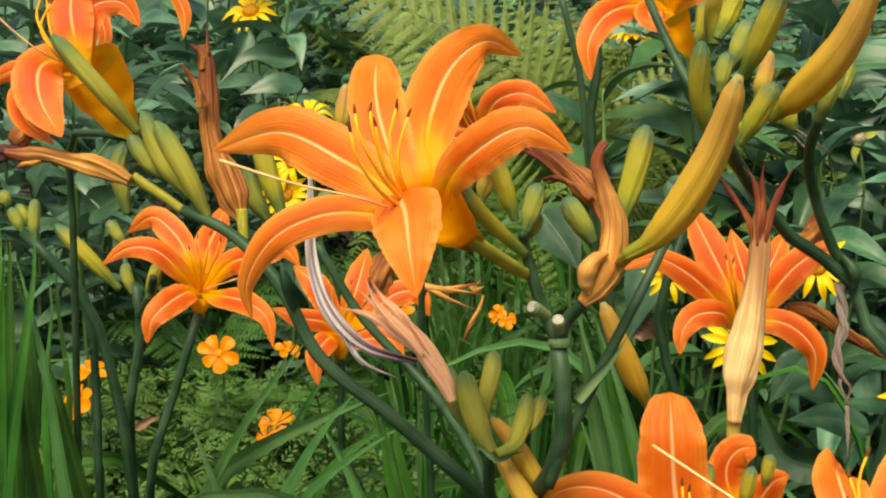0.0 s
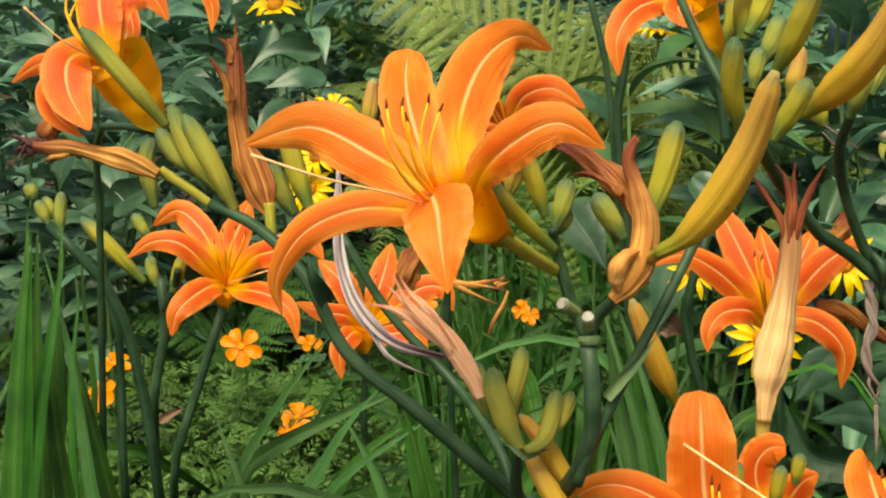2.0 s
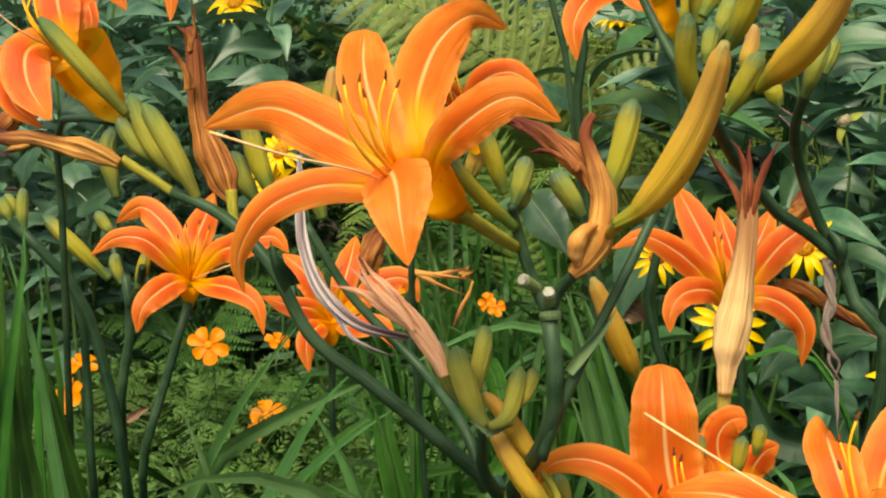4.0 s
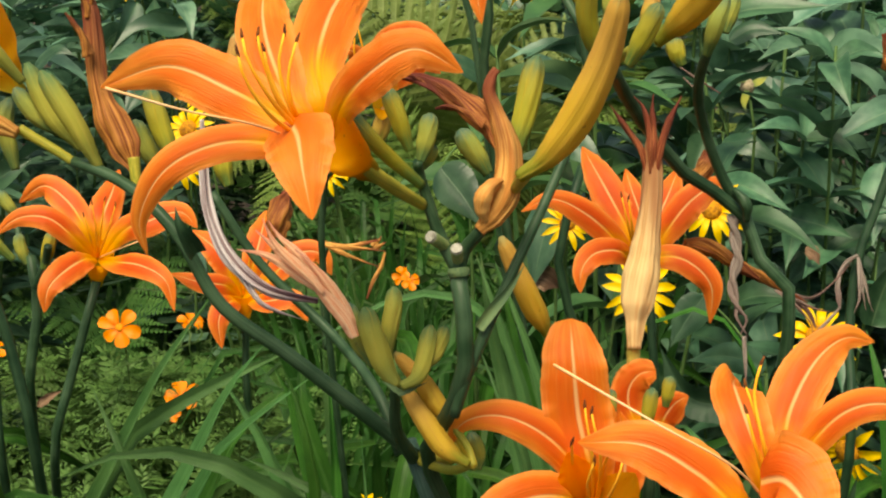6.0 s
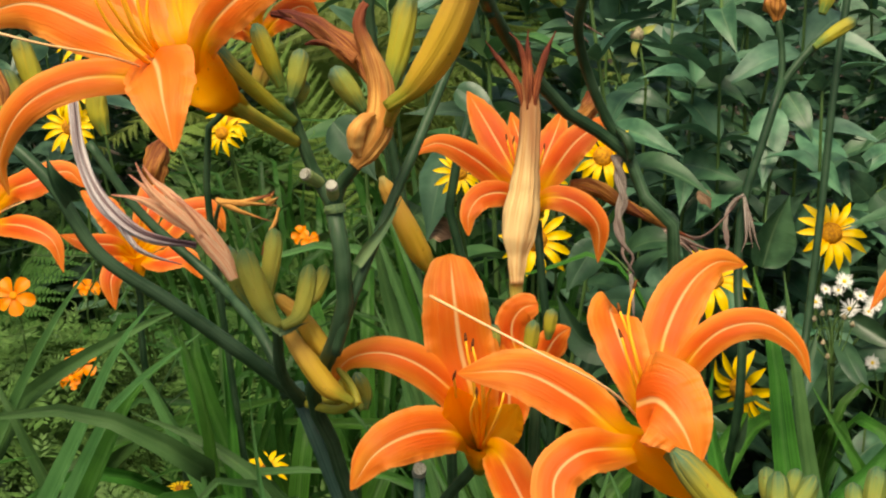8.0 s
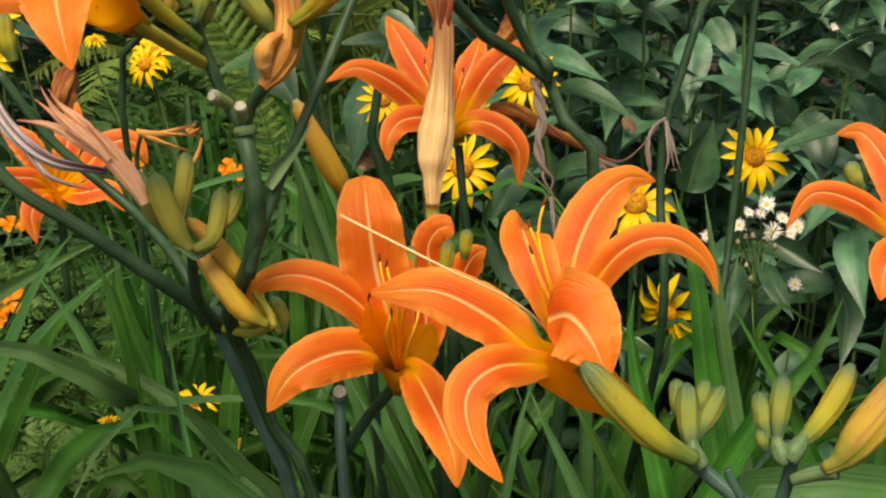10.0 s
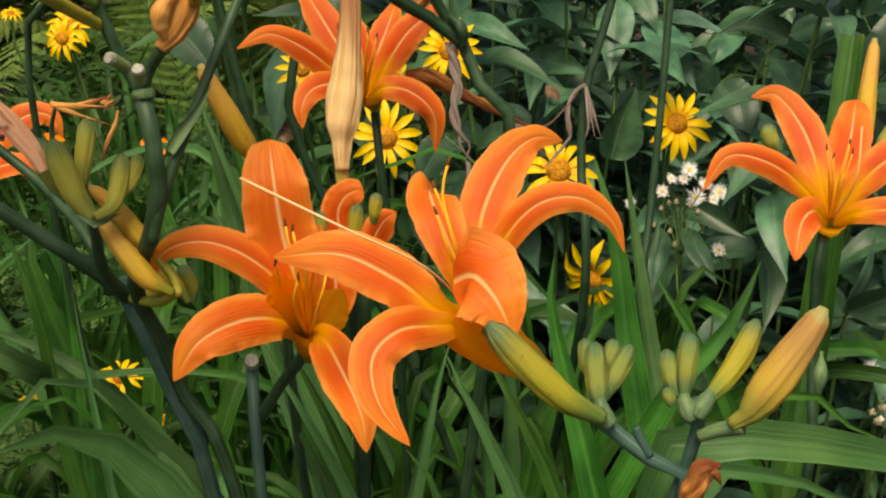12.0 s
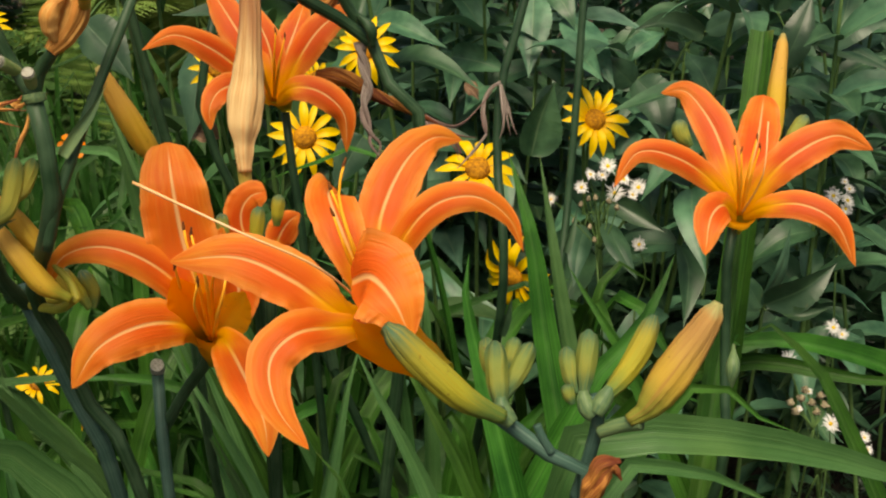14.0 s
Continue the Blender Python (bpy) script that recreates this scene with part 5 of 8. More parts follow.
flower(pair, (0.2122, 0.3238, 1.0241), [
    ([(0.2331, 0.4765, 0.9028), (0.2196, 0.4660, 0.9111), (0.2041, 0.4670, 0.9241), (0.1850, 0.4713, 0.9331), (0.1615, 0.4750, 0.9317)], 0.02367, True),
    ([(0.2343, 0.4771, 0.9048), (0.2290, 0.4741, 0.9205), (0.2232, 0.4820, 0.9354), (0.2204, 0.4975, 0.9439), (0.2244, 0.5168, 0.9391)], 0.0205, 2),
    ([(0.2354, 0.4773, 0.9057), (0.2352, 0.4765, 0.9234), (0.2383, 0.4864, 0.9391), (0.2488, 0.4989, 0.9537), (0.2608, 0.5063, 0.9604), (0.2726, 0.5087, 0.9582)], 0.02217, True),
    ([(0.2364, 0.4772, 0.9057), (0.2426, 0.4740, 0.9307), (0.2548, 0.4724, 0.9469), (0.2699, 0.4710, 0.9501), (0.2816, 0.4676, 0.9425), (0.2864, 0.4636, 0.9306)], 0.01338, False),
    ([(0.2224, 0.4572, 0.9268), (0.2290, 0.4470, 0.9332), (0.2355, 0.4366, 0.9280), (0.2402, 0.4306, 0.9160)], 0.0350, True, 0.42),
    ([(0.2349, 0.4748, 0.9000), (0.2184, 0.4550, 0.9109), (0.2027, 0.4434, 0.9157), (0.1930, 0.4368, 0.9093), (0.1940, 0.4259, 0.8980), (0.2032, 0.4175, 0.8857)], 0.0190, True),
], [(0.2548, 0.4430, 0.8954), (0.2464, 0.4525, 0.8968), (0.2378, 0.4625, 0.8995), (0.2303, 0.4703, 0.9034), (0.2248, 0.4703, 0.9107)], [0.00737, 0.0150, 0.0212, 0.0240, 0.0225],
    [[(0.2341, 0.4763, 0.9028), (0.2261, 0.4641, 0.9341), (0.2209, 0.4669, 0.9505), (0.2185, 0.4702, 0.9568)], [(0.2341, 0.4763, 0.9028), (0.2249, 0.4624, 0.9371), (0.2210, 0.4667, 0.9548), (0.2233, 0.4700, 0.9655)], [(0.2341, 0.4763, 0.9028), (0.2231, 0.4647, 0.9341), (0.2188, 0.4665, 0.9487)]],
    [(0.2341, 0.4763, 0.9028), (0.2120, 0.4414, 0.9396), (0.1869, 0.4417, 0.9545), (0.1684, 0.4545, 0.9604), (0.1521, 0.4683, 0.9646)], 0.004, "", PETAL_MID)
stalk(pair, [(0.2335, 0.4489, 0.9111), (0.2428, 0.4330, 0.9043), (0.2540, 0.4296, 0.8939), (0.2711, 0.4297, 0.8841)], 0.00393, 0.00785, BUD_YOUNG, "pedicel")
bud(pair, [(0.2716, 0.4276, 0.8846), (0.2572, 0.4259, 0.8946), (0.2430, 0.4284, 0.9089), (0.2316, 0.4320, 0.9220)], 0.01191, BUD_YOUNG)
stalk(pair, [(0.30, 0.55, 0.0), (0.31, 0.53, 0.5), (0.3036, 0.4314, 0.8323), (0.2975, 0.4360, 0.8523), (0.2822, 0.4365, 0.8718), (0.2695, 0.4359, 0.8822)], 0.00697, 0.00642, STEM_BLUE)
stalk(pair, [(0.3010, 0.4319, 0.8447), (0.3046, 0.4294, 0.8653), (0.3062, 0.4280, 0.8801), (0.3044, 0.4290, 0.8889)], 0.00615, 0.00522, STEM_BLUE)
stalk(pair, [(0.3057, 0.4243, 0.8766), (0.3125, 0.4206, 0.8811), (0.3185, 0.4172, 0.8838)], 0.00510, 0.00700, BRACT, "pedicel")
stalk(pair, [(0.2914, 0.4345, 0.8637), (0.2883, 0.4354, 0.8694), (0.2864, 0.4368, 0.8742)], 0.00401, 0.00361, STEM_BLUE, "cut_stump")
for pts, w, m in (
    ([(0.3142, 0.4179, 0.8843), (0.3200, 0.4171, 0.8888), (0.3270, 0.4183, 0.8977), (0.3352, 0.4202, 0.9091), (0.3415, 0.4214, 0.9188), (0.3447, 0.4219, 0.9251)], 0.0142, BUD_RIPE),
    ([(0.3055, 0.4258, 0.8877), (0.3117, 0.4282, 0.8921), (0.3180, 0.4312, 0.8979), (0.3237, 0.4349, 0.9049), (0.3287, 0.4393, 0.9131)], 0.0090, BUD_YOUNG),
    ([(0.3026, 0.4337, 0.8870), (0.3047, 0.4399, 0.8943), (0.3074, 0.4475, 0.9051)], 0.0086, BUD_SMALL),
    ([(0.3005, 0.4361, 0.8858), (0.2996, 0.4419, 0.8909), (0.2995, 0.4486, 0.8983)], 0.0076, BUD_SMALL),
    ([(0.2734, 0.4364, 0.8813), (0.2734, 0.4445, 0.8886), (0.2743, 0.4544, 0.9001)], 0.0092, BUD_SMALL),
    ([(0.2761, 0.4438, 0.8827), (0.2824, 0.4498, 0.8894), (0.2885, 0.4560, 0.8971)], 0.0080, BUD_SMALL),
    ([(0.2751, 0.4539, 0.8831), (0.2734, 0.4600, 0.8888), (0.2738, 0.4660, 0.8955)], 0.0068, BUD_SMALL),
    ([(0.2795, 0.4547, 0.8864), (0.2821, 0.4590, 0.8909), (0.2843, 0.4635, 0.8958)], 0.0068, BUD_SMALL),
    ([(0.2974, 0.4297, 0.8857), (0.2963, 0.4319, 0.8886), (0.2958, 0.4339, 0.8916)], 0.0052, BUD_SMALL),
    ([(0.3073, 0.4277, 0.8848), (0.3081, 0.4288, 0.8875), (0.3091, 0.4299, 0.8902)], 0.00517, BUD_SMALL),
):
    bud(pair, pts, w, m)
for pts in ([(0.2762, 0.4317, 0.8788), (0.2741, 0.4336, 0.8810), (0.2731, 0.4356, 0.8837), (0.2728, 0.4375, 0.8867)], [(0.3038, 0.4247, 0.8831), (0.3019, 0.4267, 0.8852), (0.3011, 0.4286, 0.8878), (0.3010, 0.4303, 0.8905)], [(0.3040, 0.4241, 0.8843), (0.3058, 0.4251, 0.8867), (0.3079, 0.4261, 0.8896), (0.3101, 0.4273, 0.8927)]):
    part("bract", Shape().tube(pts, [0.0026, 0.0034, 0.0030, 0.0018], 12, 14, 0.0, 3, 0.0, 0.06, 3.0, True, 0.0, 0.05), BRACT, pair)
wilted(pair, [(0.3000, 0.4185, 0.8516), (0.3040, 0.4194, 0.8600), (0.3073, 0.4208, 0.8646), (0.3130, 0.4206, 0.8664)], [0.00522, 0.00883, 0.00883, 0.00241], WILT_ORANGE, 51.0, (([(0.3047, 0.4184, 0.8606), (0.3099, 0.4191, 0.8643), (0.3126, 0.4169, 0.8606)], 0.00481),))

# a small flower peeping out behind the pair
peep = thing("daylily", (0.21, 0.68, 0.0), "orange daylily peeping out behind two larger flowers", "daylily", LILY)
stalk(peep, [(0.21, 0.68, 0.0), (0.20, 0.66, 0.5), (0.1993, 0.5644, 0.8619), (0.2006, 0.5642, 0.8865)], 0.00644, 0.00632)
flower(peep, (0.2066, 0.4697, 0.9753), [
    ([(0.1987, 0.5653, 0.8881), (0.1907, 0.5685, 0.8993), (0.1894, 0.5705, 0.9091), (0.1936, 0.5711, 0.9161), (0.2003, 0.5697, 0.9188)], 0.0170, 2),
    ([(0.2011, 0.5652, 0.8880), (0.2045, 0.5665, 0.8979), (0.2087, 0.5664, 0.9050), (0.2140, 0.5649, 0.9094)], 0.0150, True),
    ([(0.1979, 0.5690, 0.8865), (0.1887, 0.5739, 0.8931), (0.1840, 0.5787, 0.9007), (0.1860, 0.5830, 0.9076)], 0.0110, False),
], [(0.2004, 0.5704, 0.8755), (0.2008, 0.5688, 0.8844), (0.2006, 0.5672, 0.8931)], [0.00632, 0.01119, 0.01606])
bud(peep, [(0.1936, 0.5407, 0.9053), (0.1948, 0.5414, 0.9149), (0.1960, 0.5426, 0.9228)], 0.00691, BUD_YOUNG)
bud(peep, [(0.2035, 0.5567, 0.9079), (0.2045, 0.5580, 0.9162), (0.2055, 0.5589, 0.9209)], 0.00634, BUD_YOUNG)
bud(peep, [(0.1821, 0.5624, 0.8994), (0.1813, 0.5650, 0.9048), (0.1811, 0.5677, 0.9107)], 0.00610, BUD_GREEN)

# the open flower at the right end of the bed
end = thing("daylily", (0.49, 0.86, 0.0), "open orange daylily on a dark green scape", "daylily", LILY)
stalk(end, [(0.49, 0.86, 0.0), (0.475, 0.85, 0.35), (0.4794, 0.7092, 0.6332), (0.4890, 0.7334, 0.7149), (0.4908, 0.7491, 0.7748), (0.4956, 0.7560, 0.8043)], 0.00992, 0.00708, STEM_DARK)
part("bract", Shape().tube([(0.4908, 0.7271, 0.7018), (0.4924, 0.7283, 0.7174), (0.4957, 0.7381, 0.7280)], [0.00205, 0.00478, 0.00102], 10, 8), BRACT, end)
flower(end, (0.4192, 0.5853, 0.9491), [
    ([(0.4984, 0.7576, 0.8091), (0.4822, 0.7592, 0.8304), (0.4576, 0.7606, 0.8481), (0.4327, 0.7619, 0.8529), (0.4163, 0.7562, 0.8335)], 0.01936, False),
    ([(0.4994, 0.7575, 0.8091), (0.4952, 0.7699, 0.8348), (0.4906, 0.7921, 0.8573), (0.4799, 0.8123, 0.8728), (0.4656, 0.8195, 0.8707)], 0.02692, True),
    ([(0.5008, 0.7572, 0.8091), (0.5071, 0.7662, 0.8316), (0.5209, 0.7884, 0.8492), (0.5346, 0.8161, 0.8668)], 0.02940, 2),
    ([(0.5021, 0.7567, 0.8084), (0.5131, 0.7542, 0.8320), (0.5310, 0.7532, 0.8496), (0.5556, 0.7530, 0.8591), (0.5770, 0.7454, 0.8513)], 0.02713, True),
    ([(0.5014, 0.7565, 0.8078), (0.5079, 0.7392, 0.8215), (0.5255, 0.7269, 0.8262), (0.5424, 0.7145, 0.8180), (0.5518, 0.7020, 0.7943)], 0.01980, False),
    ([(0.4982, 0.7569, 0.8075), (0.4814, 0.7398, 0.8243), (0.4673, 0.7251, 0.8228), (0.4587, 0.7082, 0.8065)], 0.02428, True),
], [(0.4977, 0.7578, 0.7968), (0.4988, 0.7582, 0.8031), (0.4977, 0.7545, 0.8142), (0.4979, 0.7541, 0.8256)], [0.00779, 0.01771, 0.02520, 0.02922],
    [[(0.4994, 0.7575, 0.8091), (0.4907, 0.7469, 0.8436), (0.4882, 0.7489, 0.8593)], [(0.4994, 0.7575, 0.8091), (0.4928, 0.7451, 0.8405), (0.4918, 0.7464, 0.8553)], [(0.5008, 0.7572, 0.8091), (0.4988, 0.7440, 0.8405), (0.5030, 0.7452, 0.8572)], [(0.5008, 0.7572, 0.8091), (0.4974, 0.7457, 0.8436), (0.5017, 0.7478, 0.8624)]],
    [(0.5008, 0.7572, 0.8091), (0.4973, 0.7252, 0.8476), (0.5029, 0.7373, 0.8765)], 0.0044)
bud(end, [(0.5749, 0.8777, 0.7983), (0.5827, 0.8996, 0.8375), (0.5929, 0.9213, 0.8771)], 0.01378, BUD_GOLD)
bud(end, [(0.4995, 0.8470, 0.8224), (0.4937, 0.8521, 0.8311), (0.4940, 0.8557, 0.8392)], 0.01229, BUD_GREEN)
bud(end, [(0.5714, 0.8529, 0.8158), (0.5800, 0.8562, 0.8265), (0.5877, 0.8588, 0.8355)], 0.01099, BUD_GREEN)

# bare dark scapes further back
for pts, w in (
    ([(0.46, 1.02, 0.0), (0.46, 1.02, 0.4), (0.4387, 0.9467, 0.6490), (0.4525, 0.9776, 0.7227), (0.4666, 1.0121, 0.8045), (0.4808, 1.0503, 0.8946), (0.4885, 1.0674, 0.9355), (0.4986, 1.0878, 0.9846)], 0.00851),
    ([(0.37, 1.0, 0.0), (0.375, 1.0, 0.4), (0.3883, 0.9233, 0.6749), (0.3931, 0.9689, 0.7773), (0.3990, 0.9892, 0.8245), (0.4136, 1.0043, 0.8639), (0.4313, 1.0225, 0.9112)], 0.00948),
    ([(-0.19, 0.94, 0.0), (-0.20, 0.93, 0.4), (-0.1790, 0.8428, 0.7124), (-0.1896, 0.8478, 0.7990), (-0.2058, 0.8531, 0.8553), (-0.2297, 0.8503, 0.8889), (-0.2493, 0.8535, 0.9065)], 0.01026),
    ([(-0.24, 0.95, 0.0), (-0.24, 0.95, 0.4), (-0.2096, 0.8570, 0.7023), (-0.2127, 0.8692, 0.7753), (-0.2152, 0.8762, 0.8319), (-0.2173, 0.8712, 0.8502)], 0.00864),
    ([(0.33, 0.9, 0.0), (0.30, 0.9, 0.5), (0.1798, 0.9077, 0.8222), (0.1877, 0.9230, 0.8951), (0.1898, 0.9295, 0.9134)], 0.00922),
):
    bare = thing("daylily", pts[0], "bare dark green daylily scape", "daylily", LILY)
    stalk(bare, pts, w * 0.95, w * 0.8, STEM_DARK)
    node = along(pts, 40)[27]
    lift = (along(pts, 40)[30] - node).normalized()
    part("bract", Shape().ribbon([node + Vector((w * 0.1, -w * 0.45, 0)), node + lift * 0.014 + Vector((w * 0.5, -w * 0.5, 0)), node + lift * 0.034 + Vector((w * 0.9, -w * 0.4, 0))], w * 0.85, (0.3, -0.9, 0.3), lance_profile, 10, 5, 0.5, 0.05, 2.0, w * 700, 0.1, 0.0, (0.3, -0.9, 0.3), 0.2), STEM, bare, "small green bract wrapped on the stem")
    if pts[0][0] == 0.37:
        stalk(bare, [(0.4303, 1.0285, 0.9016), (0.4443, 1.0346, 0.9190), (0.4608, 1.0404, 0.9360)], 0.00690, 0.00862)
        stalk(bare, [(0.4325, 1.0292, 0.9036), (0.4340, 1.0379, 0.9280), (0.4316, 1.0466, 0.9523)], 0.00603, 0.00603)
        wilted(bare, [(0.4308, 1.0464, 0.9515), (0.4287, 1.0510, 0.9645), (0.4246, 1.0584, 0.9848)], [0.00683, 0.01622, 0.01280, 0.00854], WILT_ORANGE, 61.0, (), "", 0.12, 1.0, 0.3)
        wilted(bare, [(0.3977, 0.9821, 0.8330), (0.3898, 0.9817, 0.8287), (0.3844, 0.9786, 0.8197), (0.3832, 0.9739, 0.8088), (0.3843, 0.9680, 0.7963)], [0.0024, 0.0022, 0.0024, 0.0030, 0.0032, 0.0014], WILT_STRAW, 63.0, (
            ([(0.3975, 0.9815, 0.8314), (0.4000, 0.9760, 0.8205), (0.4004, 0.9707, 0.8088), (0.4023, 0.9647, 0.7963)], 0.0022), ([(0.3975, 0.9815, 0.8314), (0.3969, 0.9696, 0.8174), (0.3963, 0.9641, 0.8049), (0.3926, 0.9606, 0.7956)], 0.0024),
            ([(0.3979, 0.9810, 0.8306), (0.4018, 0.9736, 0.8158), (0.4045, 0.9674, 0.8033), (0.4073, 0.9634, 0.7956)], 0.0020), ([(0.3843, 0.9683, 0.7971), (0.3746, 0.9652, 0.7862), (0.3602, 0.9619, 0.7729)], 0.0020)), "dry straw-grey flower hanging in strands", 0.35, 3.0)
        wilted(bare, [(0.3251, 0.9294, 0.8299), (0.3329, 0.9272, 0.8249), (0.3414, 0.9242, 0.8187), (0.3491, 0.9212, 0.8124), (0.3547, 0.9169, 0.8015)], [0.0030, 0.0038, 0.0034, 0.0028, 0.0012], WILT_BROWN, 67.0, (
            ([(0.3254, 0.9266, 0.8284), (0.3382, 0.9211, 0.8215), (0.3522, 0.9156, 0.8163), (0.3646, 0.9118, 0.8148)], 0.0026), ([(0.3264, 0.9227, 0.8273), (0.3390, 0.9163, 0.8183), (0.3487, 0.9101, 0.8084), (0.3509, 0.9065, 0.8007)], 0.0022), ([(0.3251, 0.9294, 0.8299), (0.3543, 0.9388, 0.8151), (0.3776, 0.9579, 0.8240), (0.3931, 0.9783, 0.8319)], 0.0020)), "thin reddish brown strands of a withered flower", 0.3, 2.0)
        bud(bare, [(0.4555, 1.0292, 0.9340), (0.4705, 1.0326, 0.9440), (0.4876, 1.0359, 0.9540)], 0.01195, BUD_YOUNG)
        bud(bare, [(0.4685, 1.0576, 0.9544), (0.4730, 1.0619, 0.9667), (0.4775, 1.0677, 0.9831)], 0.01451, BUD_YOUNG)
    if pts[0][0] == -0.19:
        for q, bw in (([(-0.2408, 0.8529, 0.9013), (-0.2422, 0.8567, 0.9138), (-0.2421, 0.8610, 0.9274)], 0.00901), ([(-0.2493, 0.8535, 0.9065), (-0.2534, 0.8553, 0.9137), (-0.2582, 0.8571, 0.9215)], 0.00901), ([(-0.2479, 0.8596, 0.9087), (-0.2512, 0.8615, 0.9159), (-0.2561, 0.8630, 0.9223)], 0.00826), ([(-0.2594, 0.8573, 0.9225), (-0.2623, 0.8585, 0.9272), (-0.2648, 0.8597, 0.9321)], 0.00976)):
            bud(bare, q, bw, BUD_GREEN)


# ---- strap leaves ----
def strap(parent, points, width, face, twist=0.0, pale=False, fold=0.35, profile=strap_profile):
    if len(points) and Vector(points[0]).z > 0.12:
        p, q = Vector(points[0]), Vector(points[1])
        step = (p - q).normalized()
        step.z = min(step.z, -0.6)
        step.normalize()
        flat = Vector((step.x, step.y, 0))
        reach = min(0.22, flat.length * p.z)
        flat = flat.normalized() * reach if flat.length > 1e-4 else flat
        points = [Vector((p.x, p.y, 0)) + flat, Vector((p.x, p.y, p.z * 0.45)) + flat * 0.75, Vector((p.x, p.y, p.z * 0.78)) + flat * 0.36, *points]
    s = Shape().ribbon(points, width * 1.15, face, profile, 34, 7, fold * 0.3, 0.05, 5.0, width * 500 + points[0][0] * 40, 0.0, twist, face, 0.0, 0.0, 0.55)
    return part("leaf", s, STRAP_PALE if pale else STRAP, parent)


STRAPS = "clumps of strap leaves"
hero = thing("daylily_leaf_clump", (0.02, 0.75, 0.0), "arching green strap leaves of daylilies", "leaves", STRAPS)
UP = (0.0, -0.75, 0.65)
rng_hero = random.Random(12)


def arching_leaf(pts, w, facing=None):
    side_turn, twist, pale = rng_hero.uniform(-0.6, 0.6), rng_hero.uniform(-0.35, 0.35), rng_hero.random() < 0.3
    strap(hero, pts, w, facing or (UP[0] + side_turn, UP[1], UP[2]), 0.0 if facing else twist, pale or facing is not None, 0.35, hero_profile)


arching_leaf([(-0.1737, 0.6468, 0.8249), (-0.1726, 0.6779, 0.8896), (-0.1729, 0.7003, 0.9269), (-0.1780, 0.7186, 0.9533)], 0.01075)
arching_leaf([(-0.1802, 0.7183, 0.7867), (-0.1865, 0.7357, 0.8438), (-0.1896, 0.7588, 0.8848), (-0.1986, 0.7764, 0.9105)], 0.01198)
arching_leaf([(-0.1647, 0.6117, 0.8441), (-0.1703, 0.6408, 0.9048), (-0.1734, 0.6655, 0.9508), (-0.1796, 0.6815, 0.9702)], 0.01315)
arching_leaf([(-0.1640, 0.6661, 0.8155), (-0.1741, 0.6797, 0.8623), (-0.1786, 0.6997, 0.8938), (-0.1805, 0.7070, 0.9176)], 0.01352)
arching_leaf([(-0.0302, 0.9000, 0.7028), (-0.0481, 0.9077, 0.7339), (-0.0676, 0.9219, 0.7529)], 0.01639)
arching_leaf([(0.0103, 0.8508, 0.7320), (0.0011, 0.8590, 0.7612), (-0.0019, 0.8771, 0.7864), (-0.0084, 0.8927, 0.8046)], 0.01613)
arching_leaf([(-0.0707, 0.9311, 0.6832), (-0.0551, 0.9408, 0.7078), (-0.0307, 0.9503, 0.7285), (-0.0055, 0.9548, 0.7329)], 0.01536)
arching_leaf([(-0.1343, 0.8895, 0.7092), (-0.0987, 0.8934, 0.7415), (-0.0458, 0.8984, 0.7703), (-0.0068, 0.9079, 0.7854)], 0.01460)
arching_leaf([(0.0189, 0.9032, 0.6014), (0.0213, 0.8212, 0.6807), (0.0237, 0.7324, 0.7495)] + [(0.0178, 0.7151, 0.7664), (-0.0079, 0.7189, 0.7821), (-0.0395, 0.7193, 0.7965), (-0.0727, 0.7122, 0.8007), (-0.0959, 0.7037, 0.7988), (-0.1112, 0.6952, 0.7933)], 0.0155, (0.0, -0.80, 0.60))
arching_leaf([(-0.0002, 0.8676, 0.7223), (-0.0099, 0.8782, 0.7596), (-0.0228, 0.8838, 0.7820)], 0.01571)
arching_leaf([(0.0177, 0.8970, 0.7082), (0.0117, 0.9085, 0.7468), (0.0078, 0.9190, 0.7816)], 0.01378)
arching_leaf([(0.1452, 0.9326, 0.7718), (0.1111, 0.9400, 0.8082), (0.0866, 0.9393, 0.8156), (0.0428, 0.9310, 0.8061), (-0.0002, 0.9180, 0.7815)], 0.00892)
arching_leaf([(0.1416, 0.7950, 0.7923), (0.1279, 0.8113, 0.8455), (0.1216, 0.8238, 0.8855)], 0.01610)
arching_leaf([(0.1549, 0.8212, 0.7723), (0.1405, 0.8403, 0.8343), (0.1306, 0.8602, 0.8655)], 0.01451)
arching_leaf([(-0.1762, 0.6645, 0.8154), (-0.1830, 0.6860, 0.8857), (-0.1913, 0.7150, 0.9472)], 0.01413)
arching_leaf([(-0.1769, 0.6826, 0.8058), (-0.1750, 0.7000, 0.8601), (-0.1922, 0.7284, 0.9230)], 0.01263)
arching_leaf([(-0.1796, 0.6460, 0.8249), (-0.1808, 0.6712, 0.9047), (-0.1808, 0.6856, 0.9503)], 0.01195)
arching_leaf([(-0.1696, 0.7378, 0.7773), (-0.1896, 0.7538, 0.8357), (-0.2187, 0.7729, 0.9070)], 0.01161)
arching_leaf([(-0.2417, 0.8644, 0.7047), (-0.2369, 0.8847, 0.7667), (-0.2506, 0.9050, 0.8362), (-0.2589, 0.9271, 0.8757)], 0.01054)
arching_leaf([(0.0951, 0.7891, 0.6135), (0.0742, 0.8181, 0.6499), (0.0296, 0.8477, 0.6822), (-0.0083, 0.8534, 0.6862), (-0.0434, 0.8518, 0.6744)], 0.01460)
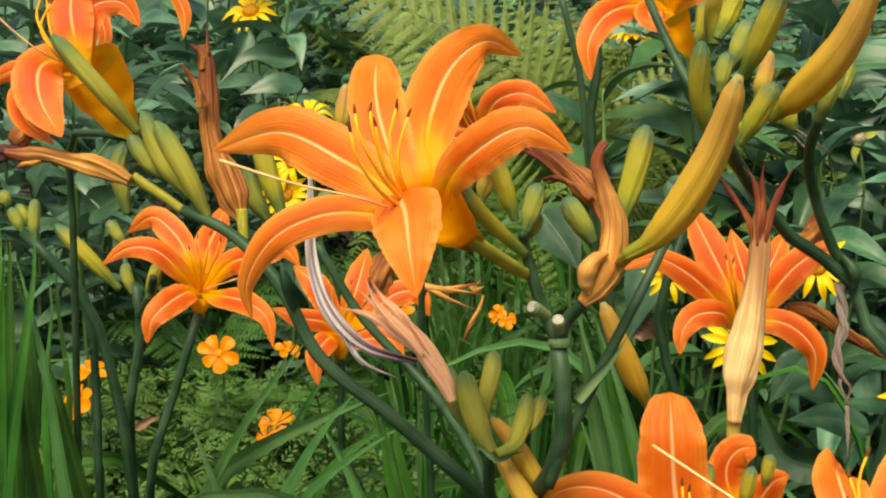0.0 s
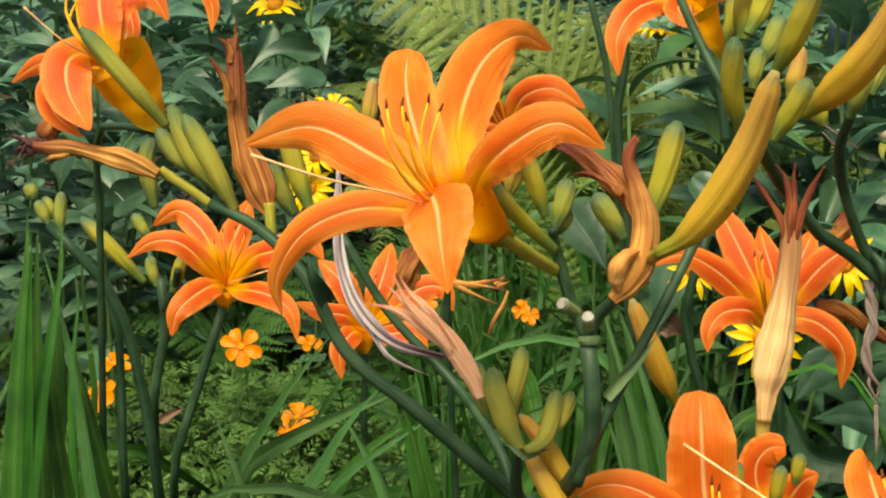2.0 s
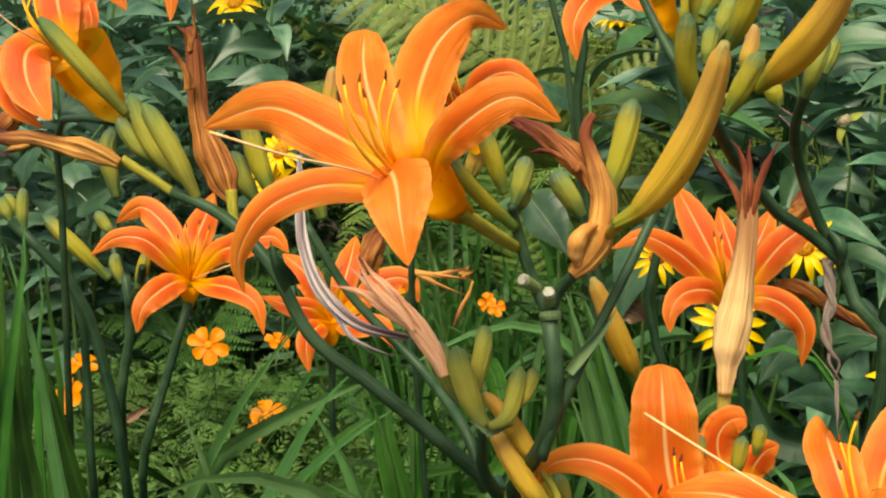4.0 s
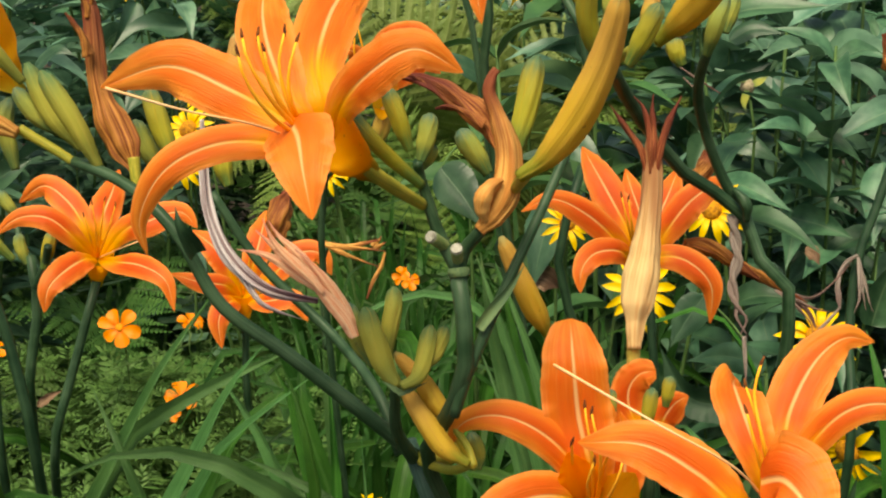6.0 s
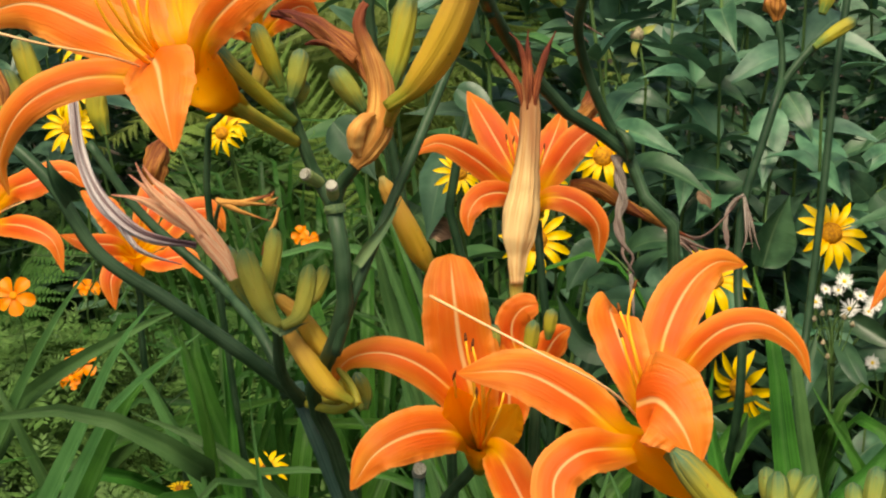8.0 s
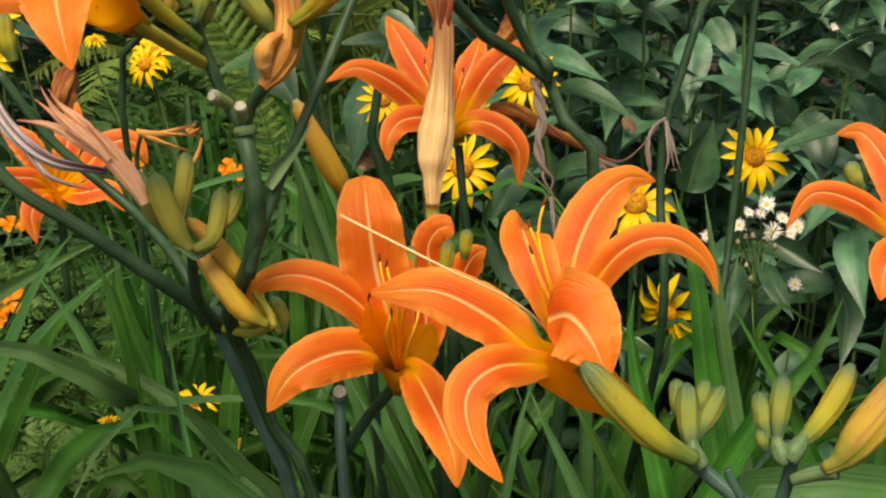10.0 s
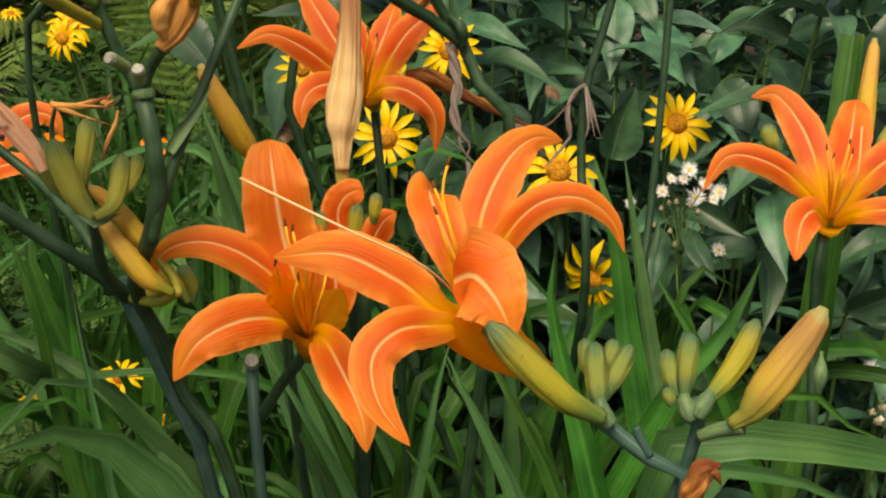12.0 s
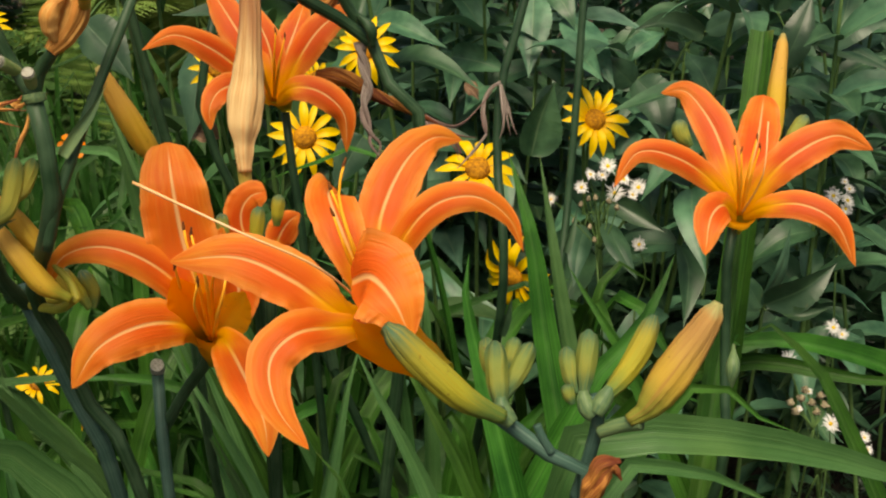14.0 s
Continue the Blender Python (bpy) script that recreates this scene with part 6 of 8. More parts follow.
arching_leaf([(0.1733, 0.8220, 0.6572), (0.1253, 0.8388, 0.6843), (0.0986, 0.8422, 0.6858), (0.0527, 0.8460, 0.6836)], 0.00999)
def pale_leaf(pts, w):
    strap(hero, pts, w, (-0.25, -0.6, 0.75), 0.0, True, 0.35, hero_profile)


pale_leaf([(-0.1365, 0.8786, 0.7092), (-0.1066, 0.8791, 0.7661), (-0.0860, 0.8815, 0.7991), (-0.0614, 0.8847, 0.8330)], 0.01178)
pale_leaf([(-0.0636, 0.8246, 0.7441), (-0.0464, 0.8272, 0.7792), (-0.0309, 0.8263, 0.8038), (-0.0171, 0.8328, 0.8190)], 0.01559)
pale_leaf([(-0.0481, 0.8068, 0.7485), (-0.0219, 0.8079, 0.7755), (-0.0030, 0.8052, 0.7929), (0.0142, 0.8109, 0.8045)], 0.01161)
pale_leaf([(-0.1228, 0.8607, 0.7140), (-0.1317, 0.8661, 0.7347), (-0.1434, 0.8793, 0.7472), (-0.1536, 0.8924, 0.7593)], 0.01123)
pale_leaf([(0.1599, 0.7739, 0.7654), (0.1492, 0.7860, 0.8076), (0.1353, 0.7967, 0.8465), (0.1186, 0.8180, 0.8869)], 0.01161)
pale_leaf([(0.1716, 0.8024, 0.7506), (0.1622, 0.8151, 0.7945), (0.1490, 0.8252, 0.8315), (0.1306, 0.8463, 0.8717)], 0.01063)
pale_leaf([(0.1459, 0.7542, 0.7752), (0.1400, 0.7615, 0.8005), (0.1320, 0.7666, 0.8195), (0.1218, 0.7821, 0.8391)], 0.00999)
pale_leaf([(0.1083, 0.7204, 0.6601), (0.0803, 0.7412, 0.7012), (0.0319, 0.7643, 0.7427), (-0.0279, 0.7804, 0.7655)], 0.01434)
pale_leaf([(0.1990, 0.5899, 0.7249), (0.1772, 0.6132, 0.7687), (0.1636, 0.6258, 0.7918), (0.1514, 0.6458, 0.8071)], 0.00958)
pale_leaf([(0.1913, 0.6078, 0.7127), (0.1714, 0.6302, 0.7551), (0.1616, 0.6419, 0.7777), (0.1552, 0.6615, 0.7941)], 0.00813)
pale_leaf([(0.1845, 0.6256, 0.7005), (0.1743, 0.6408, 0.7306), (0.1670, 0.6518, 0.7524), (0.1632, 0.6711, 0.7692)], 0.00777)
pale_leaf([(-0.1450, 0.6638, 0.8011), (-0.1549, 0.6765, 0.8450), (-0.1665, 0.6899, 0.8917), (-0.1877, 0.7122, 0.9368)], 0.00983)
strap(hero, [(0.1172, 0.5452, 0.7687), (0.1050, 0.5485, 0.7903), (0.0918, 0.5482, 0.8079), (0.0790, 0.5439, 0.8204), (0.0665, 0.5365, 0.8282), (0.0545, 0.5267, 0.8326), (0.0467, 0.5160, 0.8345)], 0.0310, (-0.15, -0.70, 0.70), 0.0, True, 0.25, hero_profile)
strap(hero, [(0.1254, 0.5863, 0.7566), (0.1007, 0.5908, 0.7856), (0.0808, 0.5928, 0.8132), (0.0663, 0.5879, 0.8297), (0.0507, 0.5730, 0.8294), (0.0385, 0.5534, 0.8207), (0.0302, 0.5315, 0.8084)], 0.0078, (0.1, -0.55, 0.8), 0.0, True, 0.35, hero_profile)
strap(hero, [(0.0890, 0.6191, 0.7391), (0.0749, 0.6267, 0.7691), (0.0612, 0.6269, 0.7891), (0.0454, 0.6205, 0.7996), (0.0286, 0.6065, 0.7981), (0.0151, 0.5900, 0.7923)], 0.0068, (0.1, -0.5, 0.85), 0.0, False, 0.35, hero_profile)
strap(hero, [(0.0618, 0.7323, 0.7372), (0.0511, 0.7310, 0.7482), (0.0821, 0.7306, 0.7499), (0.1212, 0.7271, 0.7474), (0.1337, 0.7219, 0.7471)], 0.0088, (0.0, -0.6, 0.8), 0.0, True, 0.2, hero_profile)
strap(hero, [(0.0765, 0.5711, 0.8279), (0.0736, 0.5789, 0.8496), (0.0721, 0.5841, 0.8641), (0.0712, 0.5883, 0.8757)], 0.00717, (0.2, -0.9, 0.4), 0.0, True, 0.35, strap_profile)
strap(hero, [(0.0299, 0.7443, 0.7166), (0.0242, 0.7527, 0.7696), (0.0134, 0.7665, 0.8077), (0.0007, 0.7844, 0.8277)], 0.01281, (-0.4, -0.7, 0.5), 0.0, False, 0.35, hero_profile)
strap(hero, [(0.0297, 0.7966, 0.6846), (0.0280, 0.8152, 0.7365), (0.0246, 0.8301, 0.7780), (0.0203, 0.8517, 0.8087)], 0.00954, (0.3, -0.8, 0.5), 0.0, False, 0.35, hero_profile)
hero = thing("daylily_leaf_clump", (0.34, 0.80, 0.0), "dense upright strap leaves under the flowers", "leaves", STRAPS)
def upright_leaf(pts, w):
    strap(hero, pts, w, (UP[0] + rng_hero.uniform(-0.4, 0.4), UP[1], UP[2]), rng_hero.uniform(-0.3, 0.3), rng_hero.random() < 0.3, 0.35, hero_profile)


upright_leaf([(0.4000, 0.8384, 0.6889), (0.3955, 0.8688, 0.7541), (0.3864, 0.9048, 0.8051)], 0.01905)
upright_leaf([(0.4241, 0.8542, 0.6599), (0.4177, 0.8876, 0.7310), (0.4153, 0.9273, 0.7930)], 0.01311)
upright_leaf([(0.4187, 0.7936, 0.6714), (0.4514, 0.8018, 0.7031), (0.4707, 0.8110, 0.7311), (0.4873, 0.8283, 0.7516)], 0.01767)
upright_leaf([(0.4525, 0.8131, 0.6793), (0.4355, 0.8293, 0.7080), (0.4194, 0.8562, 0.7360)], 0.01256)
upright_leaf([(0.4897, 0.7549, 0.6154), (0.5103, 0.7919, 0.6807), (0.5338, 0.8322, 0.7548), (0.5453, 0.8542, 0.7834)], 0.01413)
upright_leaf([(0.3389, 0.7717, 0.7131), (0.3326, 0.7878, 0.7462), (0.3368, 0.8006, 0.7760)], 0.01814)
upright_leaf([(0.7395, 0.8276, 0.5836), (0.6912, 0.8537, 0.6213), (0.6156, 0.8593, 0.6517), (0.5572, 0.8716, 0.6547), (0.5057, 0.8748, 0.6406)], 0.01792)
upright_leaf([(0.5840, 0.7581, 0.6612), (0.5674, 0.7740, 0.6892), (0.5428, 0.7889, 0.7120), (0.5232, 0.7885, 0.7032)], 0.01306)
upright_leaf([(0.1823, 0.6223, 0.7370), (0.1677, 0.6395, 0.7688), (0.1536, 0.6589, 0.8059)], 0.01393)
upright_leaf([(0.1971, 0.6367, 0.7256), (0.1796, 0.6572, 0.7638), (0.1617, 0.6754, 0.7965)], 0.01195)
upright_leaf([(0.2789, 0.6190, 0.7203), (0.2614, 0.6396, 0.7585), (0.2464, 0.6572, 0.7912)], 0.01374)
upright_leaf([(0.3051, 0.6423, 0.7087), (0.2869, 0.6637, 0.7485), (0.2681, 0.6827, 0.7826)], 0.01309)
upright_leaf([(0.2313, 0.6078, 0.7742), (0.2389, 0.6181, 0.8000), (0.2462, 0.6282, 0.8131)], 0.01239)
upright_leaf([(0.4353, 0.6578, 0.7471), (0.4658, 0.6468, 0.7355), (0.4964, 0.6358, 0.7239)], 0.00960)
upright_leaf([(0.2290, 0.5410, 0.7734), (0.2225, 0.5486, 0.7874), (0.2163, 0.5626, 0.7913)], 0.01024)
upright_leaf([(0.3453, 0.5375, 0.7643), (0.3841, 0.5541, 0.7676), (0.4178, 0.5627, 0.7514), (0.4580, 0.5652, 0.7242)], 0.01093)

strap(hero, [(0.5346, 0.8500, 0.6223), (0.5564, 0.8844, 0.7073), (0.5743, 0.9196, 0.7922), (0.5952, 0.9614, 0.8683)], 0.01673, (-0.45, -0.7, 0.6), 0.0, False, 0.35, cut_profile)
strap(hero, [(0.5479, 0.8563, 0.6173), (0.5673, 0.8916, 0.7031), (0.5861, 0.9235, 0.7810), (0.6040, 0.9432, 0.8317)], 0.01280, (-0.3, -0.8, 0.5), 0.0, False, 0.35, hero_profile)

strap(hero, [(0.3269, 0.5144, 0.7548), (0.3192, 0.5200, 0.7886), (0.3254, 0.5177, 0.8106), (0.3486, 0.5109, 0.8174), (0.3829, 0.5084, 0.8136), (0.4322, 0.5139, 0.7971), (0.4866, 0.5157, 0.7742), (0.5379, 0.5143, 0.7430)], 0.01782, (0.1, -0.75, 0.65), 0.0, True, 0.35, hero_profile)


def leaf_clump(x, y, count, height, seed, spread=0.10, widest=0.30):
    rng = random.Random(seed)
    clump = thing("daylily_leaf_clump", (x, y, 0.0), "green arching daylily strap leaves", "leaves", STRAPS)
    for k in range(count + count // 3):
        a = rng.uniform(0, 6.283)
        d = Vector((math.cos(a), math.sin(a), 0))
        b = Vector((x, y, 0)) + d * rng.uniform(0.01, spread * 0.5)
        h = height * rng.uniform(0.6, 1.0)
        out = rng.uniform(0.04, widest)
        droop = rng.uniform(-0.05, 0.30) * out / 0.3
        pts = [b, b + d * out * 0.15 + Vector((0, 0, h * 0.5)), b + d * out * 0.45 + Vector((0, 0, h * 0.86)), b + d * out * 0.85 + Vector((0, 0, h)), b + d * out * 1.3 + Vector((0, 0, h - droop * 0.35)), b + d * out * 1.65 + Vector((0, 0, h - droop))]
        strap(clump, pts, rng.uniform(0.011, 0.019), (-d.x * 0.6, -d.y * 0.6 - 0.5, 0.6), rng.uniform(-0.5, 0.5), rng.random() < 0.2)


for k, (x, y, count, height) in enumerate((
    (0.02, 0.98, 10, 0.62), (0.16, 0.88, 8, 0.66), (0.29, 0.90, 7, 0.68), (0.38, 0.98, 7, 0.68),
    (-0.13, 1.02, 10, 0.55), (-0.32, 0.84, 14, 0.68), (-0.45, 0.95, 12, 0.72), (0.10, 1.12, 10, 0.66), (0.06, 0.76, 6, 0.55),
    (0.14, 0.74, 5, 0.58), (-0.10, 0.86, 6, 0.5))):
    leaf_clump(x, y, count, height, 100 + k)
for k, (x, y, count, height) in enumerate(((0.20, 0.80, 7, 0.70), (0.27, 0.82, 6, 0.72), (0.33, 0.86, 5, 0.72), (0.40, 0.90, 5, 0.74), (0.12, 0.82, 8, 0.66), (0.44, 1.02, 6, 0.76), (-0.36, 0.78, 10, 0.84), (-0.29, 0.74, 8, 0.80))):
    leaf_clump(x, y, count, height, 200 + k, 0.08, 0.12)


# ---- leafy plants behind ----
def leaf_mesh(name, length, width, profile, material, droop, cup=0.25, wave=0.10, rows=13, cols=5):
    s = Shape().ribbon([(0, 0, 0), (0, length * 0.4, length * 0.06), (0, length * 0.75, -droop * length * 0.3), (0, length, -droop * length)], width, (0, 0, 1), profile, rows, cols, cup * 0.4, wave, 3.0, length * 70, 0.0, 0.0, (0, 0, 1), 0.0, 0.0, 0.30)
    return s.mesh(name, material)


def leafy_plant(name, label, category, group, height, pairs, meshes, seed, opposite=True, lean=0.06, first=0.25, size_low=1.0, size_high=0.8, whorl=2):
    rng = random.Random(seed)
    plant = thing(name, (0, 0, 0), label, category, group)
    bend = Vector((rng.uniform(-lean, lean), rng.uniform(-lean, lean), 0))
    pts = [Vector((0, 0, 0)), bend * 0.3 + Vector((0, 0, height * 0.5)), bend + Vector((0, 0, height))]
    part("stem", Shape().tube(pts, [0.0032, 0.0026, 0.0016], 10, 6), STEM_THIN, plant)
    mid = along(pts, 60)
    for k in range(pairs):
        v = first + (1 - first) * (k + rng.uniform(-0.2, 0.2)) / max(pairs - 1, 1)
        c = mid[min(max(int(v * 59), 0), 59)]
        for w in range(whorl):
            a = k * (1.5708 if opposite else 2.4) + w * 6.283 / whorl + rng.uniform(-0.35, 0.35)
            tilt = rng.uniform(-25, 25) + 30 * (v - 0.4)
            size = (size_low + (size_high - size_low) * v) * rng.uniform(0.75, 1.15)
            m = Matrix.Translation(c) @ Euler((radians(tilt), radians(rng.uniform(-25, 25)), a)).to_matrix().to_4x4() @ Matrix.Scale(size, 4)
            piece("leaf", rng.choice(meshes), plant, m)
    return plant


def scatter(models, spots, seed, low=0.85, high=1.15, tilt=8):
    """The models stand at the first spots, their copies at the others."""
    rng = random.Random(seed)
    for k, (x, y, z) in enumerate(spots):
        m = pose(x, y, z, rng.uniform(-tilt, tilt), rng.uniform(-tilt, tilt), rng.uniform(0, 360)) @ Matrix.Scale(rng.uniform(low, high), 4)
        if k < len(models):
            models[k].matrix_basis = m
        else:
            copy_thing(models[k % len(models)], m)


def spread(x0, x1, y0, y1, step, seed, jitter=0.4, slant=0.0):
    rng = random.Random(seed)
    out = []
    y = y0
    while y <= y1:
        x = x0 + slant * (y - y0)
        while x <= x1 + abs(slant) * (y - y0):
            out.append((x + rng.uniform(-jitter, jitter) * step, y + rng.uniform(-jitter, jitter) * step, 0.0))
            x += step
        y += step * 0.9
    return out


blue_leaves = [leaf_mesh("leaf", 0.105, 0.036, lance_profile, LEAF_BLUE, 0.18), leaf_mesh("leaf", 0.090, 0.036, ovate_profile, LEAF_BLUE, 0.30), leaf_mesh("leaf", 0.115, 0.034, lance_profile, LEAF_BLUE, 0.05)]
dark_leaves = [leaf_mesh("leaf", 0.092, 0.030, lance_profile, LEAF_DARK, 0.22), leaf_mesh("leaf", 0.080, 0.031, ovate_profile, LEAF_DARK, 0.35), leaf_mesh("leaf", 0.104, 0.030, lance_profile, LEAF_DARK, 0.08)]
low_leaves = [leaf_mesh("leaf", 0.085, 0.030, lance_profile, LEAF_BROAD, 0.25), leaf_mesh("leaf", 0.075, 0.034, ovate_profile, LEAF_BROAD, 0.4)]
broad_leaves = [leaf_mesh("leaf", 0.120, 0.054, ovate_profile, LEAF_BROAD, 0.35), leaf_mesh("leaf", 0.105, 0.048, ovate_profile, LEAF_BROAD, 0.5)]

BLUES = "bluish leafy plants at the back"
scatter([leafy_plant("leafy_plant", "bluish green leafy perennial without flowers", "leafy plant", BLUES, h, n, blue_leaves, 10 + k, True, 0.08, 0.3, 1.1, 0.9, 3) for k, (h, n) in enumerate(((0.92, 10), (0.86, 9), (0.98, 11), (0.80, 9)))],
        spread(-1.0, -0.31, 1.62, 2.5, 0.14, 21) + spread(0.30, 0.50, 1.62, 1.90, 0.13, 23), 31)
DARKS = "dark leafy plants at the back"
scatter([leafy_plant("leafy_plant", "dark green leafy perennial with lance-shaped leaves", "leafy plant", DARKS, h, n, dark_leaves, 20 + k, True, 0.08, 0.25, 1.15, 0.9, 3) for k, (h, n) in enumerate(((0.86, 12), (0.80, 11), (0.92, 13), (0.74, 11)))],
        spread(0.40, 1.25, 1.36, 2.3, 0.14, 22, 0.4, 0.15), 32)
scatter([leafy_plant("leafy_plant", "tall dark green perennial with long lance-shaped leaves", "leafy plant", DARKS, h, n, dark_leaves, 26 + k, True, 0.05, 0.45, 1.2, 0.95, 3) for k, (h, n) in enumerate(((0.90, 8), (0.84, 7)))],
        [(0.50, 1.42, 0), (0.62, 1.36, 0), (0.74, 1.38, 0), (0.86, 1.32, 0), (0.95, 1.26, 0), (1.02, 1.38, 0), (0.80, 1.20, 0), (0.44, 1.50, 0)], 35, 0.95, 1.05)
scatter([leafy_plant("leafy_plant", "low broad-leaved green plant", "leafy plant", "broad-leaved plants", h, n, broad_leaves, 40 + k, True, 0.06, 0.35, 1.1, 0.8, 2) for k, (h, n) in enumerate(((0.72, 7), (0.62, 6), (0.80, 8)))],
        spread(0.17, 0.42, 1.24, 1.75, 0.13, 23), 33)
scatter([leafy_plant("leafy_plant", "low plant with dull green leaves near the soil", "leafy plant", "broad-leaved plants", 0.46, 6, low_leaves, 48, True, 0.05, 0.4, 1.0, 0.8, 3)],
        spread(0.62, 1.0, 1.24, 1.38, 0.26, 24), 36, 0.7, 0.95)
scatter([leafy_plant("leafy_plant", "large bluish green leaves behind yellow daisies", "leafy plant", BLUES, 0.93, 7, blue_leaves, 58 + k, True, 0.05, 0.45, 1.35, 1.1, 3) for k in range(2)],
        [(0.37, 1.52, 0), (0.46, 1.46, 0), (0.55, 1.52, 0), (0.42, 1.64, 0), (0.53, 1.66, 0), (0.63, 1.58, 0), (0.33, 1.62, 0)], 37, 0.95, 1.05)


# broad leaves that stand out one by one
def leaf_spray(name, label, base, hub, leaves, material):
    plant = thing(name, base, label, "leafy plant", "single leafy stems")
    part("stem", Shape().tube([base, Vector(base).lerp(Vector(hub), 0.5) + Vector((0, 0.02, 0)), hub], [0.003, 0.0024, 0.0016], 14, 6), STEM_THIN, plant)
    for k, (points, width) in enumerate(leaves):
        face = (0.55 * math.sin(k * 2.1 + width * 90), -0.75, 0.45 + 0.3 * math.sin(k * 3.7 + width * 200))
        part("leaf", Shape().ribbon(points, width * 0.92, face, toothed_profile, 65, 9, 0.30 if k % 2 else -0.28, 0.05, 4.0, k * 1.9, 0.0, 0.35 * math.sin(k * 1.3), face, 0.0, 0.0, 0.28), material, plant)
        p = Vector(points[0])
        part("petiole", Shape().tube([Vector(hub), Vector(hub).lerp(p, 0.5) + Vector((0, 0.01, 0.004)), p], [0.0013, 0.0009], 8, 5), STEM_THIN, plant)


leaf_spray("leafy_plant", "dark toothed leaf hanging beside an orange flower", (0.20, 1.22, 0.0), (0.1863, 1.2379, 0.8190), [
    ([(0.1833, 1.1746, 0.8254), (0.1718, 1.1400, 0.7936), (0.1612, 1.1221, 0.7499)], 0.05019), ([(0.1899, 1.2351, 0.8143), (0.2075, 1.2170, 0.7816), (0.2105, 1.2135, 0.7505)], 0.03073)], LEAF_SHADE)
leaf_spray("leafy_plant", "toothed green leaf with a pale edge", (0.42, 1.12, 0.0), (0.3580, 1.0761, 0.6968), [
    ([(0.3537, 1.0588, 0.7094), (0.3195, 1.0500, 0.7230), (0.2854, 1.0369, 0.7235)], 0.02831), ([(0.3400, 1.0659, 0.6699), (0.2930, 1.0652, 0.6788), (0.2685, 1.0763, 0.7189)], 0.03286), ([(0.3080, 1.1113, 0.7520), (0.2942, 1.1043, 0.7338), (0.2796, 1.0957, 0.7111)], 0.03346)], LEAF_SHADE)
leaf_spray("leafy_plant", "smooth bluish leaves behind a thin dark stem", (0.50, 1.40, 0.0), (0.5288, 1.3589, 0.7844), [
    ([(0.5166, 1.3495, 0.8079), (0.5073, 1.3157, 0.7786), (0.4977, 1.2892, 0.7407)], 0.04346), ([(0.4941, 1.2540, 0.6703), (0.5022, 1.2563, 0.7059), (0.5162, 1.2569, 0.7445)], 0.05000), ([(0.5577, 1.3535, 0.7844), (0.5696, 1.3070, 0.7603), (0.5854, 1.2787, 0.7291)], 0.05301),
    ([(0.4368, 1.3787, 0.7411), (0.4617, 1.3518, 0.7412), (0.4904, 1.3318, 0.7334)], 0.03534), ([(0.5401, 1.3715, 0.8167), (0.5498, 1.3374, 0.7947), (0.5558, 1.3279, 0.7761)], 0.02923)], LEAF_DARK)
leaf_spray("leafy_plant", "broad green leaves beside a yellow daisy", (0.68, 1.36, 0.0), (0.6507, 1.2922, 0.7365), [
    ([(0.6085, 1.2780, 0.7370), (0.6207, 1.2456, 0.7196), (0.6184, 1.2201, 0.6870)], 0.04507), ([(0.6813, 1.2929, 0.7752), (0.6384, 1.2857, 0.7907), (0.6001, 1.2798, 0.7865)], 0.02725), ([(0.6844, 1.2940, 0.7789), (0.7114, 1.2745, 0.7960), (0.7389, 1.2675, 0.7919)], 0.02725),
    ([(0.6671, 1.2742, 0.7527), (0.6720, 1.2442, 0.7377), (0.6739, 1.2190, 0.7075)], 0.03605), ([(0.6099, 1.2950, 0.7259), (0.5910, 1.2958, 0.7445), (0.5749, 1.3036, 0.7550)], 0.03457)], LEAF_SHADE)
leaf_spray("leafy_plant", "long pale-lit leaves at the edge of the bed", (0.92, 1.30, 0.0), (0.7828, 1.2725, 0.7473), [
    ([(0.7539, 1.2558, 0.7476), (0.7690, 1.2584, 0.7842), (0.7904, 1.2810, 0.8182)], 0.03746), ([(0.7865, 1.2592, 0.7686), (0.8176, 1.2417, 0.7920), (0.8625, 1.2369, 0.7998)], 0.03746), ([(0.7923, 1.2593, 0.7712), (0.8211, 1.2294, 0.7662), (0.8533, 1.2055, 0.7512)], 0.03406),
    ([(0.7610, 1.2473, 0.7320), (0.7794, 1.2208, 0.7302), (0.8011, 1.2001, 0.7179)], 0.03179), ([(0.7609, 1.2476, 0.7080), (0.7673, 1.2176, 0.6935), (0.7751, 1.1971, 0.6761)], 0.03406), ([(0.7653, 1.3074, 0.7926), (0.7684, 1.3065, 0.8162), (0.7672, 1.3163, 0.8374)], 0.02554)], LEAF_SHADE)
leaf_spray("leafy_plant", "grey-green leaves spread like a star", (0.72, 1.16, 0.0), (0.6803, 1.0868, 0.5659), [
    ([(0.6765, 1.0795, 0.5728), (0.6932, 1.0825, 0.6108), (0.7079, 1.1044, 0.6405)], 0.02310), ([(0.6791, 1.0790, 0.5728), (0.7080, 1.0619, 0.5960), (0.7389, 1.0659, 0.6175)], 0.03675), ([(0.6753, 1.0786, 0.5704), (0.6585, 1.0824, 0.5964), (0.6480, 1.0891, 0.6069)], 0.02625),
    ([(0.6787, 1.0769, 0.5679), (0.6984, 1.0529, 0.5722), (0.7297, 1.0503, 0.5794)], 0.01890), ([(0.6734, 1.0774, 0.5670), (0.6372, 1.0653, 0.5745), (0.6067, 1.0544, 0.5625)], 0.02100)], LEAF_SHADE)
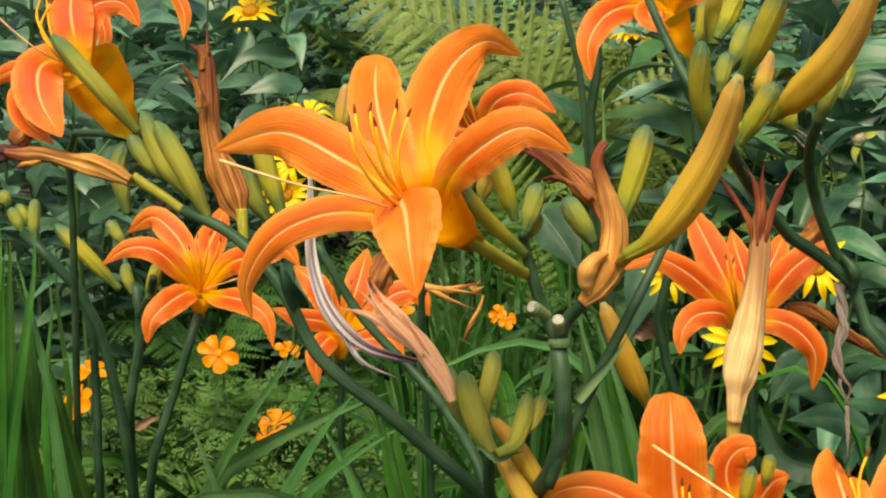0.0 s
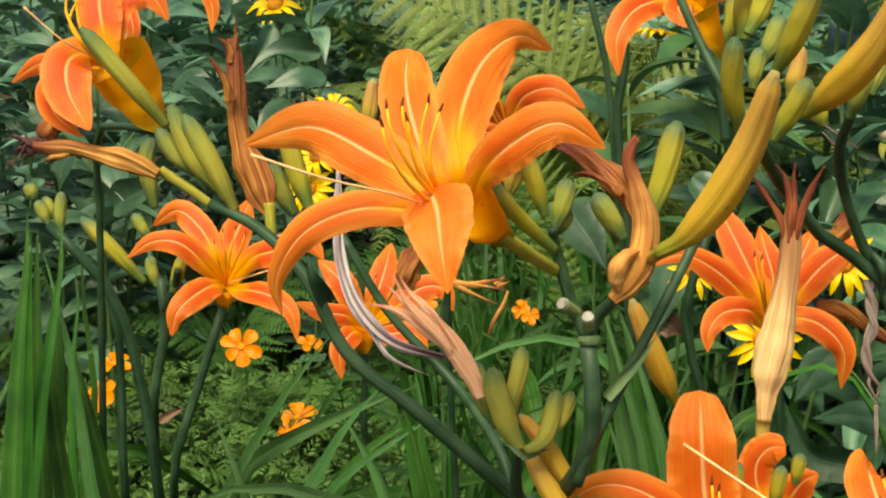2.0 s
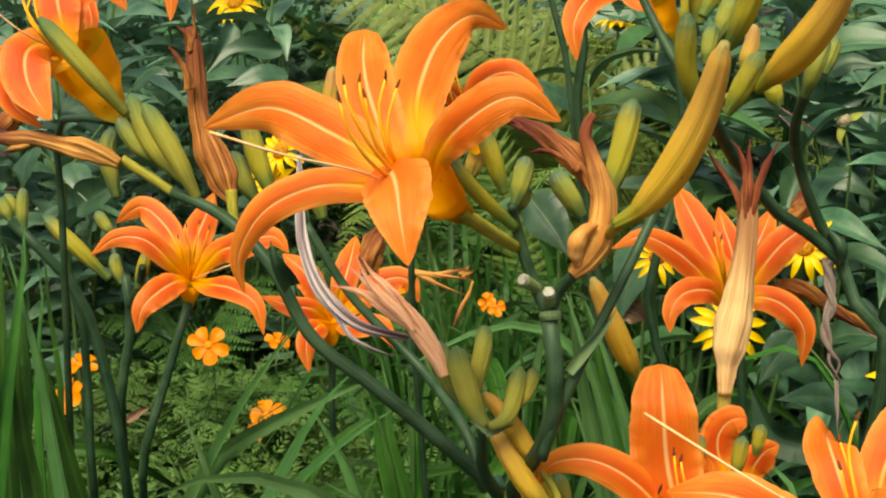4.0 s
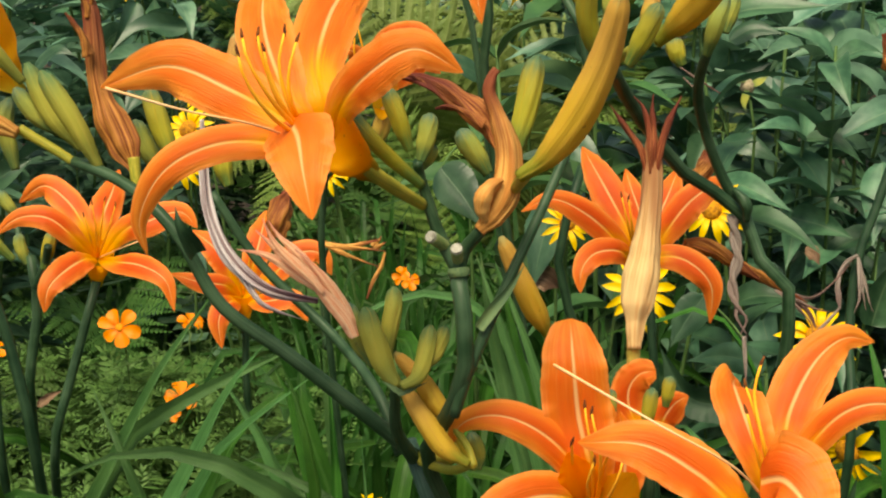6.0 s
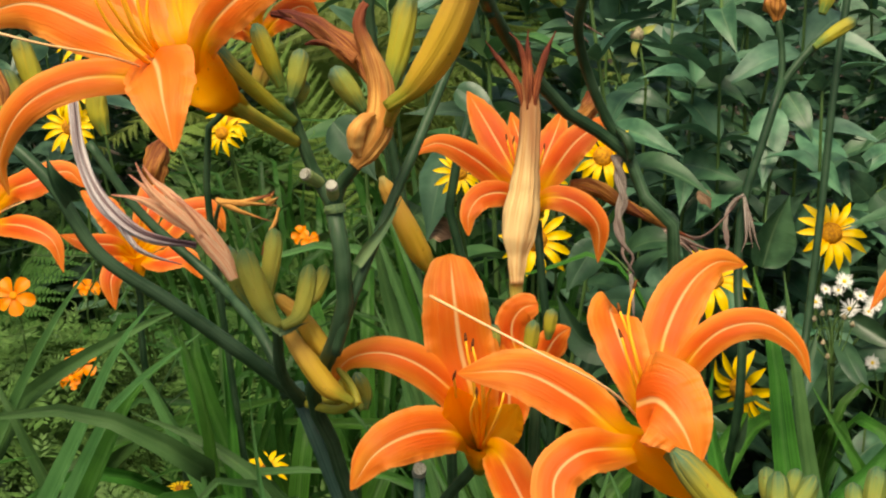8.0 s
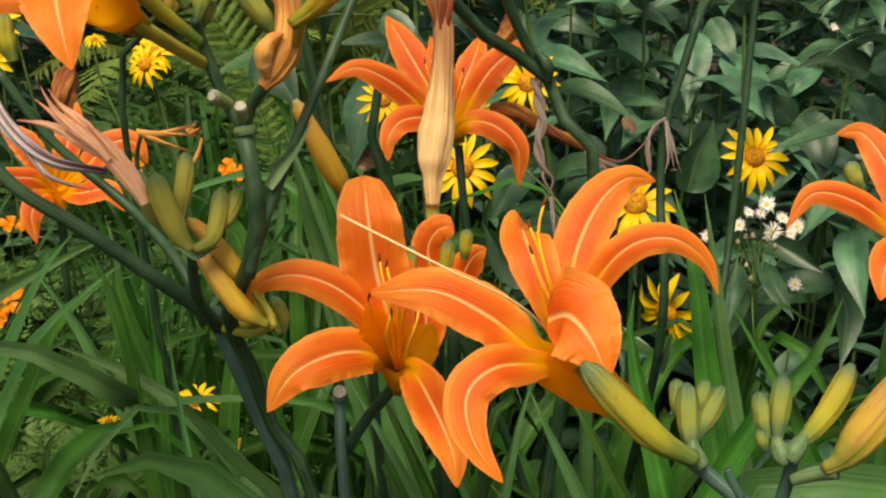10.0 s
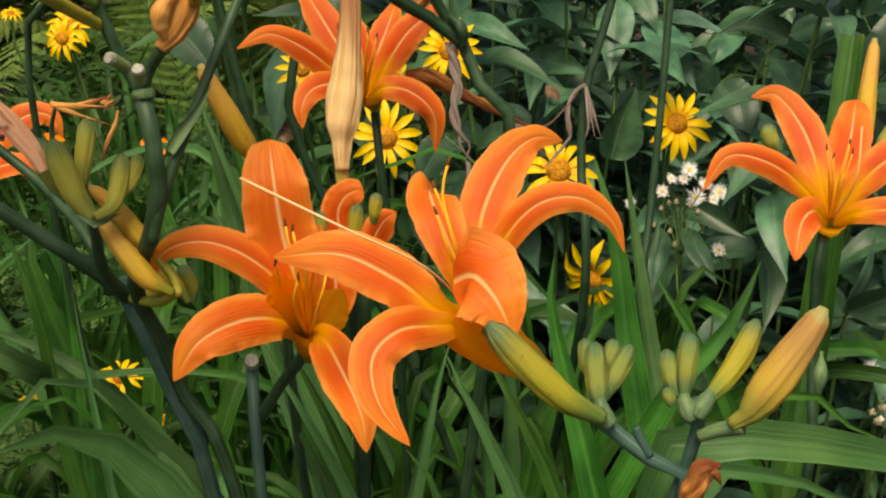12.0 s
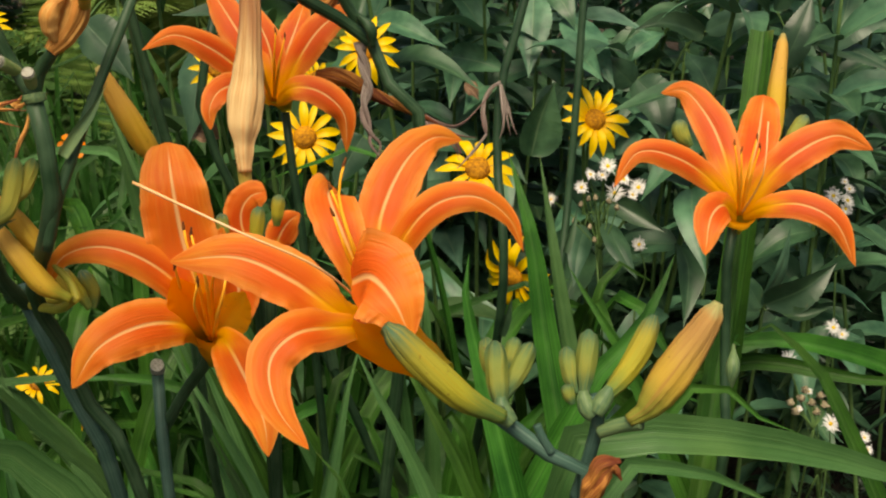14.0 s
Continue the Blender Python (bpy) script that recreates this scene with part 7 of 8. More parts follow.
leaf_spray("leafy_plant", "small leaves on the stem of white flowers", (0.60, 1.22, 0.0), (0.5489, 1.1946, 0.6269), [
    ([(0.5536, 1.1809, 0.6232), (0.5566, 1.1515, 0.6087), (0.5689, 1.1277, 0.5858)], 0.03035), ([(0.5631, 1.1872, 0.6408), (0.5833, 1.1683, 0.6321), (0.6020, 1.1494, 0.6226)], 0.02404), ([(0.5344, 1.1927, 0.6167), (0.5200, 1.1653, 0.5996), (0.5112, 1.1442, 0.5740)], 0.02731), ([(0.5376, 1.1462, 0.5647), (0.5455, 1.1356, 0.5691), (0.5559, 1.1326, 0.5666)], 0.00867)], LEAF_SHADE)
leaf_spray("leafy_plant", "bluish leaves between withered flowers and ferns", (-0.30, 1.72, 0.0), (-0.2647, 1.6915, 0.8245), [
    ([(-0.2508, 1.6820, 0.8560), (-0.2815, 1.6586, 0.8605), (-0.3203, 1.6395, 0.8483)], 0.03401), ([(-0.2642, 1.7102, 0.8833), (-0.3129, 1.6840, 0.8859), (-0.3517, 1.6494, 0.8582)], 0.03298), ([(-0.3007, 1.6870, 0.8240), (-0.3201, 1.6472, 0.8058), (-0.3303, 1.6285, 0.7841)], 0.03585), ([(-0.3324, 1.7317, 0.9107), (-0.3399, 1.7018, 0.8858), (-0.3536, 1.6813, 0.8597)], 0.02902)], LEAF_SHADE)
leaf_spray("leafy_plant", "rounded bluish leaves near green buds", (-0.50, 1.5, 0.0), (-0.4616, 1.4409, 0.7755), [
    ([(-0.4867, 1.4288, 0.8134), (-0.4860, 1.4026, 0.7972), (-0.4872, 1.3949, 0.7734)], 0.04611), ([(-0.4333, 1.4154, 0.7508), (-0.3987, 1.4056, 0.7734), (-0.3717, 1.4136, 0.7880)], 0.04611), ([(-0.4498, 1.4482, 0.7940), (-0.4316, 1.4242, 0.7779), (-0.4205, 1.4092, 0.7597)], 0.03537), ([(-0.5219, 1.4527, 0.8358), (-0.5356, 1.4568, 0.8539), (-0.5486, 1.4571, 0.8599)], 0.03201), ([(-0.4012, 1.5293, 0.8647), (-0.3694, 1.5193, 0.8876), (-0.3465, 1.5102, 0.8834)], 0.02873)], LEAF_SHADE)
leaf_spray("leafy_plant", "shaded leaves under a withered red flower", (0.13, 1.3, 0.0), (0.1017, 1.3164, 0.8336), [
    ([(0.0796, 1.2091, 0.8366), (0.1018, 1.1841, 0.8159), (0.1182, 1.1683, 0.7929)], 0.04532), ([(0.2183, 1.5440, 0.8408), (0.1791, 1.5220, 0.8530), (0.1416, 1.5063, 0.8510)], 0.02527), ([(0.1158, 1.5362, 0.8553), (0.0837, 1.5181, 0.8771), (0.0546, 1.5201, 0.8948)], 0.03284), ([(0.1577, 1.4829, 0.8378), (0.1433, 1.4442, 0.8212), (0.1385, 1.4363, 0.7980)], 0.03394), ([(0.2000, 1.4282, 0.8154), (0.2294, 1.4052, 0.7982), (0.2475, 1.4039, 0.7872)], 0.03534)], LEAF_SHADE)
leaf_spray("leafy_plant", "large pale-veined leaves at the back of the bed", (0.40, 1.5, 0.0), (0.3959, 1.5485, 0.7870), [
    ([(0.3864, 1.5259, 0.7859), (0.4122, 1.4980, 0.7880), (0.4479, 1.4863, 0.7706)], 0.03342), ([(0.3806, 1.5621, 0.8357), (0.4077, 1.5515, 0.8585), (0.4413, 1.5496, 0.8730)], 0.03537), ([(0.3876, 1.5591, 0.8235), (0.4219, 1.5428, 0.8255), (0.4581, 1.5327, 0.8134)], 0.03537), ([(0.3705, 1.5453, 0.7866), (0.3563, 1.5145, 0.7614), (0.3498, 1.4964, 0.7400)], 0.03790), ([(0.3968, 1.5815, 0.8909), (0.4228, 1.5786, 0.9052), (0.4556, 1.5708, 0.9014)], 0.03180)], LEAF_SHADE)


# ---- ferns ----
def frond_shape(s, points, pairs, spread_width, face, rng, bare=0.08, pitch=0.006):
    """A frond along points: a thin spine with toothed leaflets to both sides."""
    spine = along(points, 60)
    s.tube(spine[::5], [0.0022, 0.0016, 0.0006], 14, 5)
    for k in range(pairs):
        v = bare + (0.99 - bare) * k / (pairs - 1)
        n = int(v * 58)
        c = spine[n]
        t = (spine[n + 1] - spine[max(n - 1, 0)]).normalized()
        up = Vector(face) - Vector(face).dot(t) * t
        up.normalize()
        out_way = t.cross(up)
        rise = (v - bare) / (1 - bare)
        size = spread_width * (min(0.25 + rise / 0.25, 1.0)) * max(1 - max(rise - 0.30, 0) / 0.72, 0.05) ** 0.85
        for sgn in (-1, 1):
            tip = c + out_way * sgn * size + t * size * 0.45 * rng.uniform(0.8, 1.2) - up * size * rng.uniform(0.02, 0.22)
            lobes = max(5, int(size / pitch))
            way = (tip - c).normalized()
            side_way = up.cross(way)
            widest = min(0.0105, size * 0.15)
            first = len(s.verts)
            rib = widest * 0.10
            for j in range(4):
                f = j / 3
                p = c.lerp(tip, f) - up * size * 0.12 * f * f
                s.verts += [p + side_way * rib * (1.2 - f), p - side_way * rib * (1.2 - f)]
                s.uvs += [(0.55, f), (0.45, f)]
            s.faces += grid_faces(4, 2, first)
            for j in range(lobes):
                f = (j + 0.4) / lobes
                w = widest * max(1 - f ** 1.6, 0.08) * (0.75 + 0.25 * min(f * 8, 1)) * rng.uniform(0.85, 1.1)
                p = c.lerp(tip, f) - up * size * 0.12 * f * f
                step = way * (size / lobes) * 0.46
                for q in (-1, 1):
                    end = p + side_way * q * w + way * w * 0.42 - up * w * rng.uniform(0.0, 0.4)
                    n = len(s.verts)
                    s.verts += [p - step, p.lerp(end, 0.55) - step * 0.95, end, p.lerp(end, 0.55) + step * 0.95, p + step]
                    s.uvs += [(0.5, f), (0.5 + q * 0.2, f), (0.5 + q * 0.4, f), (0.5 + q * 0.2, f), (0.5, f)]
                    s.faces.append((n, n + 1, n + 2, n + 3, n + 4))
    return s


def frond_mesh(length, pairs, spread_width, material, droop, seed):
    s = frond_shape(Shape(), [(0, 0, 0), (0, length * 0.35, length * 0.10), (0, length * 0.7, length * 0.08), (0, length, -droop * length)], pairs, spread_width, (0, 0, 1), random.Random(seed))
    return s.mesh("frond", material, (0, 0, 0), True)


def fern(meshes, label, x, y, z, height, count, seed, low=20, high=60, first_turn=0.0, arc=6.283):
    rng = random.Random(seed)
    plant = thing("fern", (x, y, z), label, "fern", "ferns in the bed")
    for k in range(count):
        a = first_turn + arc * (k + rng.uniform(-0.3, 0.3)) / count
        m = Matrix.Translation((0, 0, height)) @ Euler((radians(rng.uniform(low, high)), radians(rng.uniform(-12, 12)), a)).to_matrix().to_4x4() @ Matrix.Scale(rng.uniform(0.8, 1.1), 4)
        piece("frond", rng.choice(meshes), plant, m)
    part("crown", Shape().tube([(x, y, z), (x, y, z + height)], [0.02, 0.012], 4, 7), STEM_THIN, plant)
    return plant


pale_fronds = [frond_mesh(0.55, 42, 0.12, FERN, 0.10, 1), frond_mesh(0.48, 38, 0.11, FERN, 0.25, 2)]
shaded_fronds = [frond_mesh(0.42, 36, 0.095, FERN_SHADED, 0.2, 3), frond_mesh(0.36, 34, 0.085, FERN_SHADED, 0.1, 4)]
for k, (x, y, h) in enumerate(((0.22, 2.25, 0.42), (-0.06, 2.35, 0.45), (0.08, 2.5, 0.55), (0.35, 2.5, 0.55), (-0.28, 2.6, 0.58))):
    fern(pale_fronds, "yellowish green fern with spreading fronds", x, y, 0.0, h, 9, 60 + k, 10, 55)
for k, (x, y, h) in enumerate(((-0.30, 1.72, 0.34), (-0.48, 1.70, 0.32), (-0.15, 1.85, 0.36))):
    fern(shaded_fronds, "green fern among the flowers", x, y, 0.0, h, 8, 80 + k, 0, 45)


# fronds that reach over the back of the bed
arch = thing("fern", (0.12, 2.0, 0.0), "pale yellow-green fern with long arching fronds", "fern", "ferns in the bed")
rng_frond = random.Random(9)
for pts, w in (
    ([(0.10, 2.0, 0.1), (0.10, 2.0, 0.55), (0.0767, 1.9233, 0.7589), (-0.0380, 1.9029, 0.8719), (-0.1800, 1.8863, 0.9406), (-0.3610, 1.9104, 1.0191)], 0.15001),
    ([(0.12, 2.05, 0.1), (0.13, 2.05, 0.5), (0.0600, 1.9631, 0.7242), (0.0377, 1.9955, 0.8351), (-0.0206, 2.0693, 0.9237), (-0.0739, 2.0780, 0.9719)], 0.09154),
    ([(0.14, 2.05, 0.1), (0.14, 2.05, 0.5), (0.1083, 1.9767, 0.7487), (0.0768, 2.0306, 0.8644), (0.0277, 2.0908, 0.9733)], 0.09571),
    ([(0.16, 2.05, 0.1), (0.17, 2.05, 0.5), (0.1505, 2.0288, 0.7305), (0.1975, 2.0579, 0.8044), (0.2894, 2.0772, 0.8301), (0.4039, 2.0238, 0.7844)], 0.07682),
    ([(0.16, 2.0, 0.1), (0.18, 2.0, 0.4), (0.2052, 1.8173, 0.7085), (0.2902, 1.7905, 0.7579), (0.3641, 1.7550, 0.7844)], 0.04609),
    ([(0.05, 1.9, 0.1), (0.05, 1.9, 0.5), (-0.0308, 1.8556, 0.7530), (-0.1359, 1.8094, 0.8139), (-0.2467, 1.7434, 0.8149)], 0.06146),
):
    frond = new("frond", frond_shape(Shape(), pts, 78, w, (-0.1, -0.75, 0.65), rng_frond, 0.36, 0.0036).mesh("frond", FERN, (0.12, 2.0, 0.0), True))
    frond.parent = arch
shade_fern = thing("fern", (-0.25, 1.5, 0.0), "fern under the orange flowers, its green darkened for shade", "fern", "ferns in the bed")
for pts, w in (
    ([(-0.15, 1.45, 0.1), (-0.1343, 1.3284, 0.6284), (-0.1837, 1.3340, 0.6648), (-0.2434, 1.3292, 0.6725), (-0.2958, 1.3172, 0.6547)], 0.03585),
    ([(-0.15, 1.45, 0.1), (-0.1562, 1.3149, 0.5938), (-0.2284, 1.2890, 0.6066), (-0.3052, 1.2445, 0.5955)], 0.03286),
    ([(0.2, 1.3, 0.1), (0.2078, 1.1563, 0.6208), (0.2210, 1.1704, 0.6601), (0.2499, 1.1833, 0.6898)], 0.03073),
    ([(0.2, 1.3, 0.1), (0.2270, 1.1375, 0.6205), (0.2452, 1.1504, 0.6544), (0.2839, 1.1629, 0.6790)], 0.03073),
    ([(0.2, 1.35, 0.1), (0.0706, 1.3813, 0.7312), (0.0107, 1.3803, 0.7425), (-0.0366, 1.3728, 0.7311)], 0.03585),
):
    frond = new("frond", frond_shape(Shape(), pts, 54, w, (0, -0.6, 0.8), rng_frond, 0.08, 0.004).mesh("frond", FERN_SHADED, (-0.25, 1.5, 0.0), True))
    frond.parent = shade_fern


# ---- dry and spent bits ----
def dry_leaf(points, width, label):
    leaf = new("dry_leaf", Shape().ribbon(points, width, (0.1, -0.8, 0.5), ovate_profile, 10, 7, 0.5, 0.5, 3.0, width * 800, 0.1, 0.8, (-0.3, -0.7, 0.6)).mesh("dry_leaf", DRY))
    tagged(leaf, label, "dead leaf", "dry leaves")


dry_leaf([(0.1635, 1.1415, 0.7576), (0.1739, 1.1326, 0.7590), (0.1870, 1.1407, 0.7462)], 0.02258, "curled dry brown leaf caught between stems")
dry_leaf([(0.4284, 1.2703, 0.7442), (0.4367, 1.2660, 0.7382), (0.4414, 1.2610, 0.7290)], 0.01443, "small withered brown leaf hanging among green leaves")
dry_leaf([(-0.3102, 1.1923, 0.5993), (-0.2986, 1.1966, 0.6085), (-0.2862, 1.1999, 0.6139)], 0.00888, "shrivelled brown leaf in the low foliage")
pod = thing("seed_pod", (0.3904, 1.3969, 0.8438), "green seed pod with drooping bracts on a thin stem", "seed pod")
part("pod", Shape().tube([(0.3894, 1.4028, 0.8629), (0.3877, 1.4060, 0.8737), (0.3861, 1.4088, 0.8830)], [0.00286, 0.00801, 0.00343], 10, 9), SEED_BROWN, pod)
for pts in ([(0.3869, 1.4002, 0.8721), (0.3831, 1.3954, 0.8585), (0.3859, 1.3928, 0.8493)], [(0.3890, 1.4013, 0.8749), (0.3990, 1.4037, 0.8788), (0.4089, 1.4067, 0.8844)], [(0.3843, 1.4019, 0.8786), (0.3796, 1.4023, 0.8818), (0.3765, 1.4002, 0.8763)]):
    part("bract", Shape().ribbon(pts, 0.00801, (0, -0.8, 0.6), lance_profile, 8, 3, 0.3, 0.0, 1, 0, 0, 0, (0, -0.8, 0.6)), BUD_GREEN, pod)
part("stem", Shape().tube([(0.3894, 1.4033, 0.8645), (0.3998, 1.4124, 0.8224), (0.40, 1.42, 0.3), (0.40, 1.42, 0.0)], [0.0015, 0.002, 0.0025], 14, 6), STEM_THIN, pod)


# ---- small leafy ground cover ----
def ground_cover(x0, x1, y0, y1, z0, z1, count, seed, material, size, thin=0.2):
    """Many small feathery sprigs: a short spine each, with narrow leaflets to both sides."""
    rng = random.Random(seed)
    s = Shape()
    for _ in range(count):
        x, y = rng.uniform(x0, x1), rng.uniform(y0, y1)
        edge = max(abs(x - (x0 + x1) / 2) / (x1 - x0), abs(y - (y0 + y1) / 2) / (y1 - y0)) * 2
        if edge + 0.35 * noise.noise(Vector((x * 3, y * 3, 8))) > 0.93 and rng.random() < 0.85:
            continue
        top_z = z0 + (z1 - z0) * (0.5 + 0.8 * noise.noise(Vector((x * 5, y * 5, 5)))) + rng.uniform(-0.03, 0.03)
        c = Vector((x, y, top_z - (top_z - z0 * 0.3) * rng.random() ** 2.0))
        a = rng.uniform(0, 6.283)
        d = Vector((math.cos(a), math.sin(a), rng.uniform(-0.4, 1.2))).normalized()
        b = d.cross(Vector((rng.uniform(-0.4, 0.4), rng.uniform(-0.4, 0.4), 1))).normalized()
        g = size * rng.uniform(0.35, 1.4) * (2.0 if rng.random() < 0.12 else 1.0)
        for k in range(4):
            p = c + d * g * 0.42 * k - Vector((0, 0, g * 0.02 * k * k))
            for t in ((-0.9, 0.9) if k < 3 else (-0.4, 0.4)):
                w = rng.uniform(0.7, 1.2) * (1 - 0.12 * k)
                e = (d * math.cos(t) + b * math.sin(t)) * g * w
                o = (b * math.cos(t) - d * math.sin(t)) * g * thin * w
                n = len(s.verts)
                s.verts += [p, p + e * 0.5 + o, p + e, p + e * 0.45 - o]
                s.uvs += [(0.5, 0), (0.9, 0.5), (0.5, 1), (0.1, 0.5)]
                s.faces.append((n, n + 1, n + 2, n + 3))
    return s.mesh("ground_cover", material, (0, 0, 0), True)


for args, label in (
    ((-0.95, 0.13, 1.15, 2.05, 0.30, 0.53, 33000, 71, LEAF_FINE, 0.0115, 0.15), "fine feathery green cosmos foliage"),
    ((-0.3, 1.2, 0.75, 1.6, 0.04, 0.16, 3600, 72, LEAF_SHADE, 0.013), "low weeds and fine foliage over the soil"),
    ((-1.6, 2.2, 2.3, 3.6, 0.55, 1.02, 7000, 73, LEAF_DARK, 0.05, 0.24), "thick leafy growth at the far edge of the bed"),
    ((-1.2, -0.25, 1.75, 2.4, 0.25, 0.66, 1100, 74, LEAF_BLUE, 0.05, 0.24), "lower leaves among the bluish plants"),
    ((0.2, 1.6, 1.45, 2.4, 0.15, 0.55, 1300, 75, LEAF_DARK, 0.05, 0.24), "lower leaves among the dark plants"),
    ((-0.4, 0.6, 1.9, 2.6, 0.25, 0.70, 5000, 76, FERN_SHADED, 0.022, 0.2), "small fern leaves in the shade"),
):
    cover = new("ground_cover", ground_cover(*args))
    tagged(cover, label, "ground cover", "", "stuff")


# thin grass between the clumps
rng_grass = random.Random(44)
grass_shape = Shape()
for k in range(460):
    x, y = rng_grass.uniform(-0.08, 0.30), rng_grass.uniform(1.12, 1.85)
    h, way = rng_grass.uniform(0.36, 0.66) + 0.10 * (y - 1.12), rng_grass.uniform(0, 6.283)
    d = Vector((math.cos(way), math.sin(way), 0)) * rng_grass.uniform(0.03, 0.22)
    o = Vector((x, y, 0))
    grass_shape.ribbon([o, o + d * 0.25 + Vector((0, 0, h * 0.6)), o + d * 0.65 + Vector((0, 0, h * 0.95)), o + d * 1.3 + Vector((0, 0, h * rng_grass.uniform(0.75, 1.0)))], rng_grass.uniform(0.004, 0.012), (d.y, -0.8, 0.5), strap_profile, 9, 3, 0.3, 0.0, 1, 0, 0, 0, (d.y, -0.8, 0.5))
grass = new("grass", grass_shape.mesh("grass", GRASS))
tagged(grass, "thin green grass blades between the leaf clumps", "grass", "", "stuff")


# ---- yellow daisies, cosmos and fleabane ----
def flower_head(name, centre, facing, radius, rays, ray_width, material, disc_material, disc, parent, seed, droop=0.15, dome=0.6, profile=None):
    """A round flower head under its plant: a domed disc with ray petals round it."""
    rng = random.Random(seed)
    c, f = Vector(centre), Vector(facing).normalized()
    a = f.orthogonal().normalized()
    b = f.cross(a)
    s = Shape()
    r = radius * disc
    for k in range(6):
        q = k / 5
        for j in range(14):
            t = 6.283 * j / 14
            bump = 1 + 0.06 * rng.uniform(-1, 1)
            s.verts.append(c + (a * math.cos(t) + b * math.sin(t)) * (r * math.cos(q * 1.45) * bump) + f * (r * dome * math.sin(q * 1.5) * bump))
            s.uvs.append((j / 14, q))
    s.faces = grid_faces(6, 14, 0, True) + [tuple(range(70, 84))]
    head = part(name, s, disc_material, parent)
    for k in range(rays):
        t = 6.283 * (k + rng.uniform(-0.22, 0.22)) / rays
        d = a * math.cos(t) + b * math.sin(t)
        g = radius * rng.uniform(0.82, 1.08)
        p = [c + d * r * 0.75, c + d * g * 0.6 + f * (0.10 * radius * rng.uniform(0.2, 1.4)), c + d * g - f * (droop * radius * rng.uniform(0.2, 1.8))]
        part("ray_petal", Shape().ribbon(p, ray_width * rng.uniform(0.85, 1.15), f, profile or ray_profile, 8, 5, 0.25, 0.05, 2.0, k, 0.10, 0.0, f), material, head)
    return head


def daisy_plant(x, y, heads, label, seed):
    plant = thing("yellow_daisy", (x, y, 0.0), label, "daisy", "yellow daisies")
    for k, (centre, facing, radius) in enumerate(heads):
        c, f = Vector(centre), Vector(facing).normalized()
        flower_head("flower_head", centre, facing, radius, 12 + (k + seed) % 3, radius * 0.215, YELLOW, DISC_GOLD, 0.30, plant, seed * 7 + k)
        back = c - f * 0.02 - Vector((0, 0, 0.02))
        part("stem", Shape().tube([(x, y, 0), (x, y, 0.3), Vector((x, y, 0.3)).lerp(back, 0.6), back, c - f * 0.001], [0.0028, 0.0024, 0.0018], 18, 6), STEM_THIN, plant)
        part("calyx", Shape().tube([c - f * 0.007, c - f * 0.001], [radius * 0.14, radius * 0.26], 4, 9), STEM_THIN, plant)
    return plant


TO_EYE = (0.0, -0.85, 0.5)
daisy_plant(-0.30, 1.85, [((-0.3497, 1.8095, 0.9297), (-0.1, -0.6, 0.75), 0.03972), ((-0.2903, 1.8116, 0.8801), (0.2, -0.5, 0.8), 0.00922)], "yellow daisy with a golden brown centre", 1)
daisy_plant(0.20, 1.80, [((0.1633, 1.7554, 0.9163), (0.05, 0.22, 0.97), 0.0360)], "yellow daisy seen from the side", 2)
daisy_plant(-0.15, 1.55, [((-0.2130, 1.5459, 0.8451), (0.1, -0.5, 0.85), 0.03440), ((-0.2153, 1.4805, 0.8063), (-0.3, -0.7, 0.6), 0.03521), ((-0.2229, 1.4680, 0.7695), (0, -0.8, 0.5), 0.03201)], "yellow daisies half hidden behind an orange flower", 3)
daisy_plant(0.27, 1.25, [((0.2677, 1.2425, 0.7075), TO_EYE, 0.03881), ((0.3186, 1.1643, 0.8127), (-0.15, -0.85, 0.5), 0.0310), ((0.2895, 1.3467, 0.7339), (0.2, -0.7, 0.6), 0.0240), ((0.1872, 1.0579, 0.8318), (0.1, -0.85, 0.5), 0.0215)], "yellow daisies behind an orange flower", 4)
daisy_plant(0.55, 1.26, [((0.5504, 1.2281, 0.7136), (0.05, -0.8, 0.55), 0.03648)], "bright yellow daisy among dark leaves", 5)
daisy_plant(0.44, 1.24, [((0.4128, 1.1301, 0.7077), (-0.1, -0.65, 0.75), 0.0390), ((0.4441, 1.1152, 0.6051), (-0.75, -0.62, -0.10), 0.0415)], "yellow daisies with drooping petals behind strap leaves", 6)
daisy_plant(0.0, 1.60, [((-0.0727, 1.6448, 0.7272), (0.1, -0.6, 0.7), 0.03278), ((-0.1528, 1.7091, 0.7300), (0.1, -0.3, 0.9), 0.01690), ((-0.0692, 1.5496, 0.7376), (-0.2, -0.8, 0.4), 0.02646)], "small yellow daisies further back", 7)
daisy_plant(0.02, 1.20, [((0.0124, 1.1145, 0.5360), (0, -0.5, 0.8), 0.02253), ((-0.0687, 1.1151, 0.5184), (0, -0.3, 0.9), 0.01229), ((0.0458, 1.0955, 0.5003), (0, -0.5, 0.8), 0.01024)], "low yellow daisies under strap leaves", 8)


def cosmos_plant(centre, facing, radius, seed, label="orange cosmos flower on a thin stem"):
    c, f = Vector(centre), Vector(facing).normalized()
    plant = thing("cosmos", (c.x + 0.01, c.y + 0.04, 0.0), label, "cosmos", "orange cosmos")
    flower_head("flower_head", centre, facing, radius, 5 + seed % 2, radius * 0.66, COSMOS, DISC_ORANGE, 0.2, plant, seed, 0.02, 0.6, round_profile)
    part("stem", Shape().tube([(c.x + 0.01, c.y + 0.04, 0), (c.x, c.y + 0.03, c.z * 0.6), c - f * 0.02 - Vector((0, 0, 0.015)), c], [0.0018, 0.0014, 0.001], 14, 5), STEM_THIN, plant)


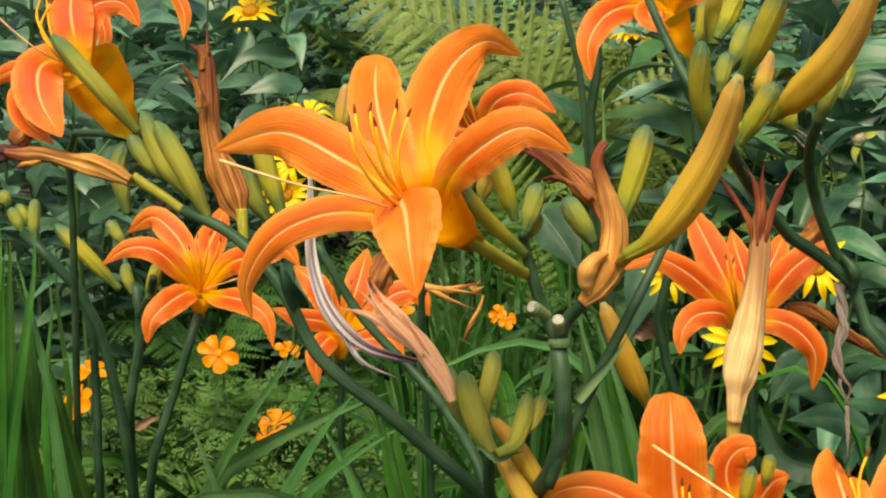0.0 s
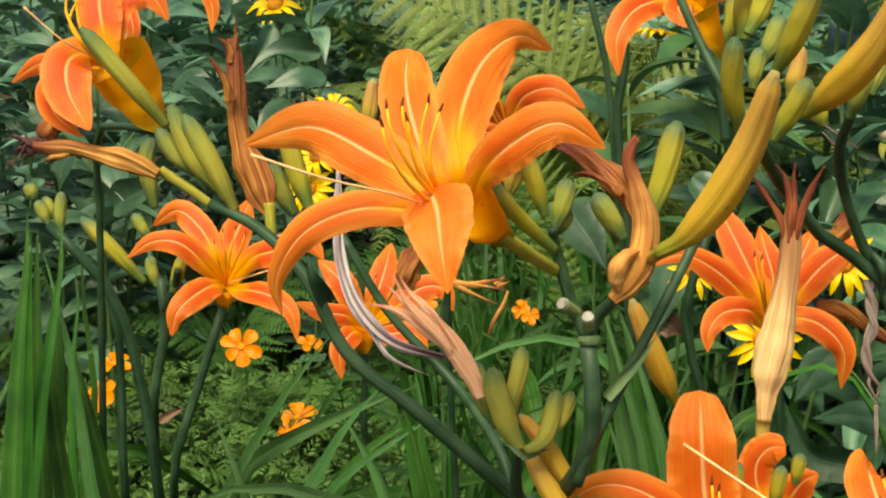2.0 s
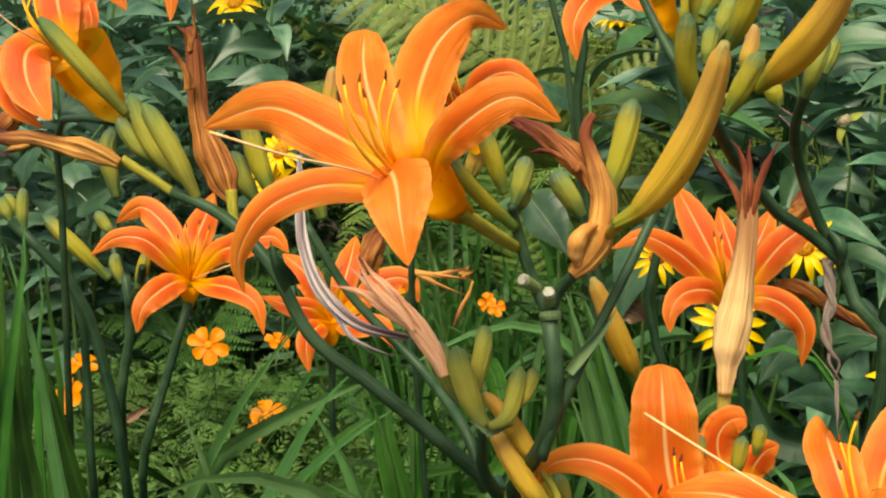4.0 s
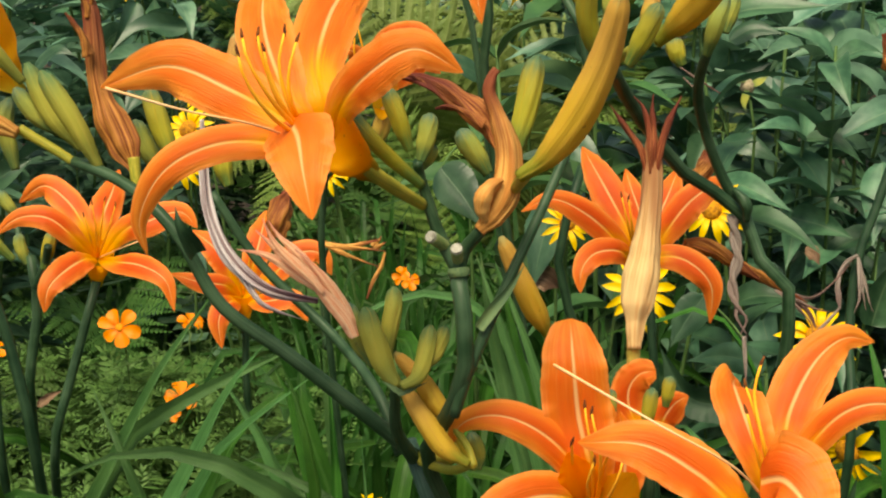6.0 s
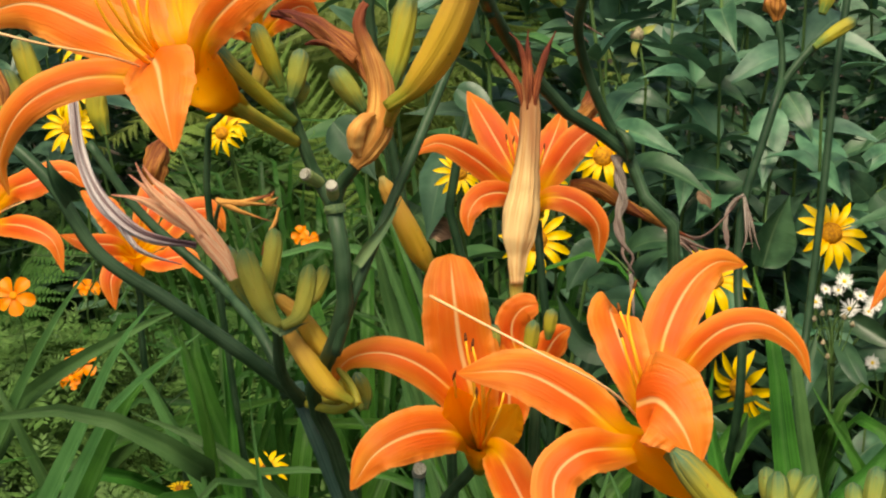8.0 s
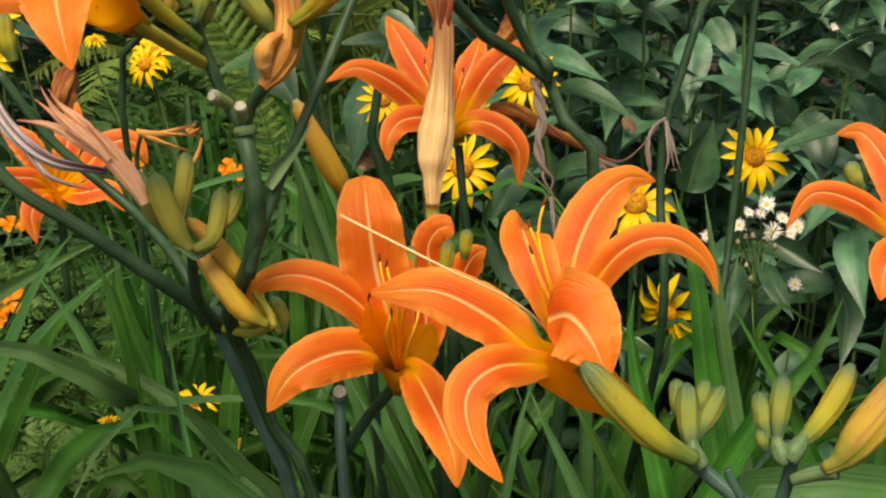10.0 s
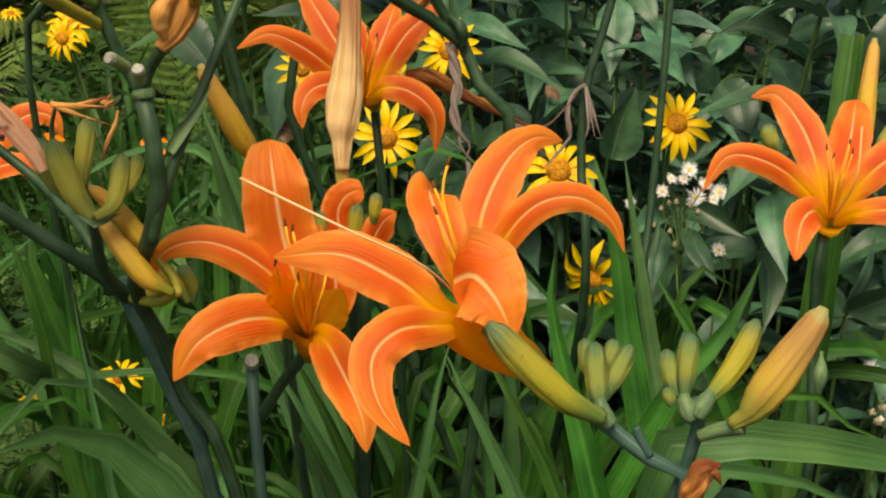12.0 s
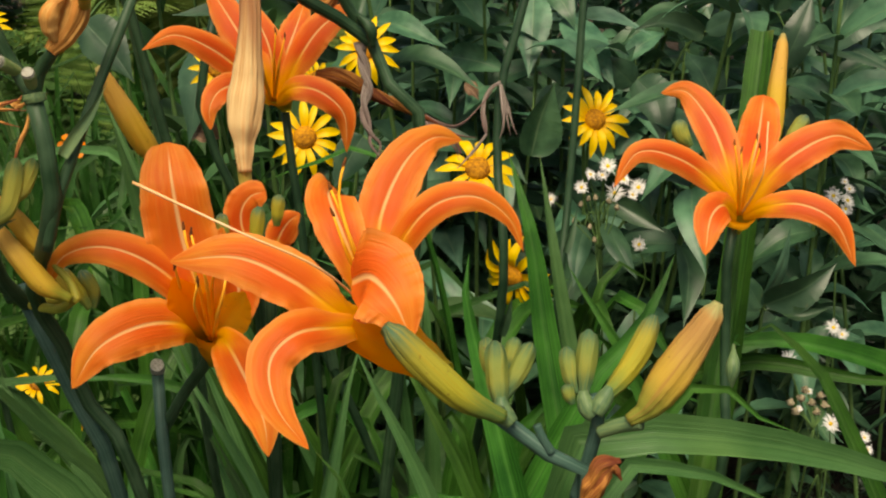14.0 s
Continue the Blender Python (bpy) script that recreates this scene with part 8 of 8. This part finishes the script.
for k, (c, f, r) in enumerate((
    ((-0.2998, 1.4387, 0.5829), (0.0, -0.85, 0.5), 0.02427), ((-0.2438, 1.4778, 0.4784), (0.2, -0.5, 0.85), 0.02458), ((-0.2506, 1.4548, 0.4716), (-0.3, -0.7, 0.6), 0.01618),
    ((-0.4321, 1.3814, 0.5761), (0.1, -0.2, 1.0), 0.02177), ((-0.4354, 1.3522, 0.5518), (-0.4, -0.6, 0.5), 0.02274), ((-0.2450, 1.5528, 0.5455), (0.3, -0.4, 0.8), 0.01690),
    ((0.0183, 1.5519, 0.6086), (0.2, -0.7, 0.6), 0.01502), ((-0.1117, 1.6339, 0.5841), (0.2, -0.5, 0.8), 0.01886), ((0.0291, 1.5064, 0.6201), (0.2, -0.6, 0.7), 0.01323))):
    cosmos_plant(c, f, r, 3 + k)


def fleabane(x, y, heads, label, seed):
    plant = thing("white_fleabane", (x, y, 0.0), label, "wildflower", "white fleabane")
    rng = random.Random(seed)
    top_point = sum((Vector(h[0]) for h in heads), Vector()) / len(heads) - Vector((0, 0, 0.07))
    part("stem", Shape().tube([(x, y, 0), (x, y, top_point.z * 0.5), top_point], [0.002, 0.0016, 0.0012], 12, 5), STEM_THIN, plant)
    for k, (centre, facing, size) in enumerate(heads):
        radius = size * 0.88
        c = Vector(centre)
        rng2 = random.Random(seed * 5 + k)
        f = Vector(facing).normalized()
        a = f.orthogonal().normalized()
        b = f.cross(a)
        s = Shape()
        for j in range(34):
            t = 6.283 * (j + rng2.uniform(-0.6, 0.6)) / 34
            d = a * math.cos(t) + b * math.sin(t)
            s.ribbon([c + d * radius * 0.2, c + d * radius * 0.7 + f * radius * 0.12, c + d * radius * rng2.uniform(0.8, 1.3) + f * radius * rng2.uniform(-0.35, 0.45)], radius * 0.12, f, ray_profile, 4, 2, 0, 0, 1, 0, 0, 0, f)
        rays = part("ray_petals", s, WHITE, plant)
        d = Shape()
        for q in range(4):
            for j in range(10):
                t = 6.283 * j / 10
                d.verts.append(c + (a * math.cos(t) + b * math.sin(t)) * radius * 0.23 * math.cos(q * 0.5) + f * radius * 0.2 * math.sin(q * 0.5))
                d.uvs.append((j / 10, q / 3))
        d.faces = grid_faces(4, 10, 0, True) + [tuple(range(30, 40))]
        part("disc", d, DISC_YELLOW, rays)
        part("stem", Shape().tube([top_point, top_point.lerp(c, 0.5) + Vector((rng.uniform(-0.01, 0.01), 0, 0)), c - f * 0.002], [0.0009, 0.0007, 0.0006], 8, 5), STEM_THIN, plant)


FRONT, SKY = (0.0, -0.8, 0.6), (0.1, -0.6, 0.8)
fleabane(0.585, 1.25, [((0.5699, 1.2127, 0.6410), FRONT, 0.01174), ((0.5937, 1.2116, 0.6458), (0.1, -0.7, 0.7), 0.01118), ((0.5861, 1.2052, 0.6410), FRONT, 0.00727), ((0.5493, 1.1761, 0.6845), (0, -0.7, 0.7), 0.01022), ((0.5323, 1.1759, 0.6771), SKY, 0.00699), ((0.5230, 1.1725, 0.6658), (-0.1, -0.8, 0.5), 0.00807), ((0.5434, 1.1736, 0.6766), SKY, 0.00699), ((0.5061, 1.2182, 0.6368), (-0.6, -0.5, 0.6), 0.00727), ((0.5662, 1.1771, 0.6691), SKY, 0.00813)], "white fleabane with small yellow-centred flowers", 1)
fleabane(0.62, 1.27, [((0.6033, 1.2254, 0.5771), FRONT, 0.00927)], "single small white fleabane flower", 2)
fleabane(0.86, 1.25, [((0.8226, 1.2460, 0.6069), FRONT, 0.01075), ((0.8370, 1.2413, 0.6026), (0.3, -0.6, 0.7), 0.01016), ((0.8401, 1.2584, 0.6170), SKY, 0.00542), ((0.8443, 1.2544, 0.6099), SKY, 0.00722), ((0.8345, 1.2381, 0.5944), FRONT, 0.00836)], "white fleabane flowers behind an orange daylily", 3)
fleabane(0.84, 1.22, [((0.7944, 1.1574, 0.4982), SKY, 0.01045), ((0.8024, 1.1530, 0.4919), SKY, 0.00813)], "white fleabane flowers near the soil", 4)
fleabane(0.76, 1.15, [((0.7128, 1.0866, 0.5051), (-0.1, -0.5, 0.8), 0.01202), ((0.7353, 1.0313, 0.4661), FRONT, 0.01014), ((0.7658, 1.0201, 0.4540), SKY, 0.00694), ((0.7676, 1.0149, 0.4433), SKY, 0.00694), ((0.7262, 1.0633, 0.4837), SKY, 0.00434), ((0.7160, 1.0584, 0.4689), SKY, 0.00379)], "white fleabane with open flowers and spent heads", 5)

young_plant = thing("white_fleabane", (0.57, 1.24, 0.0), "unopened fleabane buds on thin branching stems", "wildflower", "white fleabane")
young_hub = Vector((0.5408, 1.1638, 0.6046))
part("stem", Shape().tube([(0.57, 1.24, 0.0), (0.57, 1.24, 0.4), young_hub], [0.002, 0.0016, 0.001], 10, 5), STEM_THIN, young_plant)
for c in ((0.5240, 1.1751, 0.6473), (0.5346, 1.1848, 0.6485), (0.5383, 1.1751, 0.6532), (0.5579, 1.1675, 0.6443), (0.5164, 1.1698, 0.6324), (0.5309, 1.1648, 0.6275), (0.5538, 1.1803, 0.6465), (0.5343, 1.1590, 0.6161)):
    tip_c = Vector(c)
    part("bud", Shape().tube([tip_c - Vector((0, 0, 0.003)), tip_c, tip_c + Vector((0, 0, 0.0035))], [0.0008, 0.0026, 0.0020, 0.0006], 8, 8, 0.1, 5, 0.0, 0.5, c[0] * 50), SEED_BROWN, young_plant)
    part("stem", Shape().tube([young_hub, young_hub.lerp(tip_c, 0.5) + Vector((0.002, 0, -0.002)), tip_c], [0.0007, 0.0005], 6, 5), STEM_THIN, young_plant)

rng_seed = random.Random(5)
spent_plant = thing("white_fleabane", (0.77, 1.18, 0.0), "spent brownish fleabane heads on branching stems", "wildflower", "white fleabane")
hub = Vector((0.7278, 1.0479, 0.4506))
part("stem", Shape().tube([(0.77, 1.18, 0.0), hub], [0.002, 0.0013], 8, 5), STEM_THIN, spent_plant)
for c in ((0.7183, 1.0620, 0.4778), (0.7276, 1.0587, 0.4743), (0.7366, 1.0598, 0.4803), (0.7120, 1.0580, 0.4664), (0.7318, 1.0544, 0.4664), (0.7226, 1.0646, 0.4852), (0.7392, 1.0557, 0.4724), (0.7084, 1.0623, 0.4743)):
    top_c = Vector(c)
    part("seed_head", Shape().tube([top_c - Vector((0, 0, 0.004)), top_c, top_c + Vector((0, 0, 0.004))], [0.0010, 0.0034, 0.0026, 0.0008], 12, 12, 0.25, 6, 1.0, 1.2, rng_seed.random() * 9), SEED_BROWN, spent_plant)
    part("stem", Shape().tube([hub, hub.lerp(top_c, 0.6) + Vector((0.003, 0, 0)), top_c], [0.0009, 0.0006], 6, 5), STEM_THIN, spent_plant)

fleabane(0.95, 1.7, [((0.8058, 1.7153, 0.7192), SKY, 0.00747), ((0.8275, 1.7093, 0.7107), SKY, 0.00597), ((0.8430, 1.7118, 0.7200), SKY, 0.00672), ((0.8156, 1.7052, 0.6985), SKY, 0.00523), ((0.8492, 1.7030, 0.7014), SKY, 0.00448)], "tiny white flower heads far behind the leaves", 6)
twig = thing("dry_stalk", (0.2956, 1.0538, 0.9305), "thin reddish dry stalk caught behind a bud", "twig")
part("twig", Shape().tube([(0.2568, 0.9581, 0.9765), (0.2694, 0.9570, 0.9683), (0.2852, 0.9559, 0.9586)], [0.00058, 0.00100, 0.00038], 14, 6, 0.0, 3, 0.0, 0.5, 1.0), WILT_BROWN, twig)
part("twig", Shape().tube([(0.2587, 0.9563, 0.9700), (0.2671, 0.9548, 0.9620), (0.2732, 0.9534, 0.9555)], [0.00046, 0.00077, 0.00031], 14, 6, 0.0, 3, 0.0, 0.5, 2.0), WILT_BROWN, twig)
